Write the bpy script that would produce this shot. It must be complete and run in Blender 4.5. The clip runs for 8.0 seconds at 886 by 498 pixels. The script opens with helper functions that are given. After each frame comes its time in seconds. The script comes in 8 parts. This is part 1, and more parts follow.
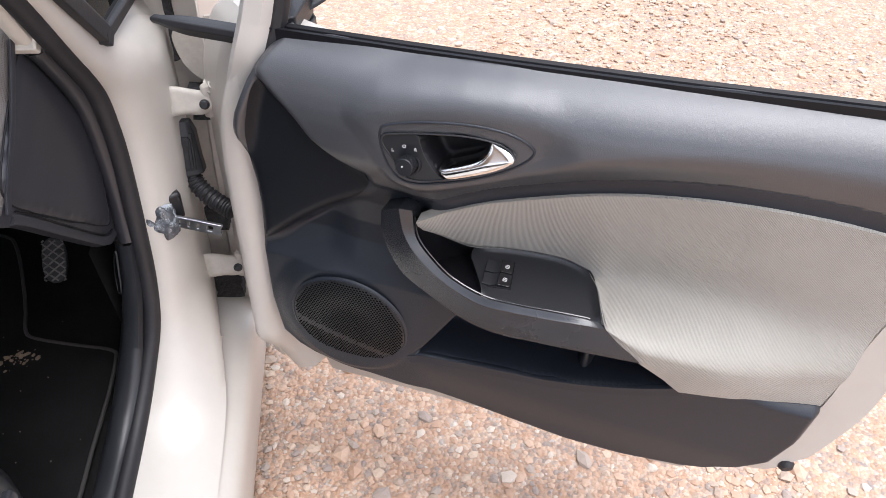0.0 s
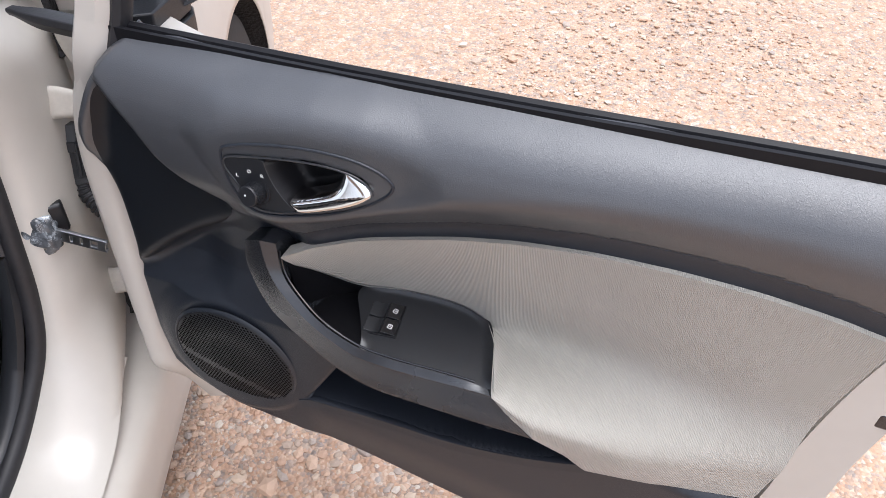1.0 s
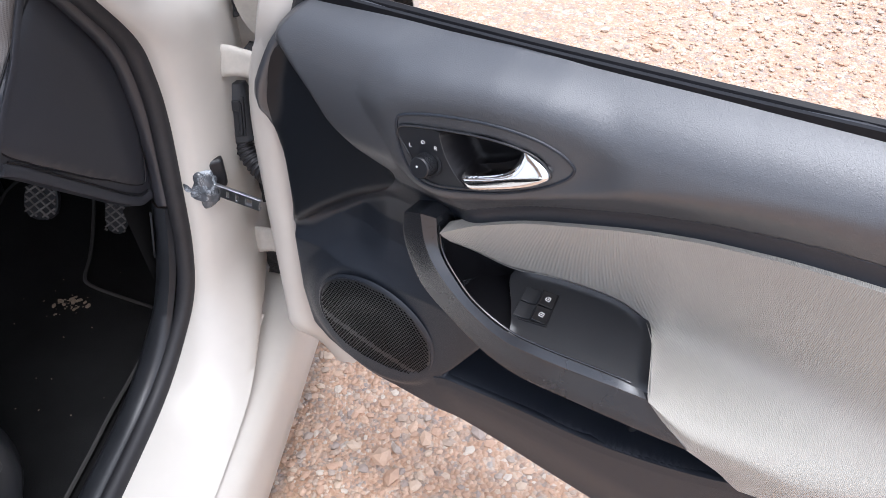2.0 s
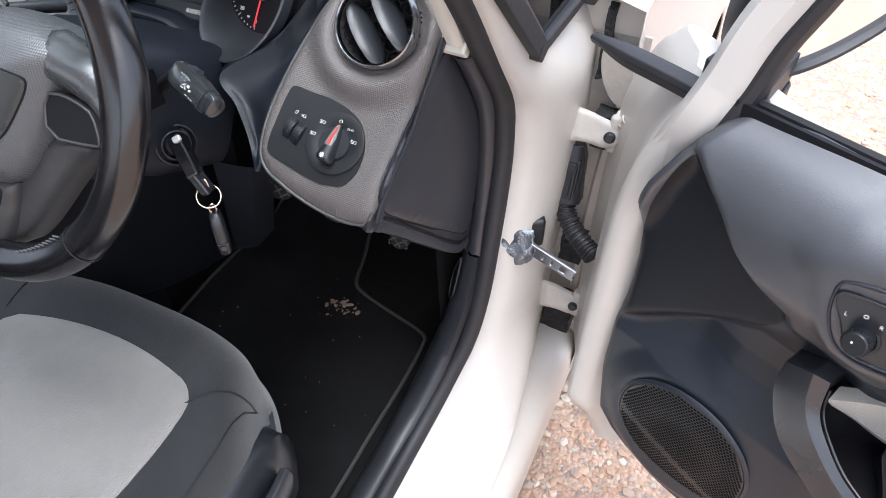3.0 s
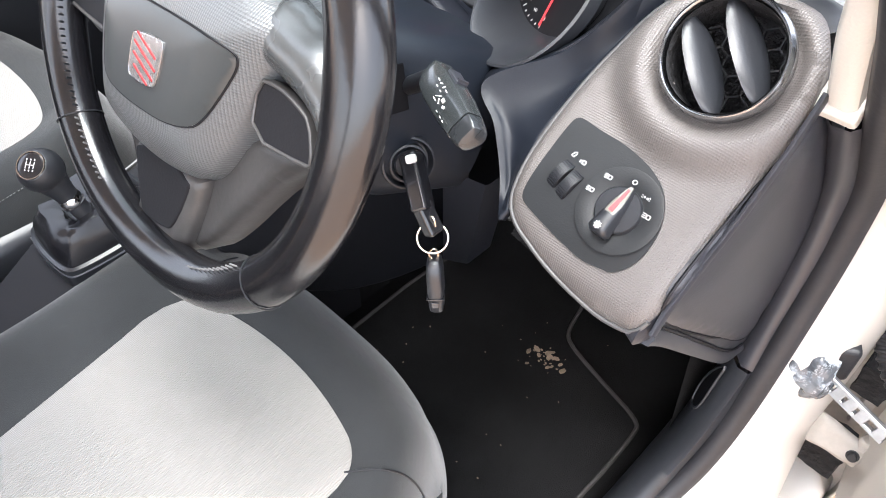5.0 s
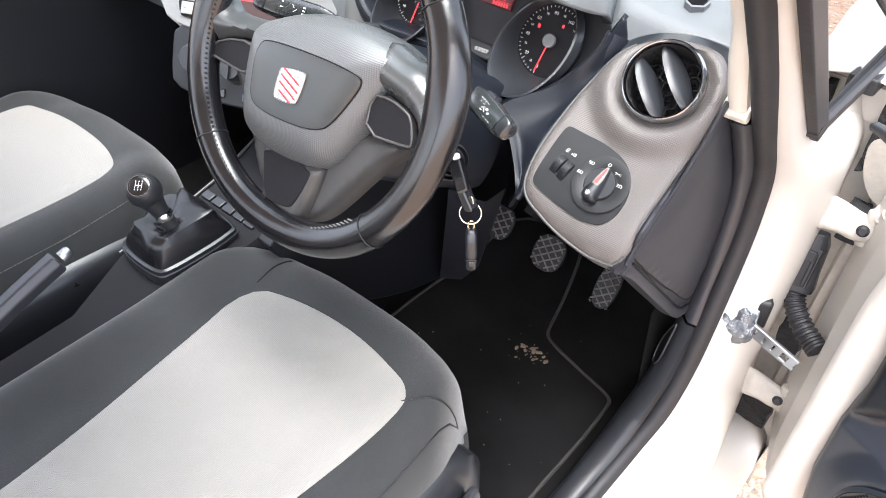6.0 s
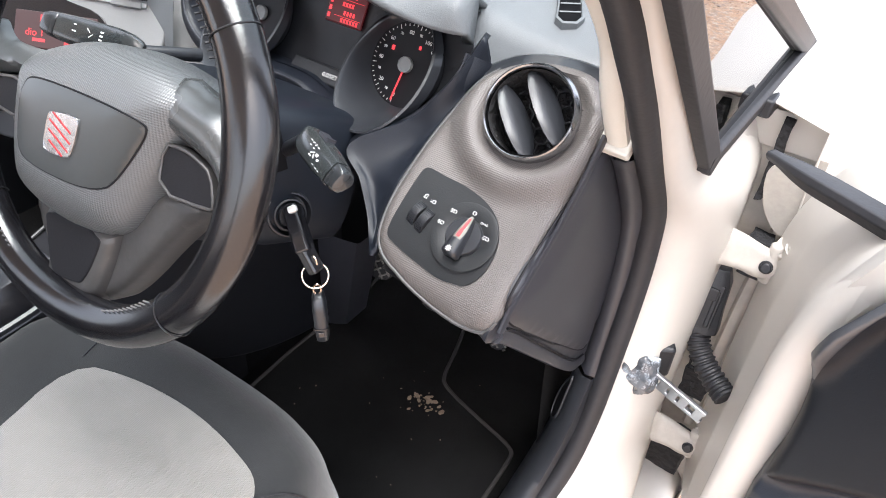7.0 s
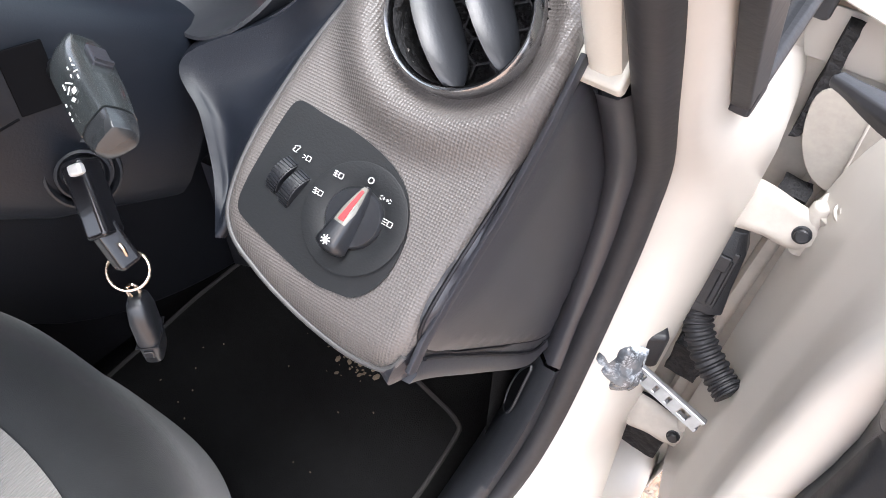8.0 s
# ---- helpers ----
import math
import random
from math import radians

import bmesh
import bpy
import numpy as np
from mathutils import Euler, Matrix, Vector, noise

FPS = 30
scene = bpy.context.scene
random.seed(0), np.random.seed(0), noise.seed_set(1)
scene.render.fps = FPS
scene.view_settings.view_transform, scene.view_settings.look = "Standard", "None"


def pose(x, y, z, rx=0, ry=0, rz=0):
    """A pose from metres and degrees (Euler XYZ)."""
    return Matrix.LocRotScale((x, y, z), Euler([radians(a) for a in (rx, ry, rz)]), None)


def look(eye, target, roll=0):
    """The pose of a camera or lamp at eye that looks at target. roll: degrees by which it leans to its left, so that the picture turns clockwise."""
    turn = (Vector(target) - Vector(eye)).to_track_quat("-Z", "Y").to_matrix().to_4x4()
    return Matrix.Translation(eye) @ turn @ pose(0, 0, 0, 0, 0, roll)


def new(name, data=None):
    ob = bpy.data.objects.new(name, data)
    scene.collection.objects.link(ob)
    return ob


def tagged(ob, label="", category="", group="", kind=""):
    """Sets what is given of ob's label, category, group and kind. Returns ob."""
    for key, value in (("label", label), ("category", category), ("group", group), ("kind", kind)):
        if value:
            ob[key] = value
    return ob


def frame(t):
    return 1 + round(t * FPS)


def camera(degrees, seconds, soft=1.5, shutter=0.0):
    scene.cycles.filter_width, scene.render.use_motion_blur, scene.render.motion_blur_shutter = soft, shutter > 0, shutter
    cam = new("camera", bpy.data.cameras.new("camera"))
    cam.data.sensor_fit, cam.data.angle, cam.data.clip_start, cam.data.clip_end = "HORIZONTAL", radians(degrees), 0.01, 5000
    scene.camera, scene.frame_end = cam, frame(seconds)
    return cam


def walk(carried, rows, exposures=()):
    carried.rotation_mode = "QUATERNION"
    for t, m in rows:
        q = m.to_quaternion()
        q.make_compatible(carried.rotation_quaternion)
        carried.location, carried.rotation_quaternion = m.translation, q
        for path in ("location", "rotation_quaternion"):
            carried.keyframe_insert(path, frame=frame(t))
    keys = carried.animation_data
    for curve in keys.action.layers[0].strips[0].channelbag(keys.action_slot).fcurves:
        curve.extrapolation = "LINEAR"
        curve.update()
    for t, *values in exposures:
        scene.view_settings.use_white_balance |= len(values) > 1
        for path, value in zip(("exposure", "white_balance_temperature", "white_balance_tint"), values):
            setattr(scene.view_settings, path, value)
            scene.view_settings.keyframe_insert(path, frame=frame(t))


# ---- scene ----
cam = camera(61.63, 8.0, soft=0.6, shutter=0.03)
ROWS = [
    (0.0, 0.2336, -1.0179, 1.4902, 48.33, -1.94, -6.47),
    (0.5, 0.3590, -0.9370, 1.4672, 47.85, -2.48, -5.46),
    (1.0, 0.4361, -0.8968, 1.4436, 47.95, -1.94, -2.22),
    (1.2, 0.4522, -0.8853, 1.4418, 47.75, -1.43, -0.69),
    (2.3, 0.3388, -0.8730, 1.4192, 45.77, 0.21, 13.12),
    (2.5, 0.3146, -0.8622, 1.4379, 45.46, 0.70, 17.78),
    (3.0, 0.1266, -0.8049, 1.4742, 44.69, -1.05, 24.72),
    (3.5, 0.0105, -0.6800, 1.4016, 43.86, -3.10, 33.28),
    (4.0, -0.0713, -0.5839, 1.3123, 43.28, -2.00, 41.97),
    (4.5, -0.0871, -0.5738, 1.3114, 42.90, -0.46, 45.56),
    (5.0, -0.0383, -0.6568, 1.3772, 43.45, -0.03, 44.76),
    (5.2, 0.0179, -0.7308, 1.4215, 44.41, -0.24, 44.03),
    (6.3, 0.0675, -0.9210, 1.4763, 51.82, -2.16, 39.85),
    (6.5, 0.0604, -0.9058, 1.4853, 52.71, -2.36, 39.51),
    (7.0, 0.0415, -0.7491, 1.4229, 50.66, -3.09, 34.46),
    (7.5, 0.0068, -0.6074, 1.3599, 45.47, -3.39, 31.48),
    (8.0, -0.0403, -0.5231, 1.3086, 42.09, -4.57, 33.13),
]
walk(cam, [(t, pose(*r)) for t, *r in ROWS],
     exposures=[(t, e, k, g) for t, e, k, g in ((0.0, 0.66, 5950, 13), (1.2, 0.49, 5850, 12), (2.5, 0.88, 5650, 12), (3.0, 1.03, 5700, 11), (3.5, 1.38, 5800, 11), (4.5, 2.08, 6000, 11), (5.2, 2.12, 6050, 11), (6.5, 1.84, 6050, 11), (7.5, 1.66, 6050, 12), (8.0, 1.70, 5950, 12))])
# == end of camera ==

# ---------------------------------------------------------------- world, sun, sky
GROUND = 0.095
world = bpy.data.worlds.new("overcast_sky")
scene.world = world
world.use_nodes = True
wn = world.node_tree.nodes
sky = wn.new("ShaderNodeTexSky")
sky.sky_type = "NISHITA"
sky.sun_disc = False
sky.sun_elevation = radians(52)
sky.sun_rotation = radians(150)
sky.dust_density = 4.0
sky.air_density = 1.0
sky.ozone_density = 1.0
wash = wn.new("ShaderNodeMixRGB")
wash.inputs[0].default_value = 0.55
wash.inputs[2].default_value = (9.0, 9.0, 9.2, 1)
world.node_tree.links.new(sky.outputs[0], wash.inputs[1])
world.node_tree.links.new(wash.outputs[0], wn["Background"].inputs[0])
wn["Background"].inputs[1].default_value = 0.135
sun_data = bpy.data.lights.new("sun", "SUN")
sun_data.energy = 2.7
sun_data.angle = radians(40)
sun_data.color = (1.0, 0.95, 0.88)
sun = new("sun", sun_data)
sun.matrix_world = look((0.35, -0.35, 3.2), (0, 0, 0))


# ---------------------------------------------------------------- materials
def material(name, color, rough=0.5, metal=0.0, grain=0.0, scale=200.0, vary=0.12, vscale=6.0, spec=0.5,
             pattern="NOISE", relief=0.3, coat=0.0, tint=None, wear=None, stretch=(1, 1, 1), sheen=0.0, flat=None):
    """A surface: base colour varied at two scales, grain in the normal, uneven gloss."""
    m = bpy.data.materials.new(name)
    m.use_nodes = True
    t = m.node_tree
    n, link = t.nodes, t.links.new
    b = n["Principled BSDF"]
    b.inputs["Metallic"].default_value = metal
    b.inputs["Specular IOR Level"].default_value = spec
    b.inputs["Coat Weight"].default_value = coat
    b.inputs["Coat Roughness"].default_value = 0.06
    b.inputs["Sheen Weight"].default_value = sheen
    co = n.new("ShaderNodeTexCoord")
    mp = n.new("ShaderNodeMapping")
    mp.inputs["Scale"].default_value = stretch
    link(co.outputs["Object"], mp.inputs["Vector"])
    big = n.new("ShaderNodeTexNoise")
    big.inputs["Scale"].default_value = vscale
    big.inputs["Detail"].default_value = 5
    big.inputs["Roughness"].default_value = 0.65
    link(co.outputs["Object"], big.inputs["Vector"])
    ramp = n.new("ShaderNodeMapRange")
    ramp.inputs["From Min"].default_value, ramp.inputs["From Max"].default_value = 0.3, 0.7
    link(big.outputs["Fac"], ramp.inputs["Value"])
    mix = n.new("ShaderNodeMixRGB")
    c = Vector(color)
    mix.inputs[1].default_value = (*(c * (1 - vary)), 1)
    mix.inputs[2].default_value = (*(Vector(tint) if tint else c * (1 + vary)), 1)
    link(ramp.outputs[0], mix.inputs[0])
    last = mix.outputs[0]
    fine = n.new("ShaderNodeTexNoise")
    fine.inputs["Scale"].default_value = scale
    fine.inputs["Detail"].default_value = 3
    link(mp.outputs[0], fine.inputs["Vector"])
    speck = n.new("ShaderNodeMixRGB")
    speck.blend_type = "MULTIPLY"
    speck.inputs[0].default_value = min(1.0, vary * 2)
    fr = n.new("ShaderNodeMapRange")
    fr.inputs["From Min"].default_value, fr.inputs["From Max"].default_value = 0.3, 0.7
    fr.inputs["To Min"].default_value = 0.6
    link(fine.outputs["Fac"], fr.inputs["Value"])
    link(last, speck.inputs[1])
    link(fr.outputs[0], speck.inputs[2])
    last = speck.outputs[0]
    if wear:
        wcol, wscale, wlow = wear
        wt = n.new("ShaderNodeTexNoise")
        wt.inputs["Scale"].default_value = wscale
        wt.inputs["Detail"].default_value = 8
        wt.inputs["Roughness"].default_value = 0.75
        link(co.outputs["Object"], wt.inputs["Vector"])
        wr = n.new("ShaderNodeMapRange")
        wr.inputs["From Min"].default_value, wr.inputs["From Max"].default_value = wlow, wlow + 0.08
        link(wt.outputs["Fac"], wr.inputs["Value"])
        wm = n.new("ShaderNodeMixRGB")
        link(wr.outputs[0], wm.inputs[0])
        link(last, wm.inputs[1])
        wm.inputs[2].default_value = (*wcol, 1)
        last = wm.outputs[0]
    link(last, b.inputs["Base Color"])
    rr = n.new("ShaderNodeMapRange")
    rr.inputs["To Min"].default_value, rr.inputs["To Max"].default_value = max(0.02, rough - 0.08), min(1, rough + 0.08)
    link(big.outputs["Fac"], rr.inputs["Value"])
    link(rr.outputs[0], b.inputs["Roughness"])
    if grain:
        if pattern == "LEATHER":
            g = n.new("ShaderNodeTexVoronoi")
            g.feature = "DISTANCE_TO_EDGE"
            g.inputs["Scale"].default_value = scale
            wob = n.new("ShaderNodeMixRGB")
            wob.inputs[0].default_value = 0.004
            link(mp.outputs[0], wob.inputs[1])
            link(fine.outputs["Color"], wob.inputs[2])
            link(wob.outputs[0], g.inputs["Vector"])
            out = g.outputs["Distance"]
        elif pattern == "WEAVE":
            g = n.new("ShaderNodeTexWave")
            g.inputs["Scale"].default_value = scale
            g.inputs["Distortion"].default_value = 0.6
            g.inputs["Detail"].default_value = 1
            link(mp.outputs[0], g.inputs["Vector"])
            out = g.outputs["Fac"]
        elif pattern == "DIMPLE":
            g = n.new("ShaderNodeTexVoronoi")
            g.inputs["Scale"].default_value = scale
            g.inputs["Randomness"].default_value = 0.0
            g.voronoi_dimensions = "2D"
            mp.inputs["Rotation"].default_value = (radians(flat or 0), 0, 0)
            link(mp.outputs[0], g.inputs["Vector"])
            out = g.outputs["Distance"]
        else:
            out = fine.outputs["Fac"]
        bp = n.new("ShaderNodeBump")
        bp.inputs["Strength"].default_value = relief
        bp.inputs["Distance"].default_value = grain
        link(out, bp.inputs["Height"])
        link(bp.outputs[0], b.inputs["Normal"])
    return m


def stripes(name, light, dark, per_metre, axis, rough=0.85):
    """Ribbed woven cloth: fine ribs across one axis, with relief."""
    m = material(name, light, rough, grain=0.0, vary=0.06, vscale=9, scale=600, sheen=0.3)
    t = m.node_tree
    n, link = t.nodes, t.links.new
    b = n["Principled BSDF"]
    co = n.new("ShaderNodeTexCoord")
    w = n.new("ShaderNodeTexWave")
    w.bands_direction = axis
    w.inputs["Scale"].default_value = per_metre * 2 * math.pi / 20.0
    w.inputs["Distortion"].default_value = 0.15
    link(co.outputs["Object"], w.inputs["Vector"])
    old = b.inputs["Base Color"].links[0].from_socket
    mx = n.new("ShaderNodeMixRGB")
    link(w.outputs["Fac"], mx.inputs[0])
    mx.inputs[1].default_value = (*dark, 1)
    link(old, mx.inputs[2])
    link(mx.outputs[0], b.inputs["Base Color"])
    bp = n.new("ShaderNodeBump")
    bp.inputs["Strength"].default_value = 0.5
    bp.inputs["Distance"].default_value = 0.0008
    link(w.outputs["Fac"], bp.inputs["Height"])
    link(bp.outputs[0], b.inputs["Normal"])
    return m


def glass(name, tint=(1, 1, 1), gloss=1.5):
    m = bpy.data.materials.new(name)
    m.use_nodes = True
    t = m.node_tree
    n, link = t.nodes, t.links.new
    n.remove(n["Principled BSDF"])
    clear, shine, mix = n.new("ShaderNodeBsdfTransparent"), n.new("ShaderNodeBsdfGlossy"), n.new("ShaderNodeMixShader")
    clear.inputs[0].default_value = (*tint, 1)
    shine.inputs["Roughness"].default_value = 0.02
    fres = n.new("ShaderNodeFresnel")
    fres.inputs["IOR"].default_value = gloss
    link(fres.outputs[0], mix.inputs[0])
    link(clear.outputs[0], mix.inputs[1])
    link(shine.outputs[0], mix.inputs[2])
    link(mix.outputs[0], n["Material Output"].inputs[0])
    return m


def glowing(name, color, strength):
    m = bpy.data.materials.new(name)
    m.use_nodes = True
    b = m.node_tree.nodes["Principled BSDF"]
    b.inputs["Base Color"].default_value = (0.02, 0.02, 0.02, 1)
    b.inputs["Emission Color"].default_value = (*color, 1)
    b.inputs["Emission Strength"].default_value = strength
    return m


WHITE = material("white_paint", (0.520, 0.494, 0.454), 0.34, vary=0.03, vscale=3, scale=40, coat=0.15, spec=0.5,
                 wear=((0.5, 0.42, 0.33), 22.0, 0.72))
# body white darkened for the hinges: their weaker light is put into the colour
DIMWHITE = material("dimmed_white_paint", (0.44, 0.412, 0.372), 0.5, spec=0.35, vary=0.08, vscale=30, scale=60, wear=((0.24, 0.20, 0.16), 40.0, 0.70))
CREAM = material("cream_plastic", (0.62, 0.60, 0.54), 0.55, grain=0.0006, scale=500, vary=0.04)
BLACK = material("black_plastic", (0.011, 0.012, 0.015), 0.44, spec=0.5, grain=0.0008, scale=700, vary=0.15)
# base colour raised above the lower trim's to add to the sky sheen
UPPERTRIM = material("sheen_lightened_trim", (0.050, 0.053, 0.060), 0.36, spec=1.0, grain=0.0012, scale=560, vary=0.06, pattern="LEATHER", relief=0.24)
TRIM = material("hard_door_trim", (0.0165, 0.0205, 0.0290), 0.40, spec=0.5, grain=0.0010, scale=600, vary=0.10, pattern="LEATHER", relief=0.2,
                wear=((0.07, 0.07, 0.07), 30.0, 0.79))
# near-black that stands for the shade inside holes and gaps
HOLESHADE = material("hole_shade_black", (0.004, 0.004, 0.005), 0.9, vary=0.1, spec=0.1)
# trim colour darkened to carry the shade of the door's hollow corner
CORNERSHADE = material("shaded_corner_trim", (0.0065, 0.0088, 0.0130), 0.46, spec=0.3, grain=0.0006, scale=600, vary=0.1)
SHROUD = material("blue_black_shroud", (0.0075, 0.0098, 0.0145), 0.42, spec=0.32, grain=0.0004, scale=700, vary=0.08)
SILLPLASTIC = material("scuffed_sill_plastic", (0.018, 0.0195, 0.023), 0.38, spec=0.5, grain=0.0005, scale=500, vary=0.2, vscale=20, wear=((0.060, 0.058, 0.056), 32.0, 0.62))
KEYCAP = material("bright_key_metal", (0.78, 0.77, 0.75), 0.35, metal=0.4, vary=0.03)
PANELBLACK = material("matt_switch_panel", (0.0115, 0.0128, 0.0142), 0.44, spec=0.45, grain=0.0004, scale=700, vary=0.06)
# black of small parts and joints, also the painted shade of recesses
CUPBLACK = material("black_and_recess_shade", (0.006, 0.006, 0.008), 0.5, vary=0.1, spec=0.3)
SATIN = material("satin_black", (0.018, 0.0195, 0.023), 0.31, spec=0.6, grain=0.0004, scale=500, vary=0.1, relief=0.2)
STALKGREY = material("satin_grey_black_stalk", (0.030, 0.034, 0.035), 0.20, spec=0.9, coat=0.3, vary=0.1, grain=0.0003, scale=500)
GRIPSKIN = material("satin_grip", (0.022, 0.024, 0.029), 0.27, spec=0.75, grain=0.0004, scale=600, vary=0.1, relief=0.2)
SPOKESKIN = material("smooth_spoke_leather", (0.058, 0.062, 0.063), 0.28, spec=1.0, grain=0.0004, scale=500, vary=0.1, pattern="LEATHER", relief=0.1)
TIPGLOSS = material("glossy_dark_tip", (0.022, 0.024, 0.026), 0.22, spec=0.6, vary=0.1, coat=0.2)
GLOSS = material("gloss_black", (0.012, 0.012, 0.014), 0.16, vary=0.1, coat=0.5)
RUBBER = material("black_rubber", (0.017, 0.017, 0.020), 0.55, grain=0.001, scale=160, vary=0.25, stretch=(1, 1, 1))
CHROME = material("chrome", (0.86, 0.85, 0.84), 0.08, metal=1.0, vary=0.03)
DULLCHROME = material("dull_chrome", (0.36, 0.36, 0.37), 0.22, metal=1.0, vary=0.05)
BADGE = material("pale_chrome_badge", (0.50, 0.49, 0.49), 0.26, metal=0.8, vary=0.2, vscale=60)
# white darkened to grey-beige for the shade inside the wing, with worn spots
WINGSHADE = material("shaded_wing_white", (0.40, 0.375, 0.335), 0.5, vary=0.12, vscale=14, wear=((0.20, 0.17, 0.13), 30.0, 0.70))
STEEL = material("zinc_steel", (0.40, 0.42, 0.45), 0.30, metal=1.0, grain=0.001, scale=90, vary=0.25)
BRASS = material("nickel_ring", (0.62, 0.52, 0.43), 0.2, metal=1.0, vary=0.05)
GREASE = material("grey_grease", (0.10, 0.11, 0.125), 0.16, grain=0.004, scale=60, vary=0.5, vscale=40, relief=0.6, spec=0.7, wear=((0.36, 0.40, 0.44), 34.0, 0.52))
FASCIA = material("dimpled_silver_fascia", (0.114, 0.104, 0.098), 0.36, grain=0.0012, scale=540, vary=0.06, pattern="DIMPLE", relief=0.5, flat=-41.3)
DASHTOP = material("dash_top_pad", (0.120, 0.129, 0.136), 0.46, spec=0.42, grain=0.001, scale=420, vary=0.06, pattern="LEATHER", relief=0.25)
SIDECAP = material("end_cap_plastic", (0.026, 0.027, 0.033), 0.36, spec=0.6, grain=0.0005, scale=500, vary=0.06)
WHEELSKIN = material("worn_leather", (0.008, 0.008, 0.0095), 0.19, spec=0.75, grain=0.0005, scale=300, vary=0.35, vscale=22, pattern="LEATHER", relief=0.12,
                     wear=((0.06, 0.058, 0.055), 70.0, 0.76))
KNEE = material("soft_dark_blue_trim", (0.0085, 0.0105, 0.0155), 0.40, spec=0.3, grain=0.0007, scale=850, vary=0.06, pattern="LEATHER", relief=0.22)
AIRBAG = material("airbag_cover", (0.095, 0.100, 0.102), 0.33, spec=1.0, grain=0.0010, scale=500, vary=0.06, pattern="DIMPLE", relief=0.55)
AIRSMOOTH = material("smooth_airbag_inset", (0.038, 0.042, 0.043), 0.34, spec=0.7, vary=0.05)
SPOKE = material("grey_bronze_spoke", (0.046, 0.044, 0.043), 0.38, spec=0.6, vary=0.12, vscale=40, grain=0.0006, scale=260, relief=0.3, wear=((0.11, 0.105, 0.10), 60.0, 0.68))
CARPET = material("black_carpet", (0.0125, 0.0125, 0.0128), 0.95, grain=0.004, scale=900, vary=0.4, relief=0.8, spec=0.1,
                  wear=((0.030, 0.026, 0.022), 26.0, 0.68))
MATEDGE = material("mat_binding", (0.034, 0.032, 0.031), 0.8, grain=0.001, scale=900)
SEATDARK = material("dark_seat_cloth", (0.025, 0.0268, 0.0275), 0.8, grain=0.0012, scale=900, vary=0.22, vscale=9, sheen=0.3, spec=0.2, wear=((0.05, 0.05, 0.048), 14.0, 0.66))
SEATLIGHT = stripes("pale_seat_cloth", (0.278, 0.266, 0.244), (0.248, 0.238, 0.218), 420, "X")
CLOTH = stripes("pale_ribbed_door_cloth", (0.385, 0.367, 0.325), (0.350, 0.334, 0.296), 640, "X")
THREAD = material("grey_thread", (0.16, 0.16, 0.16), 0.7)
FOAM = material("black_foam", (0.016, 0.016, 0.018), 0.9, grain=0.01, scale=120, vary=0.4, relief=0.8)
TREAD = material("dusty_rubber_tread", (0.16, 0.15, 0.14), 0.8, vary=0.25, vscale=50)
DUST = material("dry_mud", (0.23, 0.175, 0.125), 0.95, vary=0.3, vscale=80)
MARK = material("white_print", (0.75, 0.75, 0.72), 0.5, vary=0.02)
REDMARK = material("red_print", (0.42, 0.03, 0.035), 0.4)
REDGLOW = glowing("red_backlight", (1.0, 0.05, 0.06), 0.45)
REDDIM = glowing("red_screen", (0.30, 0.01, 0.015), 0.07)
MIRROR = material("mirror_glass", (0.9, 0.9, 0.9), 0.02, metal=1.0, vary=0.0)
PANE = glass("window_glass", (0.93, 0.97, 0.95))
EDGING = material("pale_plastic_bead", (0.075, 0.074, 0.074), 0.34, vary=0.05)
QUARTER = glass("tinted_quarter_glass", (0.15, 0.17, 0.155), 2.6)
CONSOLE = material("light_console_plastic", (0.19, 0.195, 0.197), 0.4, grain=0.0006, scale=500, vary=0.05)
GRIPCLEAR = material("clear_grip_strip", (0.20, 0.195, 0.17), 0.12, vary=0.05, coat=0.5)
GAITER = material("shiny_gaiter_leather", (0.007, 0.007, 0.009), 0.26, grain=0.0004, scale=400, vary=0.2, pattern="LEATHER", relief=0.2)
KNOB = material("matt_knob_leather", (0.018, 0.019, 0.022), 0.42, grain=0.0004, scale=500, vary=0.1)
PRESET = material("pale_button_plastic", (0.25, 0.265, 0.27), 0.35, vary=0.03)
CONSOLEDARK = material("dull_black_plastic", (0.010, 0.010, 0.012), 0.6, spec=0.22, grain=0.0006, scale=500, vary=0.15)
LINING = material("roof_lining", (0.62, 0.61, 0.58), 0.9, grain=0.002, scale=500)
TYRE = material("tyre_rubber", (0.018, 0.018, 0.019), 0.8, grain=0.002, scale=100)


# ---------------------------------------------------------------- mesh helpers
def thing(name, label, category, group="", kind="", m=None):
    ob = tagged(new(name), label, category, group, kind)
    ob.empty_display_size = 0.02
    if m is not None:
        ob.matrix_world = m
    return ob


def part(name, bm, mat, parent=None, label="", smooth=40, bevel=0.0, kind="", segs=2):
    """One mesh object under a thing or a part."""
    bmesh.ops.remove_doubles(bm, verts=bm.verts, dist=1e-5)
    bmesh.ops.recalc_face_normals(bm, faces=bm.faces)
    for f in bm.faces:
        f.smooth = True
    for e in bm.edges:
        if len(e.link_faces) == 2 and e.calc_face_angle(0) > radians(smooth):
            e.smooth = False
    me = bpy.data.meshes.new(name)
    bm.to_mesh(me)
    bm.free()
    for x in mat if isinstance(mat, (list, tuple)) else (mat,):
        me.materials.append(x)
    ob = new(name, me)
    if parent is not None:
        ob.parent = parent
    if bevel:
        mod = ob.modifiers.new("bevel", "BEVEL")
        mod.width, mod.segments, mod.limit_method, mod.angle_limit = bevel, segs, "ANGLE", radians(40)
        mod.harden_normals = True
    return tagged(ob, label, kind=kind)


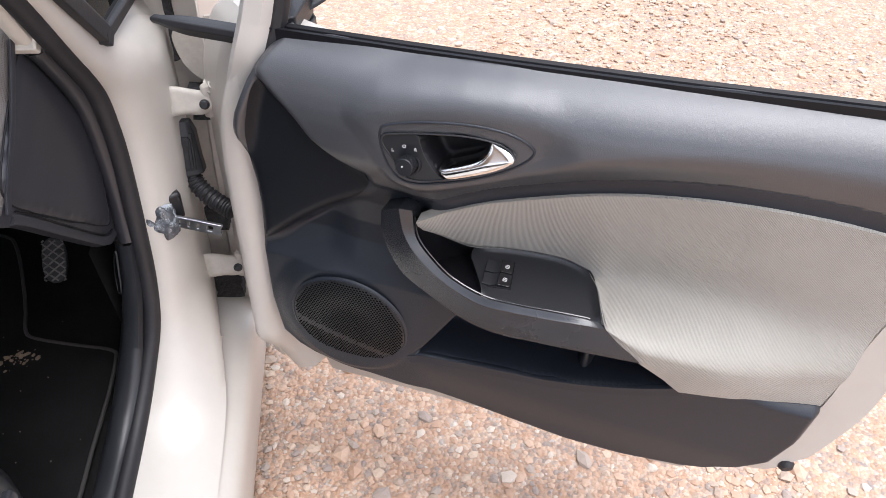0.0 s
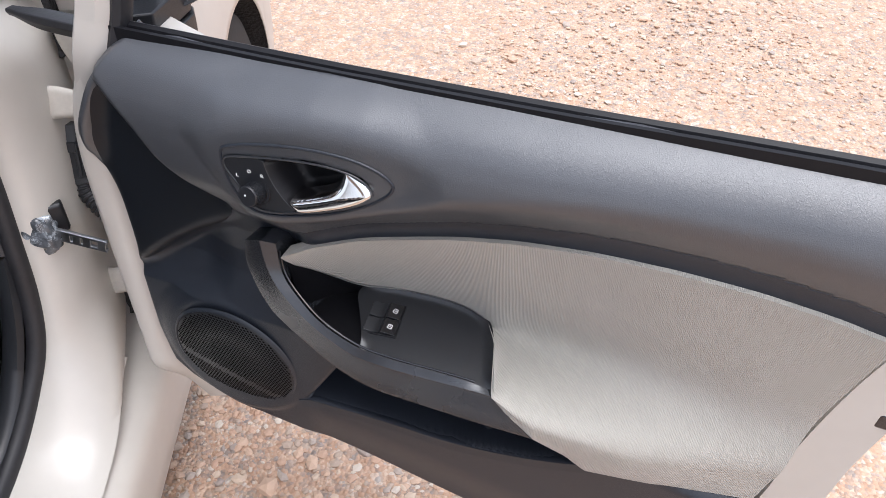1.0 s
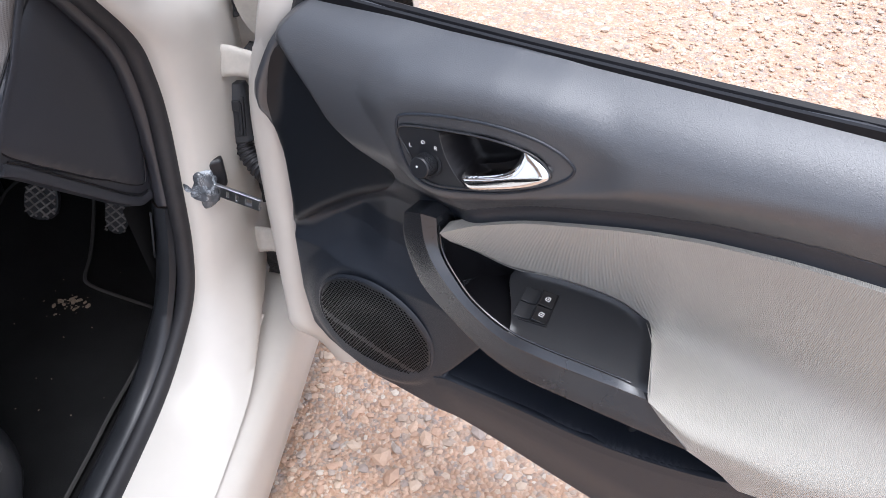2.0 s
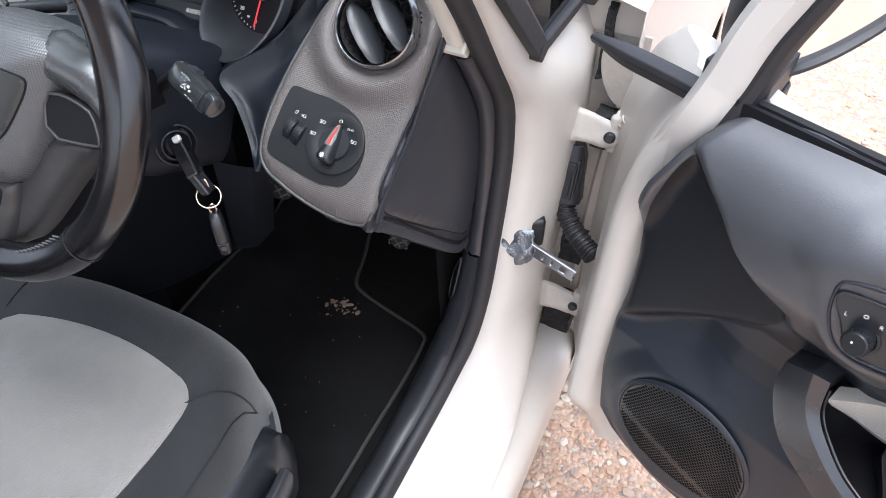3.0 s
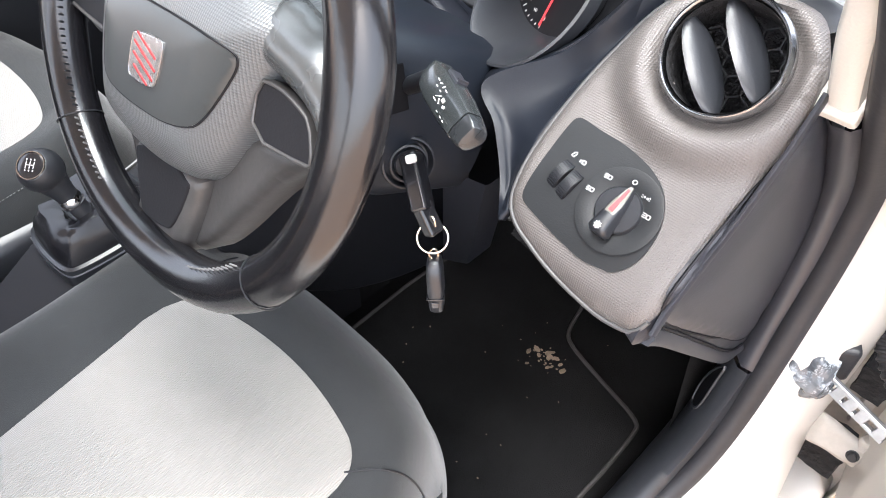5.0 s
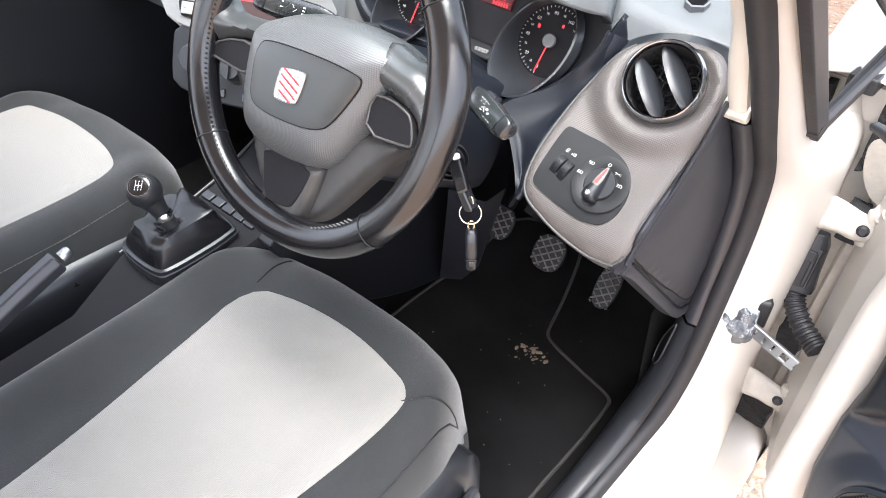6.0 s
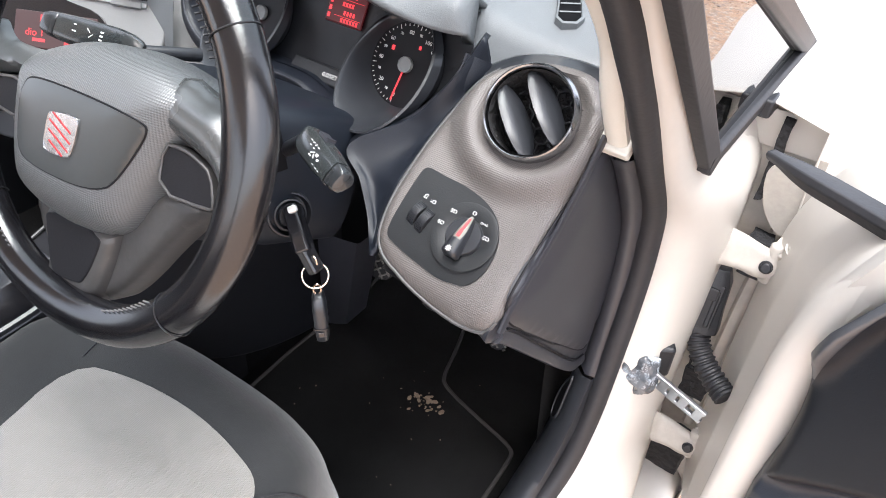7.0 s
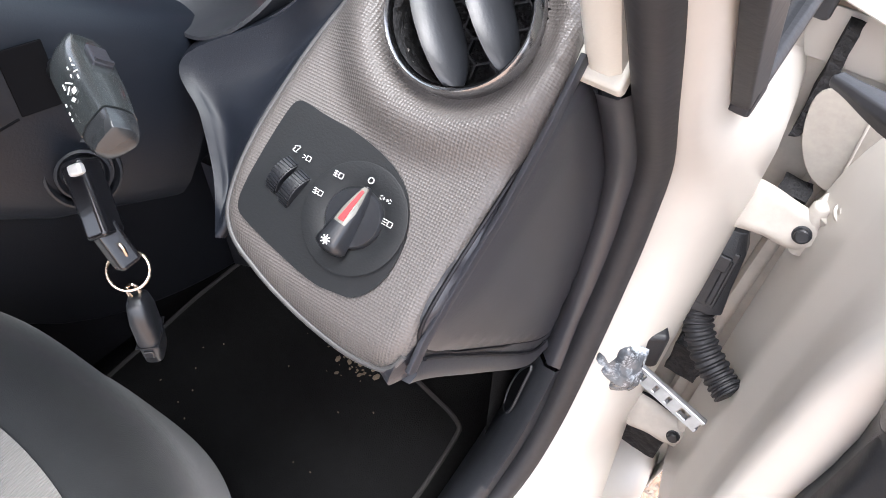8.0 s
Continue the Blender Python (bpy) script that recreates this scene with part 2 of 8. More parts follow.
def axes(origin, normal, up=(0, 0, 1)):
    """A frame at origin: local z along normal, local y as near to up as it can be."""
    z = Vector(normal).normalized()
    x = Vector(up).cross(z).normalized()
    y = z.cross(x)
    m = Matrix((x, y, z)).transposed().to_4x4()
    m.translation = Vector(origin)
    return m


def box(bm, size, m=None):
    r = bmesh.ops.create_cube(bm, size=1)
    bmesh.ops.transform(bm, matrix=(m or Matrix()) @ Matrix.Diagonal((*size, 1)), verts=r["verts"])
    return r["verts"]


def chaikin(pts, n=2, closed=True):
    pts = [Vector(p) for p in pts]
    for _ in range(n):
        out = []
        k = len(pts)
        for i in range(k if closed else k - 1):
            a, b = pts[i], pts[(i + 1) % k]
            out += [a * 0.75 + b * 0.25, a * 0.25 + b * 0.75]
        pts = out if closed else [pts[0]] + out + [pts[-1]]
    return pts


def spline(pts, steps=8):
    """A smooth open path through the points (Catmull-Rom)."""
    p = [Vector(q) for q in pts]
    p = [2 * p[0] - p[1]] + p + [2 * p[-1] - p[-2]]
    out = []
    for i in range(1, len(p) - 2):
        for k in range(steps):
            t = k / steps
            out.append(0.5 * ((2 * p[i]) + (p[i + 1] - p[i - 1]) * t + (2 * p[i - 1] - 5 * p[i] + 4 * p[i + 1] - p[i + 2]) * t * t
                              + (3 * p[i] - p[i - 1] - 3 * p[i + 1] + p[i + 2]) * t ** 3))
    return out + [p[-2]]


def sweep(bm, path, profile, up=(0, 0, 1), closed=False, scale=None, cap=True):
    """Carry a closed profile (x across, y up) along a path."""
    path = [Vector(p) for p in path]
    rings = []
    k = len(path)
    for i, p in enumerate(path):
        a = path[(i - 1) % k] if closed or i else p
        b = path[(i + 1) % k] if closed or i < k - 1 else p
        d = (b - a).normalized()
        x = d.cross(Vector(up)).normalized()
        y = x.cross(d)
        s = scale(i / max(1, k - 1)) if scale else 1.0
        rings.append([bm.verts.new(p + (x * q[0] + y * q[1]) * s) for q in profile])
    n = len(profile)
    for i in range(k if closed else k - 1):
        r, s = rings[i], rings[(i + 1) % k]
        for j in range(n):
            bm.faces.new((r[j], r[(j + 1) % n], s[(j + 1) % n], s[j]))
    if cap and not closed:
        bm.faces.new(rings[0][::-1])
        bm.faces.new(rings[-1])
    return rings


def circle(r, n=12, ry=None):
    return [(r * math.cos(2 * math.pi * i / n), (ry or r) * math.sin(2 * math.pi * i / n)) for i in range(n)]


def lathe(bm, profile, n=32, m=None, close=True):
    """Turn (radius, height) pairs round the local z axis."""
    rings = []
    for r, z in profile:
        if r < 1e-6:
            rings.append([bm.verts.new((0, 0, z))])
        else:
            rings.append([bm.verts.new((r * math.cos(2 * math.pi * i / n), r * math.sin(2 * math.pi * i / n), z)) for i in range(n)])
    for a, b in zip(rings, rings[1:]):
        for i in range(n):
            j = (i + 1) % n
            q = [a[i % len(a)], a[j % len(a)], b[j % len(b)], b[i % len(b)]]
            q = list(dict.fromkeys(q))
            if len(q) > 2:
                bm.faces.new(q)
    vs = [v for r in rings for v in r]
    if m:
        bmesh.ops.transform(bm, matrix=m, verts=vs)
    return vs


def prism(bm, poly, depth, m=None, top=0.0):
    """A flat polygon given depth: from height top down to top - depth."""
    a = [bm.verts.new((p[0], p[1], top)) for p in poly]
    b = [bm.verts.new((p[0], p[1], top - depth)) for p in poly]
    n = len(poly)
    bm.faces.new(a)
    bm.faces.new(b[::-1])
    for i in range(n):
        bm.faces.new((a[i], b[i], b[(i + 1) % n], a[(i + 1) % n]))
    if m:
        bmesh.ops.transform(bm, matrix=m, verts=a + b)
    return a + b


def inside(p, poly):
    x, y = p[0], p[1]
    c = False
    j = len(poly) - 1
    for i in range(len(poly)):
        a, b = poly[i], poly[j]
        if (a[1] > y) != (b[1] > y) and x < (b[0] - a[0]) * (y - a[1]) / (b[1] - a[1]) + a[0]:
            c = not c
        j = i
    return c


def depth_in(p, poly):
    """Signed distance to a polygon's edge: positive inside."""
    best = 9.0
    px, py = p[0], p[1]
    for i in range(len(poly)):
        ax, ay = poly[i][0], poly[i][1]
        bx, by = poly[(i + 1) % len(poly)][0], poly[(i + 1) % len(poly)][1]
        dx, dy = bx - ax, by - ay
        t = max(0, min(1, ((px - ax) * dx + (py - ay) * dy) / (dx * dx + dy * dy + 1e-12)))
        best = min(best, math.hypot(px - ax - t * dx, py - ay - t * dy))
    return best if inside(p, poly) else -best


def smooth01(x):
    x = max(0.0, min(1.0, x))
    return x * x * (3 - 2 * x)


def lerp_table(x, table):
    if x <= table[0][0]:
        return table[0][1]
    for (a, u), (b, v) in zip(table, table[1:]):
        if x <= b:
            return u + (v - u) * (x - a) / (b - a)
    return table[-1][1]


def eased(x, table, reach=0.020):
    """A table read with its corners rounded off."""
    return sum(lerp_table(x + reach * k, table) for k in (-1, -0.6, -0.25, 0, 0.25, 0.6, 1)) / 7


def resample(poly, step):
    out = []
    for i in range(len(poly)):
        a, b = Vector(poly[i][:2]), Vector(poly[(i + 1) % len(poly)][:2])
        k = max(1, int((b - a).length / step))
        out += [a + (b - a) * (j / k) for j in range(k)]
    return out


def patch(bm, poly, step, place, back=None):
    """Fill a polygon with a fine net and lay it on a surface: place(u, v) gives the point.
    back(u, v), where given, makes a skirt from the edge to those points."""
    from mathutils.geometry import delaunay_2d_cdt
    edge = resample(poly, step)
    xs, ys = [p[0] for p in edge], [p[1] for p in edge]
    pts = list(edge)
    v = min(ys) + step / 2
    row = 0
    while v < max(ys):
        u = min(xs) + step * (0.5 if row % 2 else 0.25)
        while u < max(xs):
            if depth_in((u, v), edge) > step * 0.45:
                pts.append(Vector((u, v)))
            u += step
        v += step * 0.87
        row += 1
    n = len(edge)
    vs, es, fs, *_ = delaunay_2d_cdt(pts, [(i, (i + 1) % n) for i in range(n)], [], 1, 1e-6)
    made = [bm.verts.new(place(p[0], p[1])) for p in vs]
    for f in fs:
        try:
            bm.faces.new([made[i] for i in f])
        except ValueError:
            pass
    if back:
        low = [bm.verts.new(back(p[0], p[1])) for p in vs[:n]]
        for i in range(n):
            j = (i + 1) % n
            bm.faces.new((made[i], low[i], low[j], made[j]))
    return made


def grid(bm, nu, nv, place, wrap=False):
    vs = [[bm.verts.new(place(i / nu, j / nv)) for i in range(nu if wrap else nu + 1)] for j in range(nv + 1)]
    for j in range(nv):
        for i in range(nu):
            k = (i + 1) % nu if wrap else i + 1
            bm.faces.new((vs[j][i], vs[j][k], vs[j + 1][k], vs[j + 1][i]))
    return vs


def solid(ob, thick, offset=-1.0):
    mod = ob.modifiers.new("thickness", "SOLIDIFY")
    mod.thickness, mod.offset = thick, offset
    return ob


def lettering(name, text, size, m, mat, parent, label=""):
    """Printed characters as a thin mesh."""
    cu = bpy.data.curves.new(name, "FONT")
    cu.body, cu.size, cu.align_x, cu.align_y, cu.extrude = text, size, "CENTER", "CENTER", 0.0002
    tmp = bpy.data.objects.new(name, cu)
    scene.collection.objects.link(tmp)
    me = bpy.data.meshes.new_from_object(tmp.evaluated_get(bpy.context.evaluated_depsgraph_get()))
    bpy.data.objects.remove(tmp)
    bpy.data.curves.remove(cu)
    me.materials.append(mat)
    ob = new(name, me)
    ob.parent = parent
    ob.matrix_local = m
    return tagged(ob, label)


# ---------------------------------------------------------------- ground
def gravel_material():
    m = material("gravel_ground", (0.534, 0.400, 0.291), 0.9, vary=0.15, vscale=1.5, scale=45, spec=0.2)
    t = m.node_tree
    n, link = t.nodes, t.links.new
    b = n["Principled BSDF"]
    co = n.new("ShaderNodeTexCoord")
    base = b.inputs["Base Color"].links[0].from_socket
    heights = []
    for k, (scale, amount) in enumerate(((42, 0.6), (120, 0.45))):
        v = n.new("ShaderNodeTexVoronoi")
        v.inputs["Scale"].default_value = scale
        link(co.outputs["Object"], v.inputs["Vector"])
        hs = n.new("ShaderNodeValToRGB")
        sep = n.new("ShaderNodeSeparateColor")
        link(v.outputs["Color"], sep.inputs[0])
        link(sep.outputs[0], hs.inputs[0])
        cr = hs.color_ramp
        cr.interpolation = "CONSTANT"
        cr.elements[0].color = (0.466, 0.296, 0.199, 1)
        cr.elements[1].position, cr.elements[1].color = 0.25, (0.555, 0.373, 0.266, 1)
        for pos, col in ((0.45, (0.301, 0.251, 0.220, 1)), (0.6, (0.617, 0.472, 0.366, 1)), (0.74, (0.404, 0.242, 0.160, 1)), (0.86, (0.252, 0.229, 0.227, 1)), (0.95, (0.617, 0.577, 0.519, 1))):
            e = cr.elements.new(pos)
            e.color = col
        mx = n.new("ShaderNodeMixRGB")
        mx.inputs[0].default_value = amount
        link(base, mx.inputs[1])
        link(hs.outputs[0], mx.inputs[2])
        base = mx.outputs[0]
        heights.append(v.outputs["Distance"])
    link(base, b.inputs["Base Color"])
    add = n.new("ShaderNodeMath")
    link(heights[0], add.inputs[0])
    link(heights[1], add.inputs[1])
    bp = n.new("ShaderNodeBump")
    bp.invert = True
    bp.inputs["Strength"].default_value = 0.6
    bp.inputs["Distance"].default_value = 0.010
    link(add.outputs[0], bp.inputs["Height"])
    link(bp.outputs[0], b.inputs["Normal"])
    return m


def build_ground():
    bm = bmesh.new()
    size = [-400, -60, -12, -5] + [-3.5 + 0.35 * i for i in range(31)] + [9, 15, 60, 400]
    vs = []
    for y in size:
        row = []
        for x in size:
            near = max(0.0, 1 - math.hypot(x - 1, y - 1) / 9)
            z = GROUND + near * 0.012 * noise.noise((x * 0.9, y * 0.9, 3.0))
            row.append(bm.verts.new((x, y, z)))
        vs.append(row)
    for j in range(len(size) - 1):
        for i in range(len(size) - 1):
            bm.faces.new((vs[j][i], vs[j][i + 1], vs[j + 1][i + 1], vs[j + 1][i]))
    g = part("ground", bm, gravel_material())
    tagged(g, "tan and pinkish gravel yard with mixed small stones", "ground", kind="structure")


def stone_material():
    m = material("gravel_stones", (0.486, 0.374, 0.279), 0.85, grain=0.002, scale=120, vary=0.15, vscale=60, spec=0.3)
    t = m.node_tree
    n, link = t.nodes, t.links.new
    b = n["Principled BSDF"]
    geo = n.new("ShaderNodeNewGeometry")
    hs = n.new("ShaderNodeValToRGB")
    link(geo.outputs["Random Per Island"], hs.inputs[0])
    cr = hs.color_ramp
    cr.interpolation = "CONSTANT"
    cr.elements[0].color = (0.487, 0.313, 0.220, 1)
    cr.elements[1].position, cr.elements[1].color = 0.2, (0.583, 0.407, 0.299, 1)
    for pos, col in ((0.38, (0.418, 0.330, 0.266, 1)), (0.52, (0.603, 0.479, 0.373, 1)), (0.66, (0.301, 0.262, 0.247, 1)), (0.72, (0.501, 0.321, 0.227, 1)), (0.86, (0.617, 0.558, 0.486, 1)), (0.95, (0.391, 0.340, 0.306, 1))):
        e = cr.elements.new(pos)
        e.color = col
    old = b.inputs["Base Color"].links[0].from_socket
    mx = n.new("ShaderNodeMixRGB")
    mx.inputs[0].default_value = 0.7
    link(old, mx.inputs[1])
    link(hs.outputs[0], mx.inputs[2])
    link(mx.outputs[0], b.inputs["Base Color"])
    return m


def build_stones():
    rnd = random.Random(4)
    seeds = []
    for k in range(8):
        bm = bmesh.new()
        bmesh.ops.create_icosphere(bm, subdivisions=1, radius=1)
        for v in bm.verts:
            v.co *= 0.75 + 0.45 * rnd.random()
            v.co.z *= 0.6
        seeds.append(([v.co.copy() for v in bm.verts], [[v.index for v in f.verts] for f in bm.faces]))
        bm.free()
    verts, faces = [], []

    def scatter(count, x0, x1, y0, y1, small, big):
        for _ in range(count):
            x, y = rnd.uniform(x0, x1), rnd.uniform(y0, y1)
            r = small * (big / small) ** (rnd.random() ** 2.2)
            vs, fs = rnd.choice(seeds)
            a, sx, sy = rnd.random() * 6.3, r * rnd.uniform(0.7, 1.3), r * rnd.uniform(0.7, 1.2)
            ca, sa = math.cos(a), math.sin(a)
            k = len(verts)
            z = GROUND + r * 0.22
            verts.extend((x + ca * v.x * sx - sa * v.y * sy, y + sa * v.x * sx + ca * v.y * sy, z + v.z * r) for v in vs)
            faces.extend([k + i for i in f] for f in fs)

    scatter(16000, -0.05, 1.15, -0.35, 0.95, 0.0018, 0.012)
    scatter(14000, 0.5, 3.6, 0.6, 4.2, 0.003, 0.013)
    scatter(260, -0.05, 1.3, -0.40, 1.0, 0.011, 0.024)
    scatter(300, 0.5, 3.6, 0.6, 4.2, 0.010, 0.022)
    me = bpy.data.meshes.new("gravel")
    me.from_pydata(verts, [], faces)
    me.materials.append(stone_material())
    ob = new("gravel", me)
    tagged(ob, "loose tan, grey and pink gravel stones on the yard", "gravel", kind="stuff")


build_ground()
build_stones()


# ---------------------------------------------------------------- car body
SEAM = [(-0.150, -1.45, 0.425), (-0.150, -0.90, 0.425), (-0.150, -0.55, 0.425), (-0.148, -0.36, 0.430), (-0.143, -0.26, 0.448), (-0.130, -0.185, 0.500),
        (-0.117, -0.140, 0.560), (-0.110, -0.116, 0.640), (-0.107, -0.102, 0.740), (-0.106, -0.088, 0.850), (-0.106, -0.090, 0.920),
        (-0.106, -0.108, 0.985), (-0.106, -0.175, 1.075), (-0.107, -0.265, 1.190), (-0.112, -0.375, 1.310), (-0.135, -0.550, 1.430),
        (-0.190, -0.80, 1.520), (-0.215, -1.10, 1.545), (-0.215, -1.45, 1.540)]

car_body = thing("car", "white hatchback car with its driver's door open", "car")


def build_pillar():
    """White door pillar, windscreen post and sill round the doorway."""
    path = spline(SEAM, 8)
    bm = bmesh.new()
    rows = []
    for p in path:
        high = smooth01((p.z - 0.965) / 0.10)
        flare = 1 + 1.55 * (1 - smooth01((p.z - 0.40) / 0.20))
        drop = 1 - smooth01((p.z - 0.40) / 0.16)
        o = p + Vector((0.014, 0, 0))
        post = [(-0.045, 0.025, 0), (-0.012, 0.006, 0), (0.010, 0.004, 0), (0.024, 0.016, 0), (0.036, 0.040, 0), (0.044, 0.066, 0),
                (0.048, 0.088, 0), (0.046, 0.12, 0), (0.040, 0.20, 0), (0.02, 0.36, 0)]
        top = [(-0.018, 0.010, 0), (-0.012, 0.005, 0), (0.004, 0.003, 0), (0.009, 0.010, 0), (0.012, 0.022, 0.004), (0.013, 0.034, 0.008),
               (0.013, 0.046, 0.012), (0.012, 0.060, 0.014), (0.004, 0.075, 0.016), (-0.01, 0.085, 0.018)]
        row = []
        for a, b in zip(post, top):
            a = Vector((a[0] * (flare if a[0] > 0 else 1), a[1] * (1 - 0.3 * drop), -0.35 * max(0, a[0]) * drop))
            row.append(bm.verts.new(o + a.lerp(Vector(b), high)))
        rows.append(row)
    for a, b in zip(rows, rows[1:]):
        for j in range(len(a) - 1):
            bm.faces.new((a[j], a[j + 1], b[j + 1], b[j]))
    solid(part("door_pillar", bm, WHITE, car_body, "white painted door pillar", smooth=60), 0.003)
    bm = bmesh.new()
    prof = [(-0.19, 0.405), (-0.16, 0.417), (-0.120, 0.418), (-0.06, 0.411), (-0.022, 0.404), (0.000, 0.394), (0.012, 0.378), (0.016, 0.352), (0.017, 0.30), (0.012, 0.24), (-0.02, 0.205), (-0.10, 0.20)]
    ys = [-1.45, -1.1, -0.8, -0.5, -0.3, -0.2, -0.12, -0.06, -0.02, 0.02, 0.06, 0.10]
    rows = [[bm.verts.new((x, y, z)) for x, z in prof] for y in ys]
    for a, b in zip(rows, rows[1:]):
        for j in range(len(prof) - 1):
            bm.faces.new((a[j], a[j + 1], b[j + 1], b[j]))
    solid(part("sill", bm, WHITE, car_body, "white painted door sill", smooth=60), 0.003)
    # raised pressing along the sill
    bm = bmesh.new()
    sweep(bm, spline([(-0.075, -1.4, 0.411), (-0.075, -0.45, 0.411), (-0.066, -0.22, 0.412), (-0.05, -0.12, 0.42), (-0.035, -0.075, 0.46)], 8), [(-0.006, -0.004), (-0.003, 0.0022), (0.003, 0.0022), (0.006, -0.004)])
    part("sill_pressing", bm, WHITE, car_body)


build_pillar()


def build_seal():
    bm = bmesh.new()
    path = spline([Vector(p) + Vector((-0.002, 0, 0.006)) for p in SEAM], 8)
    prof = [(-0.013, -0.006), (-0.014, 0.004), (-0.008, 0.012), (0.0, 0.015), (0.008, 0.012), (0.014, 0.004), (0.013, -0.006), (0.004, -0.004), (-0.004, -0.004)]
    rings = []
    for i, p in enumerate(path):
        a, b = path[max(0, i - 1)], path[min(len(path) - 1, i + 1)]
        d = (b - a).normalized()
        upv = smooth01((p.z - 0.45) / 0.12)
        out = Vector((0, -upv, 1 - upv)).normalized() if p.z < 1.0 else Vector((0.0, -1, 0.15))
        out = (out - d * out.dot(d)).normalized()
        side = d.cross(out).normalized()
        rings.append([bm.verts.new(p + side * q[0] + out * q[1]) for q in prof])
    n = len(prof)
    for r, s in zip(rings, rings[1:]):
        for j in range(n):
            bm.faces.new((r[j], r[(j + 1) % n], s[(j + 1) % n], s[j]))
    part("door_seal", bm, RUBBER, car_body, "black rubber door seal", smooth=60)


build_seal()


def build_shell():
    """Wing, bonnet, roof, far side and tail: the car round the cabin."""
    # wing with a wheel arch
    bm = bmesh.new()
    cy, cz, r = 0.68, GROUND + 0.30, 0.335

    def side_x(y, z):
        return 0.030 + 0.035 * smooth01((y - 0.1) / 0.4) - 0.30 * smooth01((y - 0.95) / 0.75) ** 2 - 0.02 * smooth01((z - 0.75) / 0.25) - 0.02 * smooth01((0.5 - z) / 0.3)

    def top_z(y):
        return 1.045 - 0.16 * smooth01((y - 0.0) / 1.5) - 0.04 * max(0, y - 0.9)

    def wing(u, v):
        y = 0.055 + 1.5 * u
        low = 0.26
        if abs(y - cy) < r:
            low = max(low, cz + math.sqrt(r * r - (y - cy) ** 2))
        z = low + (top_z(y) - low) * v
        return Vector((side_x(y, z), y, z))

    grid(bm, 90, 14, wing)
    grid(bm, 90, 10, lambda u, v: Vector((side_x(0.055 + 1.5 * u, top_z(0.055 + 1.5 * u)) - 0.16 * v, 0.055 + 1.5 * u, top_z(0.055 + 1.5 * u) + 0.028 * math.sin(v * 1.5))))
    solid(part("front_wing", bm, WHITE, car_body, "white painted front wing with wheel arch"), 0.002)
    bm = bmesh.new()
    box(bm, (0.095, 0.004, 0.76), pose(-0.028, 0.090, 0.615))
    part("hinge_panel", bm, DIMWHITE, car_body, "white painted panel behind the hinges")
    bm = bmesh.new()
    box(bm, (0.088, 0.004, 0.046), pose(-0.034, 0.0855, 1.0165))
    part("wing_flange", bm, WHITE, car_body, "white flange closing the wing above the hinges", bevel=0.001)
    bm = bmesh.new()
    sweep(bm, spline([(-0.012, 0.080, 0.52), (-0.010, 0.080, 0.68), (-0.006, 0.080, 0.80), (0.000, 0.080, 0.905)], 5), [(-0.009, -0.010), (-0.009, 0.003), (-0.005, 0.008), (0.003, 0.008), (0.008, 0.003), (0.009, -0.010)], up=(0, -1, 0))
    part("panel_fold", bm, DIMWHITE, car_body, "raised fold of the panel behind the hinges", smooth=50)
    # arch lip and liner
    bm = bmesh.new()
    grid(bm, 40, 4, lambda u, v: Vector((0.062 - 0.242 * v, cy + (r + 0.002) * math.cos(math.pi * u), cz + (r + 0.002) * math.sin(math.pi * u))))
    part("arch_liner", bm, FOAM, car_body, "black wheel arch liner")
    # bonnet
    bm = bmesh.new()

    def bonnet(u, v):
        y = 0.24 + 1.3 * v
        x = -0.13 - 1.24 * u
        crown = 0.05 * (1 - (2 * u - 1) ** 2)
        return Vector((x, y - 0.06 * (1 - (2 * u - 1) ** 2) * (1 - v) + 0.12 * (1 - (2 * u - 1) ** 2) * v, 1.05 - 0.2 * v ** 1.6 + crown))

    grid(bm, 24, 16, bonnet)
    solid(part("bonnet", bm, WHITE, car_body, "white painted bonnet"), 0.002)
    # roof
    bm = bmesh.new()
    grid(bm, 16, 16, lambda u, v: Vector((-0.19 - 1.12 * u, -0.62 - 1.3 * v, 1.515 + 0.05 * (1 - (2 * u - 1) ** 2) + 0.03 * math.sin(v * 2.6))))
    solid(part("roof", bm, [WHITE, LINING], car_body, "white roof with a pale lining"), 0.03)
    # windscreen
    bm = bmesh.new()
    grid(bm, 12, 12, lambda u, v: Vector((-0.17 - 1.16 * u, 0.26 - 0.86 * v + 0.10 * (1 - (2 * u - 1) ** 2), 1.045 + 0.475 * v ** 0.9 + 0.03 * (1 - (2 * u - 1) ** 2))))
    w = solid(part("windscreen", bm, PANE, car_body, "clear windscreen glass"), 0.005)
    w.visible_shadow = False
    # far side: lower panel, window, posts
    bm = bmesh.new()
    box(bm, (0.05, 2.4, 0.72), pose(-1.44, -0.7, 0.70))
    part("far_side_panel", bm, BLACK, car_body, "dark inner trim of the far side", bevel=0.01)
    bm = bmesh.new()
    sweep(bm, spline([(-1.42, 0.26, 1.05), (-1.39, -0.2, 1.33), (-1.34, -0.62, 1.52), (-1.33, -1.2, 1.55), (-1.33, -1.9, 1.52)], 6), circle(0.03, 10))
    part("far_roof_rail", bm, CREAM, car_body)
    bm = bmesh.new()
    box(bm, (1.3, 0.05, 0.65), pose(-0.76, -1.95, 0.70))
    part("tail_panel", bm, WHITE, car_body, bevel=0.01)
    bm = bmesh.new()
    box(bm, (0.012, 3.2, 0.72), pose(-1.475, -0.35, 0.68))
    part("far_side_skin", bm, WHITE, car_body, "white painted far side", bevel=0.004)
    bm = bmesh.new()
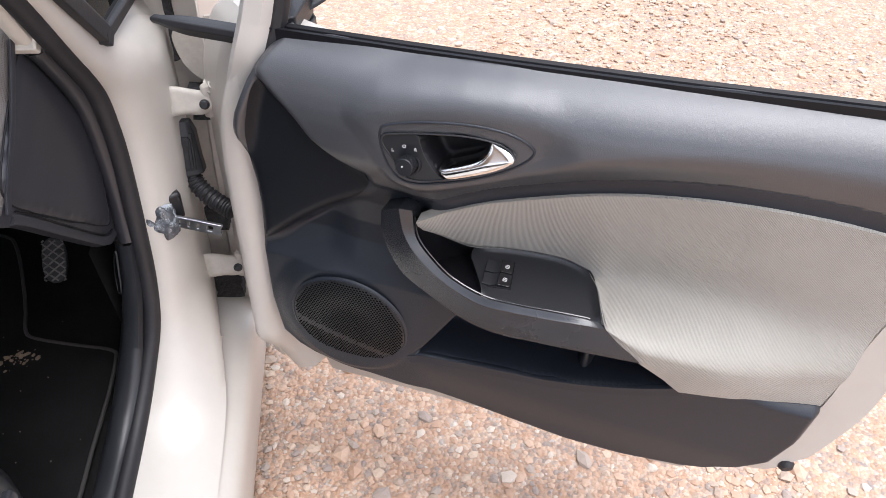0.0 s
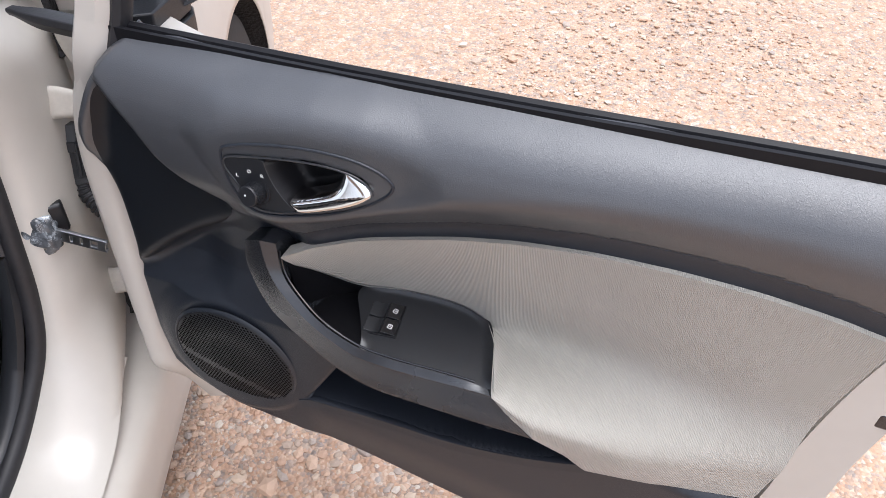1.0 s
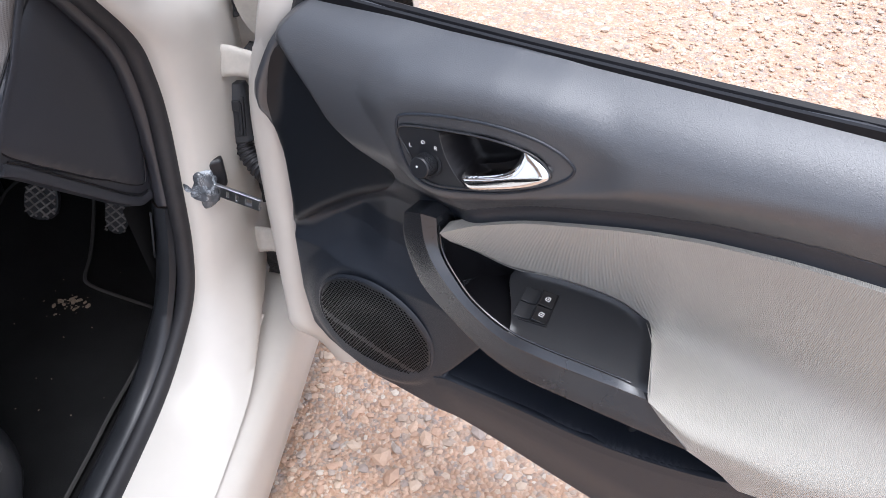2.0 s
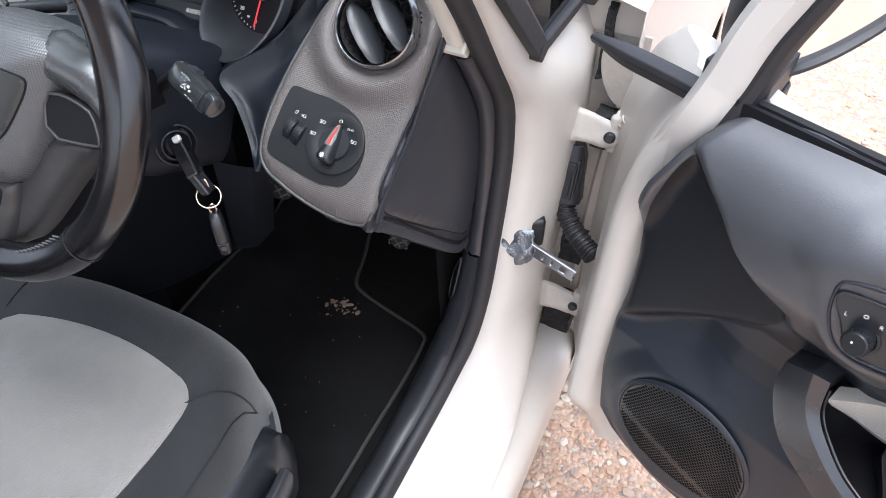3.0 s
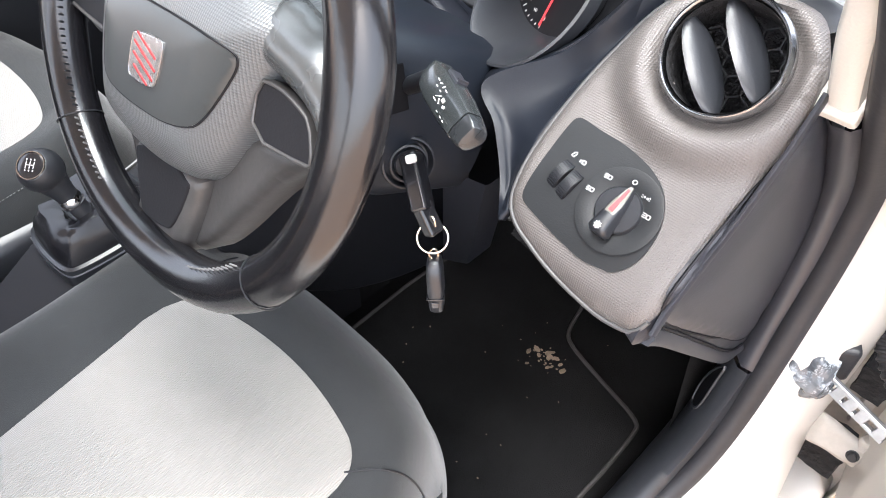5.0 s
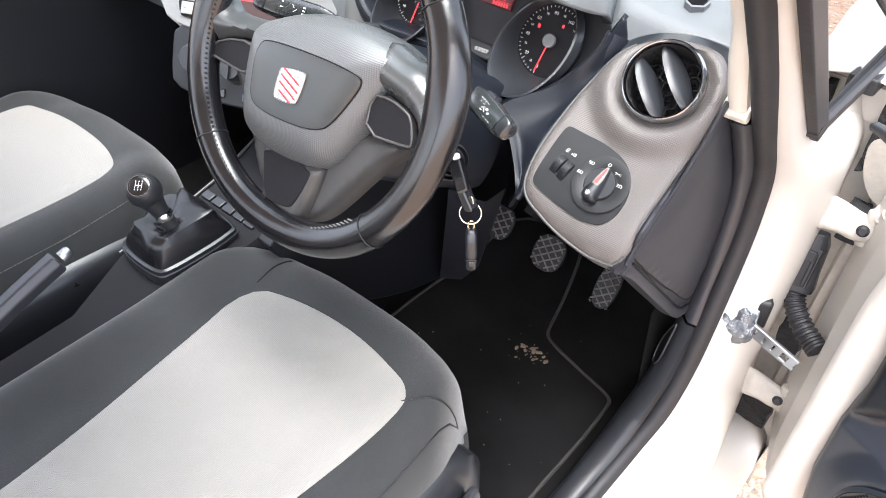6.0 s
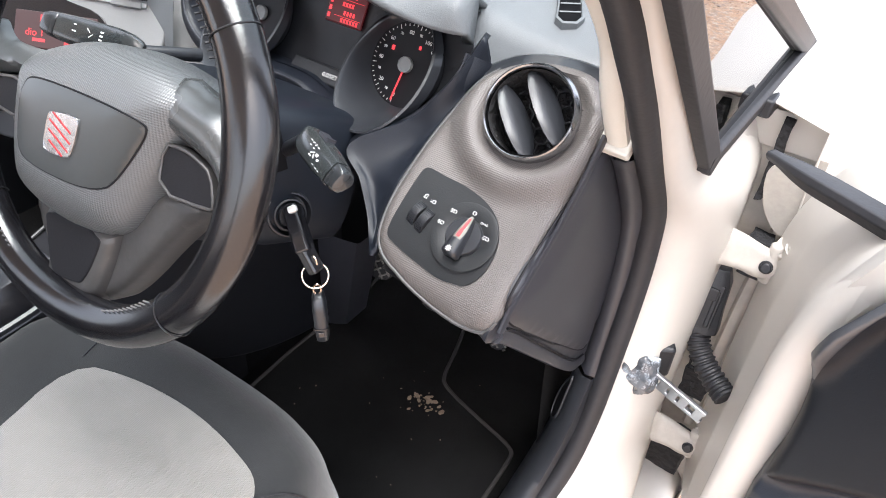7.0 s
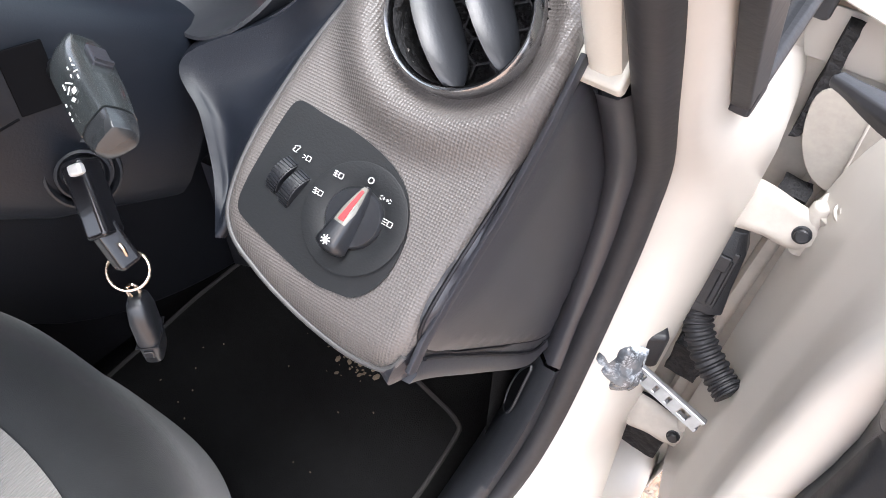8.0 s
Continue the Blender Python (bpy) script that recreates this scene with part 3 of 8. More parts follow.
    box(bm, (0.10, 0.6, 0.66), pose(-0.17, -1.66, 0.70))
    part("rear_side_panel", bm, WHITE, car_body, "white painted rear side", bevel=0.02)
    for x in (-0.19, -1.33):
        bm = bmesh.new()
        sweep(bm, [(x, -1.45, 0.98), (x, -1.48, 1.54)], [(-0.03, -0.03), (-0.03, 0.03), (0.03, 0.03), (0.03, -0.03)], up=(1, 0, 0))
        part("rear_post", bm, WHITE, car_body)
        bm = bmesh.new()
        sweep(bm, [(x, -1.95, 0.98), (x, -1.88, 1.54)], [(-0.03, -0.03), (-0.03, 0.03), (0.03, 0.03), (0.03, -0.03)], up=(1, 0, 0))
        part("tail_post", bm, WHITE, car_body)
    # floor pan and bulkhead
    bm = bmesh.new()
    grid(bm, 12, 30, lambda u, v: Vector((-0.175 - 1.25 * u, -1.9 + 2.45 * v, 0.405 + 0.40 * smooth01((v - 0.82) / 0.18) + (0.14 if 0.43 < u < 0.57 else 0.0) * (1 - smooth01((v - 0.85) / 0.15)))))
    part("cabin_carpet", bm, CARPET, car_body, "black cabin carpet")
    bm = bmesh.new()
    box(bm, (1.3, 0.03, 0.62), pose(-0.8, 0.36, 0.80))
    part("bulkhead", bm, CARPET, car_body)


build_shell()


def build_wheel_in_arch():
    car_wheel = thing("front_wheel", "black front tyre inside the wheel arch", "wheel", m=Matrix.Translation((-0.06, 0.68, GROUND + 0.30)))
    bm = bmesh.new()
    lathe(bm, [(0.17, -0.09), (0.26, -0.10), (0.295, -0.085), (0.302, -0.04), (0.302, 0.04), (0.295, 0.085), (0.26, 0.10), (0.17, 0.09)], 48, pose(0, 0, 0, 0, 90, 0))
    part("tyre", bm, TYRE, car_wheel, "black rubber tyre")
    bm = bmesh.new()
    lathe(bm, [(0.172, -0.08), (0.165, 0.05), (0.06, 0.06), (0.0, 0.065)], 40, pose(0, 0, 0, 0, 90, 0))
    part("rim", bm, STEEL, car_wheel)


build_wheel_in_arch()


def build_quarter_window():
    """Fixed quarter light ahead of the door pillar."""
    qw = thing("quarter_window", "small triangular fixed window in a thick black rubber frame", "window", m=Matrix.Identity(4))
    a, b, c = Vector((-0.070, -0.116, 1.066)), Vector((-0.066, 0.27, 1.046)), Vector((-0.074, -0.43, 1.372))
    bm = bmesh.new()
    for p, q, w in ((a, c, 0.013), (c, b, 0.013), (b, a, 0.010)):
        d = (q - p).normalized()
        sweep(bm, [p - d * 0.014, p + d * 0.02, (p + q) / 2, q - d * 0.02, q + d * 0.014],
              [(-w, -0.006), (-w, 0.006), (0.6 * w, 0.008), (w, 0.004), (w, -0.006)], up=(1, 0, 0))
    part("frame", bm, RUBBER, qw, "black rubber frame", bevel=0.002)
    bm = bmesh.new()
    prism(bm, [(a.y, a.z), (b.y, b.z), (c.y, c.z)], 0.004, Matrix(((0, 0, 1, -0.070), (1, 0, 0, 0), (0, 1, 0, 0), (0, 0, 0, 1))))
    g = part("pane", bm, QUARTER, qw, "dark glass pane")
    g.visible_shadow = False
    bm = bmesh.new()
    box(bm, (0.020, 0.05, 0.022), pose(-0.062, 0.07, 1.050, -6))
    part("clip", bm, BLACK, qw, bevel=0.004)
    # white plate below the window, ahead of the pillar
    bm = bmesh.new()
    grid(bm, 14, 8, lambda u, v: Vector((-0.085 + 0.030 * v + 0.02 * u * v, -0.075 + 0.38 * u + 0.10 * v * (1 - u), 1.044 - 0.02 * u - 0.015 * v - 0.06 * v * v)))
    solid(part("scuttle_plate", bm, WHITE, car_body, "white painted plate below the quarter window"), 0.002)


build_quarter_window()


# ---------------------------------------------------------------- driver's door, swung open
DOOR = pose(0, 0, 0, 0, 0, -23.1)
LEFT = [(0.50, 0.235), (0.515, 0.205), (0.53, 0.178), (0.556, 0.155), (0.633, 0.144), (0.752, 0.142), (0.866, 0.142), (0.965, 0.141), (1.008, 0.151), (1.060, 0.172), (1.081, 0.183), (1.095, 0.192), (1.12, 0.212)]
RIGHT = [(0.50, 0.82), (0.521, 0.862), (0.535, 0.888), (0.571, 0.920), (0.624, 0.937), (0.687, 0.942), (0.79, 0.946), (0.844, 0.951), (0.903, 0.960), (0.963, 0.976), (1.03, 1.0), (1.13, 1.05)]
BOTTOM = [(0.18, 0.532), (0.31, 0.531), (0.416, 0.521), (0.547, 0.510), (0.638, 0.505), (0.725, 0.509), (0.807, 0.519), (0.853, 0.533)]
TOP = [(0.18, 1.096), (0.42, 1.101), (0.66, 1.110), (0.86, 1.121), (1.05, 1.129)]
CORNER = [(0.184, 1.050), (0.163, 0.990), (0.1505, 0.920), (0.1500, 0.860), (0.1495, 0.770), (0.172, 0.782), (0.219, 0.823), (0.269, 0.862), (0.309, 0.893), (0.323, 0.917), (0.320, 0.937), (0.285, 0.955), (0.252, 0.981), (0.230, 1.007), (0.202, 1.032)]
FABTOP_Z = [(0.15, 0.900), (0.30, 0.905), (0.36, 0.900), (0.394, 0.890), (0.428, 0.905), (0.480, 0.929), (0.532, 0.949), (0.590, 0.970), (0.650, 0.986), (0.720, 0.999), (0.790, 1.006), (0.860, 1.006), (0.930, 1.000), (0.970, 0.992)]
FABTOP_W = [(0.15, 0.140), (0.394, 0.150), (0.428, 0.136), (0.480, 0.131), (0.650, 0.135), (0.790, 0.141), (0.970, 0.141)]
BAY = [(0.394, 0.888), (0.428, 0.904), (0.480, 0.928), (0.532, 0.948), (0.590, 0.969), (0.650, 0.985), (0.720, 0.998), (0.790, 1.005), (0.910, 1.000), (0.935, 0.975), (0.928, 0.835), (0.905, 0.745), (0.863, 0.728), (0.773, 0.714), (0.700, 0.750), (0.600, 0.745), (0.520, 0.740), (0.470, 0.735), (0.435, 0.742), (0.404, 0.775), (0.388, 0.812), (0.384, 0.855)]
POCKET = [(0.385, 0.614), (0.443, 0.622), (0.524, 0.634), (0.600, 0.646), (0.673, 0.668), (0.735, 0.690), (0.767, 0.705), (0.742, 0.732), (0.700, 0.768), (0.600, 0.765), (0.500, 0.760), (0.460, 0.745), (0.430, 0.690), (0.402, 0.640)]
RING = [(0.3531, 1.0297), (0.3620, 1.0366), (0.3936, 1.0454), (0.4465, 1.0526), (0.4907, 1.0515), (0.5173, 1.0440), (0.5304, 1.0346), (0.5317, 1.0284), (0.5257, 1.0179), (0.5033, 1.0000), (0.4666, 0.9809), (0.4230, 0.9670), (0.3960, 0.9612), (0.3771, 0.9642), (0.3642, 0.9800), (0.3555, 1.0028)]
BEZEL = [(0.3568, 1.0218), (0.3639, 1.0264), (0.3994, 1.0324), (0.4445, 1.0385), (0.4783, 1.0378), (0.5001, 1.0327), (0.5126, 1.0208), (0.5099, 1.0132), (0.4890, 1.0000), (0.4488, 0.9821), (0.4217, 0.9717), (0.3960, 0.9669), (0.3805, 0.9720), (0.3683, 0.9956), (0.3564, 1.0121)]
CUP = [(0.3994, 1.0324), (0.4445, 1.0385), (0.4783, 1.0378), (0.5001, 1.0327), (0.5126, 1.0208), (0.5099, 1.0132), (0.4890, 1.0000), (0.4488, 0.9821), (0.4309, 0.9752), (0.4199, 0.9837), (0.4092, 1.0001), (0.4029, 1.0158)]
SWITCHPLATE = [(0.3568, 1.0218), (0.3639, 1.0264), (0.3994, 1.0324), (0.4029, 1.0158), (0.4092, 1.0001), (0.4199, 0.9837), (0.4309, 0.9752), (0.4217, 0.9717), (0.3960, 0.9669), (0.3805, 0.9720), (0.3683, 0.9956), (0.3564, 1.0121)]
PULL = [(0.4221, 0.9902), (0.4513, 1.0016), (0.4698, 1.0105), (0.4782, 1.0197), (0.4800, 1.0317), (0.4817, 1.0381), (0.4920, 1.0350), (0.5053, 1.0281), (0.5131, 1.0196), (0.5098, 1.0118), (0.4918, 0.9994), (0.4674, 0.9885), (0.4366, 0.9769), (0.4307, 0.9825)]


def build_door_shell():
    bm = bmesh.new()
    # inner skin edge, front face, outer skin, rear face: a closed loop in plan, drawn at several heights
    levels = [(0.40, 0.13, 0.84), (0.47, 0.112, 0.885), (0.53, 0.102, 0.935), (0.57, 0.100, 0.968), (0.60, 0.100, 0.985), (0.70, 0.100, 1.012), (0.80, 0.100, 1.018), (0.90, 0.102, 1.032), (0.97, 0.112, 1.048), (1.03, 0.135, 1.062), (1.055, 0.155, 1.075), (1.066, 0.165, 1.08)]
    rows = []
    for z, f, r in levels:
        lo = 1 - smooth01((z - 0.42) / 0.12)
        inner = 0.122 - 0.06 * lo - 0.02 * smooth01((z - 1.05) / 0.04)
        lean = 0.085 * smooth01((z - 0.88) / 0.2)
        loop = [(f + 0.07, 0.045), (f + 0.048, inner - 0.04), (f + 0.036, inner - 0.010), (f + 0.012, inner), (f + 0.002, inner - 0.004), (f - 0.004, inner - 0.016), (f - 0.016, inner - 0.050), (f - 0.030, 0.045), (f - 0.052, 0.036), (f - 0.066, 0.010), (f - 0.100, -0.018), (f - 0.108, -0.028), (f - 0.100, -0.036),
                (f + 0.1, -0.045 + lean), (f + 0.2, -0.050 + lean), (0.6, -0.056 + lean), (r + 0.02, -0.046 + lean * 0.6), (r + 0.030, -0.036 + lean * 0.5), (r + 0.026, -0.020 + lean * 0.4), (r + 0.006, 0.03 + lean * 0.2), (r, inner - 0.016), (r - 0.006, inner - 0.003), (r - 0.06, inner - 0.001), (r - 0.07, inner - 0.03), (r - 0.10, 0.045)]
        rows.append([Vector((u, -w, z)) for u, w in loop])
    n = len(rows[0])
    cols = [spline([row[i] for row in rows], 4) for i in range(n)]
    rows = [[bm.verts.new(c[k]) for c in cols] for k in range(len(cols[0]))]
    for a, b in zip(rows, rows[1:]):
        for i in range(n):
            bm.faces.new((a[i], a[(i + 1) % n], b[(i + 1) % n], b[i]))
    bm.faces.new(rows[0])
    bm.faces.new(rows[-1])
    door = part("door", bm, WHITE, car_body, "open white driver's door with black and pale trim", smooth=50)
    door.matrix_local = DOOR
    return door


car_door = build_door_shell()


def door_low(u, z):
    """The lower trim: loudspeaker pod, hollow above it, swelling to the rear."""
    front = lerp_table(z, [(0.50, 0.136), (0.60, 0.139), (0.745, 0.136), (0.775, 0.124), (0.80, 0.112), (0.83, 0.107), (0.87, 0.112), (0.90, 0.126), (0.93, 0.140)])
    rear = 0.140 + 0.016 * smooth01((u - 0.40) / 0.35) - 0.008 * smooth01((0.60 - z) / 0.08)
    rear -= 0.028 * smooth01((u - 0.83) / 0.07) * smooth01((z - 0.705) / 0.03)
    k = smooth01((u - 0.37 - 0.07 * smooth01((z - 0.74) / 0.04)) / 0.05)
    w = front + (rear - front) * k
    # the pod falls away round the loudspeaker towards the front edge
    r = math.hypot(u - 0.284, z - 0.649)
    w -= 0.012 * smooth01((r - 0.098) / 0.035) * smooth01((0.30 - u) / 0.06)
    return w


def door_w(u, z):
    """How far the trim stands out from the hinge line, into the cabin."""
    top = lerp_table(u, TOP)
    d = top - z
    shoulder = eased(d, [(0.0, 0.101), (0.006, 0.115), (0.014, 0.130), (0.024, 0.143), (0.036, 0.1535), (0.050, 0.1605), (0.066, 0.1650), (0.084, 0.1675), (0.105, 0.168), (0.2, 0.164)], 0.005)
    shoulder -= 0.010 * smooth01((0.34 - u) / 0.14) + 0.012 * smooth01((u - 0.60) / 0.3)
    edge_z, edge_w = eased(u, FABTOP_Z), eased(u, FABTOP_W)
    low = door_low(u, z)
    k = smooth01((u - 0.39) / 0.05)
    low += (edge_w - low) * k * smooth01((z - edge_z + 0.02) / 0.02)
    w = low + (shoulder - low) * smooth01((z - edge_z - 0.008) / (0.062 + 0.012 * smooth01((0.42 - u) / 0.08)))
    # hollow front corner
    c = depth_in((u, z), CORNER) if u < 0.36 and z > 0.70 else -1
    if c > -0.016:
        w += (0.127 - w) * smooth01((c + 0.016) / 0.030)
    # flat seat of the handle
    if 0.30 < u < 0.58 and z > 0.93:
        c = depth_in((u, z), RING)
        reach = 0.022 + 0.034 * smooth01((z - 0.99) / 0.05)
        if c > -reach:
            seat = 0.1665 - 0.06 * (u - 0.43) - 0.02 * (z - 1.01)
            w += (seat - w) * smooth01((c + reach) / (reach - 0.002))
            w -= 0.050 * smooth01((depth_in((u, z), BEZEL) - 0.001) / 0.004)
    # seat of the loudspeaker
    r = math.hypot(u - 0.284, z - 0.649)
    if r < 0.106:
        w += (0.1385 - 0.03 * (z - 0.655) - w) * smooth01((0.106 - r) / 0.012)
    if 0.38 < u < 0.97 and 0.58 < z < 1.02:
        c = depth_in((u, z), BAY)
        if c > 0:
            w -= (w - 0.052) * smooth01((c - 0.001) / 0.008)
        c = depth_in((u, z), POCKET)
        if c > 0:
            w -= (w - 0.060) * smooth01((c - 0.001) / 0.012)
    return w


def build_door_trim():
    bm = bmesh.new()

    def place(s, v):
        z0 = 0.505 + (1.12 - 0.505) * v
        ul, ur = lerp_table(z0, LEFT), lerp_table(z0, RIGHT)
        u = ul + (ur - ul) * s
        zb, zt = lerp_table(u, BOTTOM), lerp_table(u, TOP)
        z = zb + (zt - zb) * v
        edge = min(s, 1 - s) * (ur - ul)
        edge = min(edge, z - zb)
        w = door_w(u, z) - 0.012 * (1 - smooth01(edge / 0.012)) ** 2
        return Vector((u, -w, z))

    grid(bm, 290, 240, place)
    # upper faces split off and coloured lighter, as if catching more sky
    upper = bm.copy()

    def soft(f):
        c = f.calc_center_median()
        return c.z > max(0.925, lerp_table(c.x, FABTOP_Z) + 0.022) and (c.x > 0.36 or depth_in((c.x, c.z), CORNER) < 0.008)

    bmesh.ops.delete(bm, geom=[f for f in bm.faces if soft(f)], context="FACES")
    bmesh.ops.delete(upper, geom=[f for f in upper.faces if not soft(f)], context="FACES")
    solid(part("door_trim", bm, TRIM, car_door, "smooth black plastic lower door trim", smooth=75), 0.005, -1.0)
    solid(part("upper_trim", upper, UPPERTRIM, car_door, "grained soft upper door trim, lightened for sky sheen", smooth=75), 0.005, -1.0)
    # darker patch over the hollow corner: its shade is put into the colour
    bm = bmesh.new()
    cover = chaikin(CORNER, 2)
    patch(bm, cover, 0.005, lambda u, z: Vector((u, -door_w(u, z) - 0.0009, z)), lambda u, z: Vector((u, -door_w(u, z) + 0.003, z)))
    part("corner_shade_patch", bm, CORNERSHADE, car_door, "smooth blue-black patch for the shaded front corner", smooth=75)


build_door_trim()


def build_cloth():
    """Pale cloth: wall above the armrest, elbow ledge, rounded front face below it."""
    foot_w = [(0.394, 0.150), (0.415, 0.116), (0.448, 0.095), (0.50, 0.083), (0.553, 0.078), (0.595, 0.080), (0.617, 0.092), (0.65, 0.094), (0.70, 0.102), (0.80, 0.120), (0.90, 0.130), (0.97, 0.132)]
    foot_z = [(0.394, 0.876), (0.415, 0.846), (0.448, 0.815), (0.50, 0.817), (0.595, 0.817), (0.617, 0.813), (0.65, 0.812), (0.70, 0.822), (0.80, 0.838), (0.90, 0.845), (0.97, 0.850)]
    lip_w = [(0.617, 0.092), (0.6315, 0.114), (0.6462, 0.164), (0.652, 0.184), (0.70, 0.190), (0.80, 0.178), (0.90, 0.158), (0.97, 0.147)]
    lip_z = [(0.617, 0.815), (0.6315, 0.812), (0.6462, 0.811), (0.652, 0.814), (0.660, 0.815), (0.70, 0.808), (0.80, 0.797), (0.90, 0.793), (0.97, 0.793)]
    face_w = [(0.652, 0.184), (0.660, 0.190), (0.68, 0.195), (0.70, 0.197), (0.80, 0.182), (0.90, 0.158), (0.97, 0.145)]
    face_z = [(0.652, 0.816), (0.660, 0.812), (0.68, 0.798), (0.70, 0.786), (0.80, 0.762), (0.90, 0.760), (0.97, 0.764)]
    end_w = [(0.652, 0.184), (0.656, 0.190), (0.677, 0.194), (0.699, 0.196), (0.738, 0.173), (0.763, 0.167), (0.80, 0.160), (0.863, 0.154), (0.97, 0.144)]
    end_z = [(0.652, 0.816), (0.656, 0.811), (0.677, 0.794), (0.699, 0.777), (0.738, 0.732), (0.763, 0.708), (0.80, 0.706), (0.863, 0.711), (0.97, 0.722)]

    def column(u):
        a = Vector((lerp_table(u, FABTOP_W) + 0.006, eased(u, FABTOP_Z, min(0.02, u - 0.394))))
        b = Vector((eased(u, foot_w), eased(u, foot_z)))
        rows = [a, a.lerp(b, 0.5) - Vector((0.003, 0)) * smooth01((u - 0.40) / 0.1), b]
        if 0.617 < u < 0.652:
            rows += [Vector((lerp_table(u, lip_w), lerp_table(u, lip_z)))] * 3
        elif u > 0.617:
            rows += [Vector((lerp_table(u, q), lerp_table(u, r))) for q, r in ((lip_w, lip_z), (face_w, face_z), (end_w, end_z))]
        else:
            rows += [b, b, b]
        line = spline([Vector((p[0], p[1], 0)) for p in rows], 9)
        out = []
        for p in line:
            shear = smooth01((u - 0.80) / 0.17) * 0.034 * max(0.0, (0.99 - p.y) / 0.255)
            out.append(Vector((u - shear, -p.x, p.y)))
        return out

    us = [0.394 + 0.004 * i for i in range(57)] + [0.617 + 0.003 * i for i in range(1, 48)] + [0.758 + 0.006 * i for i in range(1, 37)]
    bm = bmesh.new()
    cols = [[bm.verts.new(p) for p in column(u)] for u in us]
    for a, b in zip(cols, cols[1:]):
        for j in range(len(a) - 1):
            bm.faces.new((a[j], a[j + 1], b[j + 1], b[j]))
    rim = [c[0] for c in cols] + cols[-1][1:] + [c[-1] for c in reversed(cols[:-1])]
    low = [bm.verts.new(v.co + (Vector((0, 0.004, -0.024)) if 0.612 < v.co.x < 0.653 and v.co.z < 0.83 else Vector((0, 0.022, 0)))) for v in rim]
    for i in range(len(rim) - 1):
        bm.faces.new((rim[i], low[i], low[i + 1], rim[i + 1]))
    bmesh.ops.remove_doubles(bm, verts=bm.verts[:], dist=2e-5)
    part("cloth_insert", bm, CLOTH, car_door, "pale beige ribbed cloth insert", smooth=60)


build_cloth()


def build_pocket():
    bm = bmesh.new()
    line = spline([(0.378, 0.606, 0), (0.40, 0.616, 0), (0.443, 0.622, 0), (0.524, 0.634, 0), (0.60, 0.646, 0), (0.673, 0.667, 0), (0.735, 0.690, 0), (0.767, 0.705, 0)], 6)
    sweep(bm, [Vector((p.x, -door_low(p.x, p.y - 0.010) + 0.003, p.y)) for p in line], [(-0.012, -0.010), (-0.010, 0.001), (-0.004, 0.003), (0.001, 0.003), (0.0042, 0.001), (0.005, -0.012)], up=(0, 0, 1))
    part("pocket_lip", bm, TRIM, car_door, "rounded lip of the door pocket", smooth=50)
    # upright divider in the pocket
    bm = bmesh.new()
    grid(bm, 8, 8, lambda a, b: Vector((0.640 + 0.018 * (a - 0.5) * (1 + 1.6 * (1 - b) ** 2), -0.062 - 0.070 * (1 - (2 * a - 1) ** 2) ** 0.5 * (1 - 0.3 * b), 0.625 + 0.12 * b)))
    part("pocket_divider", bm, SATIN, car_door, "black divider in the door pocket", smooth=60)


build_pocket()


def build_speaker():
    m = axes((0.284, -0.1412, 0.649), (0, -1, -0.03))
    bm = bmesh.new()
    lathe(bm, [(0.0, 0.0030), (0.05, 0.0024), (0.080, 0.0006), (0.0885, -0.0012), (0.0895, -0.003)], 72, m)
    part("speaker_grille", bm, SATIN, car_door, "round black perforated loudspeaker grille")
    bm = bmesh.new()
    lathe(bm, [(0.0893, -0.004), (0.0897, -0.0010), (0.0905, -0.0004), (0.0925, -0.0012), (0.0945, -0.004)], 72, m)
    part("speaker_collar", bm, TRIM, car_door, "thin rim round the loudspeaker")
    # perforations: flat black hexagons painted for the shade in the holes
    step = 0.0046
    n = int(0.086 / step) + 3
    verts, faces = [], []
    for j in range(-n, n + 1):
        for i in range(-n, n + 1):
            x, y = (i + (j % 2) * 0.5) * step, j * step * 0.866
            r = math.hypot(x, y)
            if r > 0.0865:
                continue
            bar = abs(y + 0.034 + 0.30 * x) < 0.0060
            size = 0.0010 if bar else 0.0019
            k = len(verts)
            h = 0.0034 - 0.0022 * (r / 0.08) ** 2 if r < 0.08 else 0.0012 - 0.0018 * (r - 0.08) / 0.0085
            for a in range(6):
                c, q = math.cos(radians(60 * a + 30)), math.sin(radians(60 * a + 30))
                verts.append((x + c * size, y + q * size, h))
            faces.append([k + a for a in range(6)])
    me = bpy.data.meshes.new("grille_hole")
    me.from_pydata([m @ Vector(v) for v in verts], [], faces)
    me.materials.append(HOLESHADE)
    ob = new("grille_hole", me)
    ob.parent = car_door
    tagged(ob, kind="stuff")


build_speaker()


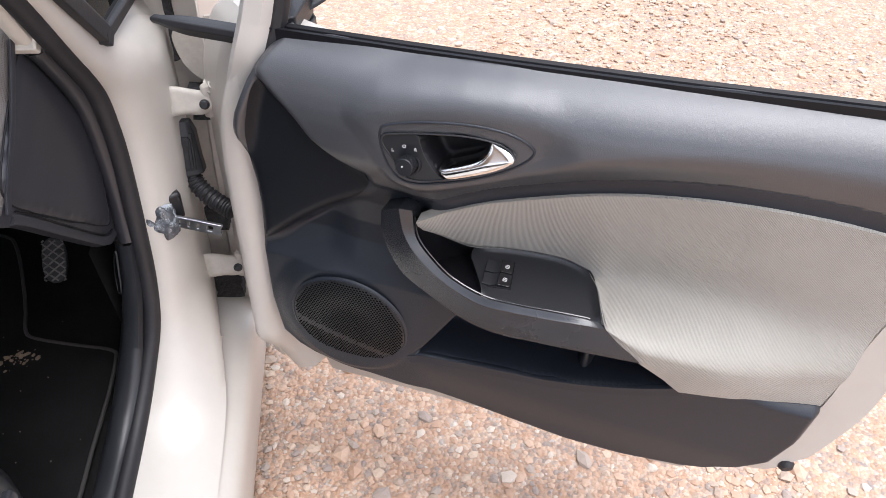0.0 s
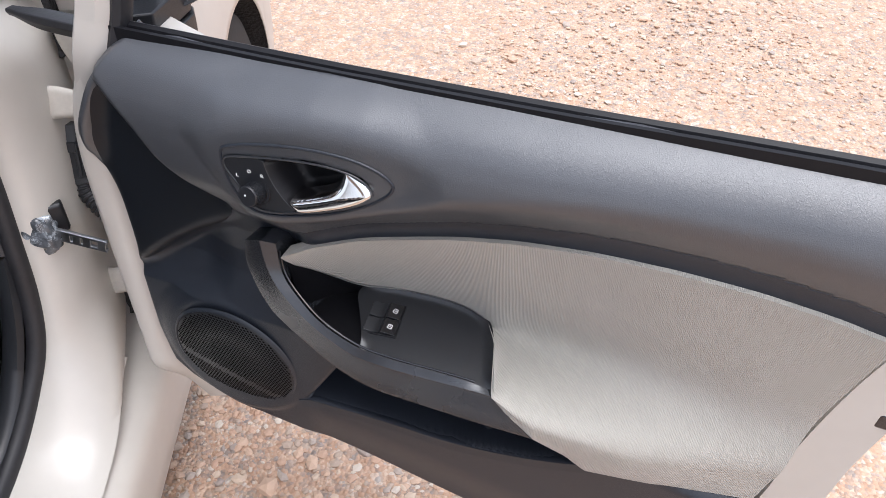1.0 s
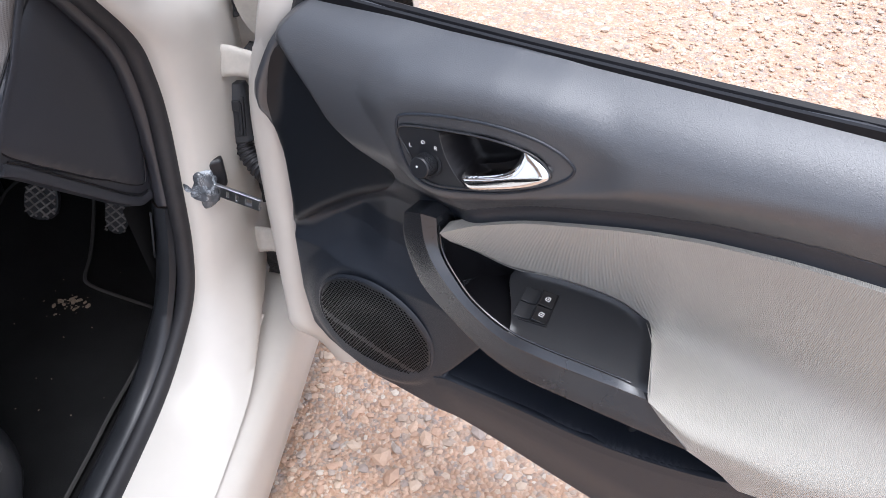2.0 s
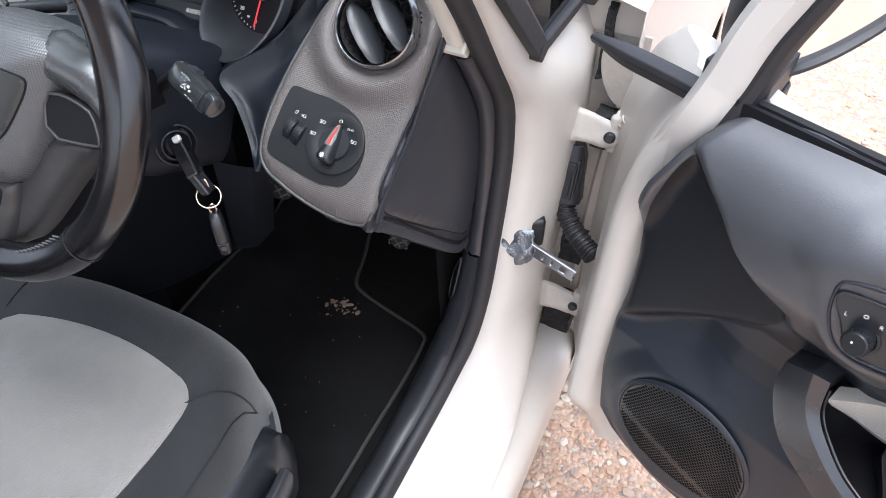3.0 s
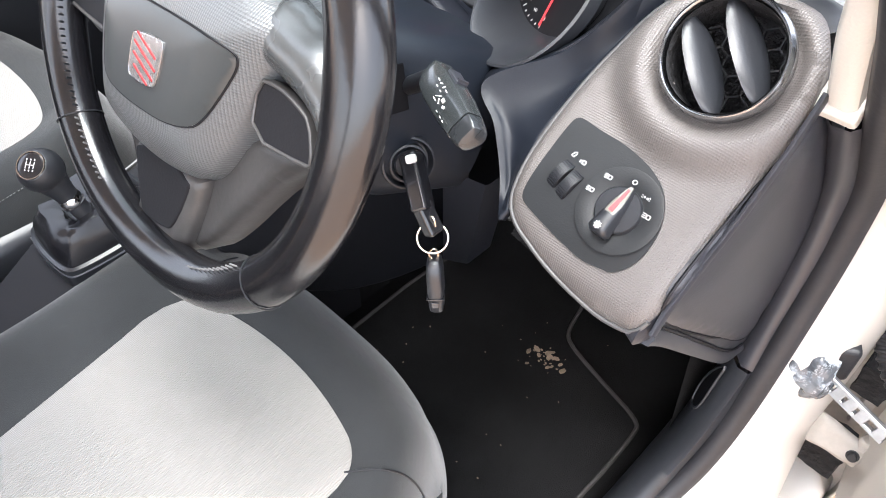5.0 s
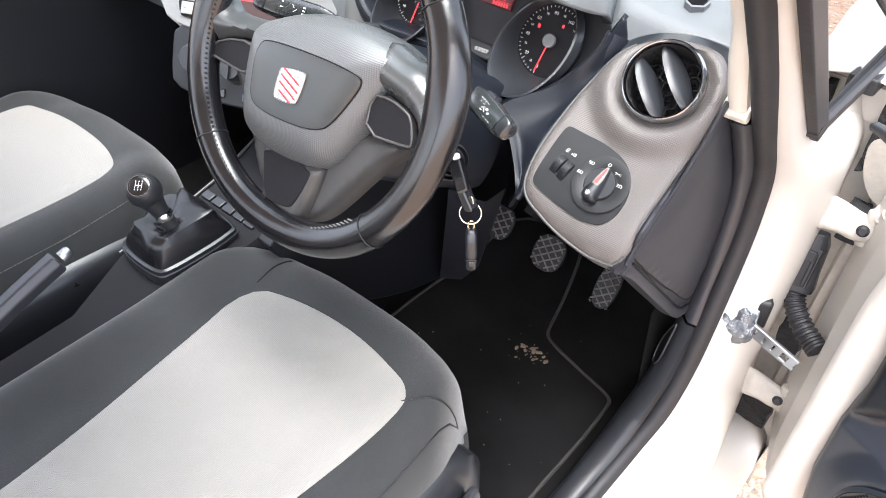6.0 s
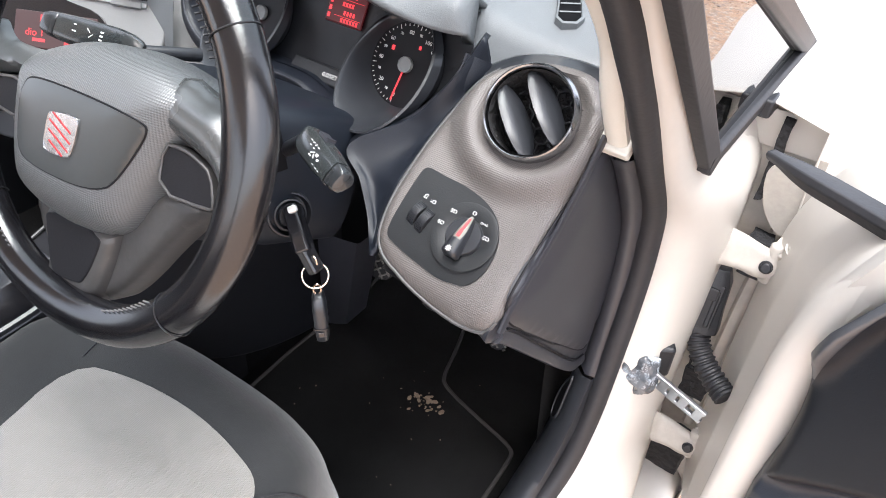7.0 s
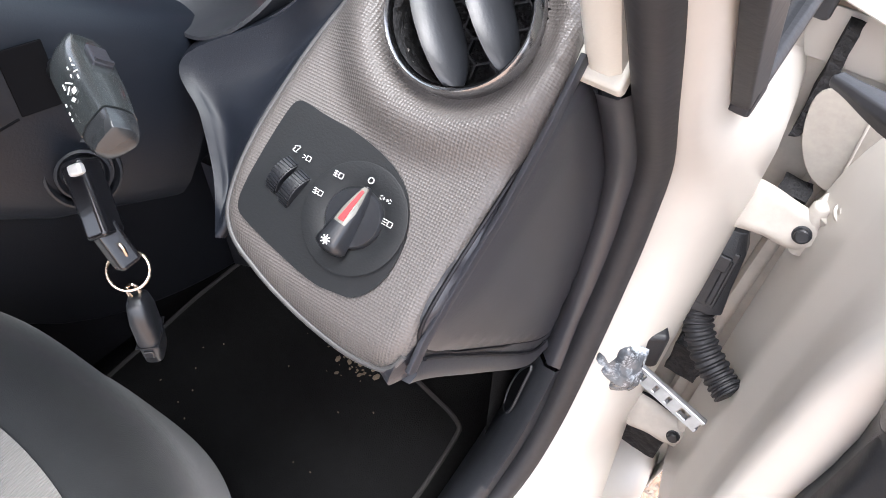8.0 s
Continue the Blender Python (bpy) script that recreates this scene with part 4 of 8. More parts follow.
def build_door_handle():
    m = axes((0.43, -0.168, 1.01), (0.06, -1, 0.02))

    def flat(pts):
        return [(u - 0.43, z - 1.01, 0) for u, z in pts]

    for pts, r, h, mat, label in ((RING, 0.0016, -0.0012, TRIM, "soft raised edge of the handle recess"), (BEZEL, 0.0011, 0.0004, SATIN, "fine edge of the handle surround")):
        bm = bmesh.new()
        sweep(bm, [m @ Vector((p.x, p.y, h)) for p in chaikin(flat(pts), 2)], circle(r, 8), up=(0, -1, 0), closed=True)
        part("recess_edge" if mat is TRIM else "bezel_edge", bm, mat, car_door, label)
    # dished cup, its inner shade helped by a near-black colour
    cup = [(p.x, p.y) for p in chaikin(flat(CUP), 2)]
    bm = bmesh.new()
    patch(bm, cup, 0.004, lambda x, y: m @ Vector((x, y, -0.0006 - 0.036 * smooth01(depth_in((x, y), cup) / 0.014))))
    part("handle_cup", bm, CUPBLACK, car_door, "handle cup darkened to near-black for its shade", smooth=70)
    # mirror switch plate
    bm = bmesh.new()
    prism(bm, [(p.x, p.y) for p in chaikin(flat(SWITCHPLATE), 1)], 0.012, m @ pose(0, 0, 0.0))
    part("mirror_switch_plate", bm, SATIN, car_door, "black mirror switch plate", bevel=0.0008)
    km = m @ pose(-0.0405, -0.0195, 0.0) @ pose(0, 0, 0, -12, -8, 0)
    bm = bmesh.new()
    lathe(bm, [(0.0150, -0.002), (0.0148, 0.0012), (0.0125, 0.0016)], 40, km)
    part("knob_base", bm, BLACK, car_door)
    bm = bmesh.new()
    lathe(bm, [(0.0114, 0.0), (0.0108, 0.0150), (0.0098, 0.0164), (0.0, 0.0166)], 48, km)
    for j in range(5):
        for i in range(28):
            a = 360 * (i + 0.5 * (j % 2)) / 28
            box(bm, (0.0009, 0.0016, 0.0016), km @ pose(0, 0, 0.0034 + 0.0026 * j, 0, 0, a) @ pose(0.0112, 0, 0))
    part("mirror_knob", bm, BLACK, car_door, "knurled round mirror knob", kind="stuff")
    bm = bmesh.new()
    lathe(bm, [(0.0010, 0), (0.0010, 0.0006), (0, 0.0006)], 8, km @ pose(-0.002, 0.001, 0.0166))
    part("pointer_dot", bm, MARK, car_door)
    for q, x, y in (("L", -0.0603, -0.0047), ("O", -0.0465, 0.0025), ("R", -0.0330, 0.0)):
        lettering("letter", q, 0.0056, m @ pose(x, y, 0.0003), MARK, car_door)
    # chrome pull: a leaf with an upright root
    leaf = chaikin(flat(PULL), 2)

    def bulge(x, y):
        k = max(0.0, min(1.0, depth_in((x, y), leaf) / 0.007))
        line = -0.026 + 0.36 * (x + 0.006)
        return m @ Vector((x, y, 0.0015 + 0.0065 * math.sqrt(k * (2 - k)) - 0.45 * max(0.0, y - line - 0.004)))

    bm = bmesh.new()
    patch(bm, [(p.x, p.y) for p in leaf], 0.0020, bulge, lambda x, y: m @ Vector((x, y, -0.016)))
    part("handle_pull", bm, CHROME, car_door, "chrome door pull", smooth=60)


build_door_handle()


def build_armrest():
    """Grip that sweeps from below the handle into the elbow rest: an outer and a top facet that meet in a ridge."""
    outer = spline([(0.345, 0.894, 0.150), (0.348, 0.858, 0.155), (0.375, 0.811, 0.164), (0.424, 0.785, 0.175), (0.471, 0.767, 0.184), (0.516, 0.762, 0.190), (0.573, 0.769, 0.195), (0.646, 0.777, 0.199), (0.701, 0.782, 0.200)], 8)
    ridge = spline([(0.372, 0.910, 0.159), (0.381, 0.874, 0.164), (0.402, 0.847, 0.171), (0.440, 0.820, 0.178), (0.487, 0.803, 0.184), (0.531, 0.804, 0.187), (0.582, 0.807, 0.187), (0.620, 0.811, 0.187), (0.650, 0.813, 0.187)], 8)
    inner = spline([(0.387, 0.904, 0.151), (0.395, 0.868, 0.158), (0.418, 0.844, 0.166), (0.448, 0.824, 0.173), (0.492, 0.810, 0.178), (0.535, 0.810, 0.180), (0.581, 0.813, 0.180), (0.618, 0.815, 0.180), (0.644, 0.814, 0.180)], 8)
    k = len(ridge)
    bm = bmesh.new()
    rings = []
    for i in range(k):
        o, r, n = outer[i], ridge[i], inner[i]
        back = smooth01(i / (k - 1) / 0.10)
        prof = [n + Vector((0.002, -0.034, -0.014)), n + Vector((0.001, -0.006, -0.004)), n, r.lerp(n, 0.35), r.lerp(n, 0.16), r.lerp(n, 0.06).lerp(r.lerp(o, 0.03), 0.5) + Vector((0, 0.0004, 0.0004)), r.lerp(o, 0.05),
                r.lerp(o, 0.11), r.lerp(o, 0.50), r.lerp(o, 0.92), o + Vector((0, -0.001, -0.0006)), o + Vector((0.001, -0.005, -0.004)), o + Vector((0.004, -0.012, -0.016)), o + Vector((0.012, -0.004 - 0.01 * back, -0.075))]
        rings.append([bm.verts.new((p.x, -p.z, p.y)) for p in prof])
    n = len(rings[0])
    for a, b in zip(rings, rings[1:]):
        for i in range(n - 1):
            bm.faces.new((a[i], a[i + 1], b[i + 1], b[i]))
    head = [bm.verts.new(v.co + Vector((0.004, 0.050, -0.004))) for v in rings[0]]
    for i in range(n - 1):
        bm.faces.new((head[i], head[i + 1], rings[0][i + 1], rings[0][i]))
    bm.faces.new(rings[-1])
    part("armrest_grip", bm, GRIPSKIN, car_door, "satin black pull grip and armrest", smooth=35)
    # bead between grip and switch plate
    bm = bmesh.new()
    sweep(bm, [Vector((p.x + 0.002, -p.z + 0.002, p.y + 0.001)) for p in inner][2:-5], circle(0.0013, 6), up=(0, -1, 0))
    part("grip_bead", bm, GLOSS, car_door, "fine glossy bead along the grip")


build_armrest()


def on_shelf(u, w, lift=0.0):
    """A point over the sloping switch shelf of the armrest."""
    n = Vector((0, -0.25, 1)).normalized()
    return Vector((u, -w, 0.805 - 0.25 * (w - 0.108))) + n * lift


def build_switch_plate():
    shape = chaikin([(0.4476, 0.088), (0.4958, 0.077), (0.552, 0.072), (0.595, 0.0744), (0.620, 0.088), (0.6315, 0.1117), (0.6462, 0.1618), (0.651, 0.181), (0.575, 0.181), (0.5275, 0.181), (0.487, 0.176), (0.4885, 0.159), (0.476, 0.133)], 2)
    shape = [(p.x, p.y) for p in shape]

    def place(u, w):
        up = 0.007 * (1 - smooth01((depth_in((u, w), shape) + 0.001) / 0.013)) ** 1.5 * smooth01((0.168 - w) / 0.02) * smooth01((u - 0.455 - 0.25 * (w - 0.09)) / 0.03)
        return on_shelf(u, w, up)

    bm = bmesh.new()
    patch(bm, shape, 0.0045, place, lambda u, w: on_shelf(u, w, -0.030))
    part("switch_plate", bm, SATIN, car_door, "smooth black switch plate behind the grip", smooth=50)
    # hollow for the hand, ahead of the plate; near-black colour adds to its shade
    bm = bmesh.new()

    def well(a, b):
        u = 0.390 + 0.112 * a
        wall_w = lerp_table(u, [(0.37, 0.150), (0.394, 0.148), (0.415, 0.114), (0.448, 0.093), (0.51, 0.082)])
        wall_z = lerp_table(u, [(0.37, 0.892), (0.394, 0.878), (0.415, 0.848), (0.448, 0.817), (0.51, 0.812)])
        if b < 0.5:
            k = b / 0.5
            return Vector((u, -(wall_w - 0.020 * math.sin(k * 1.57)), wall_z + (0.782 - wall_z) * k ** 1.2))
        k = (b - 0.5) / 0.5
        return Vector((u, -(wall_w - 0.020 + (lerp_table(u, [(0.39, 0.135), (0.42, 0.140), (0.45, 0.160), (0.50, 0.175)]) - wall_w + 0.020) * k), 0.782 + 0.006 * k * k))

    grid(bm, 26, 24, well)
    part("hand_well", bm, CUPBLACK, car_door, "hand well darkened to near-black for its shade", smooth=80)


build_switch_plate()


def build_window_switches():
    quad = [(0.4818, 0.1450), (0.5224, 0.1403), (0.5185, 0.0980), (0.4802, 0.1036)]

    def mix(a, b):
        p = Vector(quad[0]).lerp(Vector(quad[1]), a)
        q = Vector(quad[3]).lerp(Vector(quad[2]), a)
        return p.lerp(q, b)

    def slab(bm, a0, a1, b0, b1, profile):
        rows = []
        for t, h in profile:
            a = a0 + (a1 - a0) * t
            p, q = mix(a, b0), mix(a, b1)
            rows.append([bm.verts.new(on_shelf(p.x, p.y, -0.004)), bm.verts.new(on_shelf(p.x, p.y, h)), bm.verts.new(on_shelf(q.x, q.y, h)), bm.verts.new(on_shelf(q.x, q.y, -0.004))])
        for a, b in zip(rows, rows[1:]):
            for i in range(3):
                bm.faces.new((a[i], a[i + 1], b[i + 1], b[i]))
        bm.faces.new(rows[0])
        bm.faces.new(rows[-1])

    bm = bmesh.new()
    slab(bm, 0, 1, 0, 1, [(0, 0.0014), (1, 0.0014)])
    part("window_switch", bm, CUPBLACK, car_door, "black electric window switch with two buttons", bevel=0.0008)
    for b0, b1 in ((0.04, 0.48), (0.52, 0.96)):
        bm = bmesh.new()
        slab(bm, 0.03, 0.52, b0, b1, [(0, 0.0060), (0.15, 0.0052), (0.5, 0.0030), (0.8, 0.0036), (1.0, 0.0062)])
        part("switch_ramp", bm, SATIN, car_door, bevel=0.0005)
        bm = bmesh.new()
        slab(bm, 0.54, 0.96, b0, b1, [(0, 0.0066), (0.15, 0.0066), (1.0, 0.0034)])
        part("switch_button", bm, GLOSS, car_door, "black window button", bevel=0.0004)
        bm = bmesh.new()
        c = mix(0.76, (b0 + b1) / 2)
        mm = axes(on_shelf(c.x, c.y, 0.0054), (0.18, -0.25, 1), (0, 1, 0))
        for dx, dy, sx, sy in ((0.0004, 0.0030, 0.0056, 0.0009), (0, -0.0030, 0.0066, 0.0009), (-0.0030, -0.0004, 0.0009, 0.0054), (0.0030, 0, 0.0009, 0.0062), (0, -0.0003, 0.0046, 0.0007), (0.0, 0.0010, 0.0008, 0.0028)):
            box(bm, (sx * 0.8, sy * 0.8, 0.0004), mm @ pose(dx * 0.8, dy * 0.8, 0))
        part("window_symbol", bm, MARK, car_door)


build_window_switches()


def build_door_fittings():
    # belt line: slot seal and outer strip
    bm = bmesh.new()
    path = [Vector((u, -0.100, lerp_table(u, TOP) + 0.001)) for u in [0.195 + 0.0855 * i for i in range(11)]]
    sweep(bm, path, [(-0.010, -0.03), (-0.010, 0.000), (-0.005, 0.0025), (-0.001, 0.000), (0.000, -0.003), (0.003, -0.003), (0.005, 0.0005), (0.009, 0.000), (0.010, -0.03)], up=(0, 0, 1))
    part("inner_belt_seal", bm, CUPBLACK, car_door, "black belt line seal", smooth=30)
    bm = bmesh.new()
    path = [Vector((u, -0.062, lerp_table(u, TOP) - 0.024)) for u in [0.195 + 0.0855 * i for i in range(11)]]
    sweep(bm, path, [(-0.020, -0.02), (-0.018, -0.004), (-0.010, 0.001), (0.012, 0.002), (0.020, -0.002), (0.024, -0.02)], up=(0, 0, 1))
    part("outer_belt_strip", bm, SIDECAP, car_door, smooth=30)
    # strip on the door's front shoulder
    bm = bmesh.new()
    path = spline([(-0.014, -0.046, 1.050), (0.03, -0.050, 1.052), (0.10, -0.056, 1.056), (0.160, -0.064, 1.060)], 5)
    sweep(bm, path, [(-0.016, -0.016), (-0.016, 0.002), (-0.011, 0.006), (0.011, 0.006), (0.014, -0.002), (0.006, -0.016)], up=(0, 0, 1), scale=lambda t: 0.45 + 0.5 * smooth01(t * 2.2))
    part("shoulder_strip", bm, RUBBER, car_door, "black strip on the door's front shoulder", bevel=0.002)
    # window frame
    bm = bmesh.new()
    post = spline([(0.126, -0.092, 0.955), (0.144, -0.101, 1.010), (0.163, -0.107, 1.060), (0.176, -0.100, 1.105), (0.194, -0.088, 1.18), (0.250, -0.068, 1.30), (0.40, -0.035, 1.43), (0.58, -0.012, 1.49), (0.80, 0.0, 1.50), (0.98, -0.012, 1.47), (1.045, -0.04, 1.36), (1.06, -0.075, 1.12)], 8)
    sweep(bm, post, [(-0.022, -0.016), (-0.020, 0.008), (-0.010, 0.018), (0.012, 0.016), (0.022, 0.004), (0.018, -0.018)], up=(0, -1, 0.2))
    part("window_frame", bm, WHITE, car_door, "white painted window frame", smooth=45)
    bm = bmesh.new()
    sweep(bm, [Vector(p) + Vector((0.026, 0.004, -0.004)) for p in post[16:80]], circle(0.010, 8, 0.013), up=(0, -1, 0.2))
    part("glass_channel", bm, RUBBER, car_door, "black window channel")
    # latch
    bm = bmesh.new()
    box(bm, (0.030, 0.045, 0.020), pose(1.020, -0.098, 0.872, 0, 0, 0))
    latch = part("latch", bm, GLOSS, car_door, "black door latch opening", bevel=0.003)
    bm = bmesh.new()
    box(bm, (0.014, 0.012, 0.006), pose(1.024, -0.118, 0.876, 20, 0, 0))
    part("latch_pawl", bm, STEEL, car_door, bevel=0.001)
    # rubber stop
    bm = bmesh.new()
    lathe(bm, [(0.0, 0.022), (0.008, 0.021), (0.012, 0.015), (0.010, 0.006), (0.015, 0.0), (0.0, 0.0)], 16, axes((0.948, -0.105, 0.556), (0.3, -1, -0.2)))
    part("rubber_stop", bm, RUBBER, car_door, "black rubber stop")


build_door_fittings()


def build_mirror():
    # foot in front of the window post
    for name, z0, z1, x0, x1 in (("mirror_foot", 1.024, 1.0495, 0.146, 0.193), ("mirror_arm", 1.0515, 1.085, 0.144, 0.190)):
        bm = bmesh.new()
        prism(bm, [(p.x, p.y) for p in chaikin([(x0 - 0.02, -0.06), (x1 + 0.01, -0.06), (x1, 0.0), (x1 - 0.01, 0.05), (x0, 0.06), (x0 - 0.02, 0.0)], 1)], z1 - z0, pose(0, 0, z1))
        part(name, bm, BLACK, car_door, "black mirror foot" if name == "mirror_foot" else "black mirror arm", bevel=0.003)
    hm = axes((0.175, 0.013, 1.072), (0.90, -0.43, 0.05))
    rim = chaikin([(-0.006, 0.098), (-0.012, 0.05), (-0.011, 0.018), (-0.004, 0.003), (0.010, -0.003), (0.030, -0.001), (0.058, 0.006), (0.088, 0.019), (0.118, 0.036), (0.148, 0.058), (0.156, 0.085), (0.140, 0.110), (0.09, 0.118), (0.03, 0.116)], 2)
    c = Vector((0.07, 0.06))
    bm = bmesh.new()
    rings = []
    for s, add, h in ((0.97, 0, -0.010), (1.0, 0, -0.002), (1.03, 0.0, 0.005), (1.10, 0.002, 0.006), (1.17, 0.004, 0.000), (1.20, 0.005, -0.02), (1.14, 0.0, -0.055), (0.9, 0, -0.085), (0.55, 0, -0.10), (0.1, 0, -0.105)):
        rings.append([bm.verts.new(hm @ Vector((c.x + (p.x - c.x) * s - (0.014 if p.x < 0.0 and s > 1.02 else 0), c.y + (p.y - c.y) * s, h))) for p in rim])
    k = len(rim)
    for a, b in zip(rings, rings[1:]):
        for i in range(k):
            bm.faces.new((a[i], a[(i + 1) % k], b[(i + 1) % k], b[i]))
    bm.faces.new(rings[-1])
    part("mirror_housing", bm, BLACK, car_door, "black door mirror housing", smooth=60)
    bm = bmesh.new()
    prism(bm, [(c.x + (p.x - c.x) * 0.99, c.y + (p.y - c.y) * 0.99) for p in rim], 0.003, hm @ pose(0, 0, -0.004, 2, 0, 0))
    part("mirror_glass", bm, MIRROR, car_door, "mirror glass")


build_mirror()


# ---------------------------------------------------------------- dashboard
dashboard = thing("dashboard", "dark dashboard with dimpled silver-grey driver's fascia", "dashboard", m=Matrix.Identity(4))
PROFILE = [(-0.353, 0.912), (-0.345, 0.930), (-0.338, 0.948), (-0.330, 0.966), (-0.316, 0.983), (-0.298, 1.001), (-0.26, 1.035), (-0.215, 1.075), (-0.18, 1.103), (-0.15, 1.122), (-0.12, 1.135)]
VENT = Vector((-0.212, -0.205, 1.098))
VENT_AXIS = Vector((0.02, -0.78, 0.62)).normalized()
FACE_N = Vector((0, -0.66, 0.75)).normalized()


def face_point(x, y, lift=0.0):
    """A point of the driver's fascia, lifted along its normal."""
    z = lerp_table(y, PROFILE)
    p = Vector((x, y, z))
    # collar that swells towards the round vent
    r = (p - VENT).length
    p += VENT_AXIS * (0.0155 * smooth01((0.088 - r) / 0.028) - 0.011 * smooth01((0.0585 - r) / 0.014))
    return p + FACE_N * lift


FACE = [(-0.161, -0.335), (-0.190, -0.338), (-0.222, -0.3365), (-0.252, -0.3335), (-0.276, -0.3295), (-0.294, -0.3245), (-0.305, -0.3165), (-0.3095, -0.303), (-0.311, -0.283), (-0.308, -0.258), (-0.302, -0.229), (-0.290, -0.196), (-0.272, -0.170),
        (-0.240, -0.152), (-0.196, -0.145), (-0.170, -0.152), (-0.150, -0.185), (-0.150, -0.222), (-0.154, -0.262), (-0.159, -0.306)]
PANELSHAPE = [(-0.2915, -0.2640), (-0.289, -0.2580), (-0.282, -0.2570), (-0.268, -0.2585), (-0.242, -0.259), (-0.2135, -0.2643), (-0.1968, -0.2735), (-0.187, -0.290), (-0.188, -0.308), (-0.199, -0.320), (-0.2138, -0.3215),
              (-0.2268, -0.3228), (-0.255, -0.3195), (-0.284, -0.3150), (-0.294, -0.3120), (-0.2960, -0.3030), (-0.294, -0.280)]


def build_fascia():
    bm = bmesh.new()
    shape = chaikin(FACE, 2)

    def place(x, y):
        d = depth_in((x, y), shape)
        return face_point(x, y, -0.007 * (1 - smooth01(d / 0.010)) ** 2)

    patch(bm, shape, 0.0045, place, lambda x, y: face_point(x, y, -0.035))
    gone = [f for f in bm.faces if (lambda q: (q - VENT_AXIS * q.dot(VENT_AXIS)).length)(f.calc_center_median() - VENT) < 0.0405]
    bmesh.ops.delete(bm, geom=gone, context="FACES")
    part("fascia", bm, FASCIA, dashboard, "dimpled silver-grey fascia round vent and light switch", smooth=60)
    # bright bead along the fascia's edge
    bm = bmesh.new()
    edge = [p for p in chaikin(FACE, 2) if p.x < -0.262 or p.y < -0.325]
    gap = max(range(len(edge)), key=lambda i: (edge[i] - edge[i - 1]).length)
    edge = [face_point(p.x, p.y, -0.0068) for p in edge[gap:] + edge[:gap]]
    sweep(bm, edge, circle(0.0019, 10, 0.0018), up=(0.1, 0.7, 0.7))
    part("fascia_bead", bm, EDGING, dashboard, "fine grey bead along the fascia")
    # black arc round the fascia's upper end
    bm = bmesh.new()
    pts = [p for p in chaikin(FACE, 2) if p.y > -0.186 and (p.x < -0.176 or p.y > -0.158)]
    start = max(range(len(pts)), key=lambda i: (pts[i] - pts[i - 1]).length)
    pts = pts[start:] + pts[:start]
    mid = Vector((-0.235, -0.215))
    rows = []
    for p in pts:
        q = Vector((p.x, p.y))
        o = (q - mid).normalized()
        a, b, c = q - o * 0.004, q + o * 0.010, q + o * 0.017
        rows.append([bm.verts.new(face_point(a.x, a.y, -0.012)), bm.verts.new(face_point(b.x, b.y, -0.004)), bm.verts.new(face_point(c.x, c.y, -0.010)), bm.verts.new(face_point(c.x, c.y, -0.03))])
    for a, b in zip(rows, rows[1:]):
        for j in range(3):
            bm.faces.new((a[j], a[j + 1], b[j + 1], b[j]))
    part("fascia_arc", bm, SATIN, dashboard, "black arc round the fascia's upper end", smooth=50)


build_fascia()


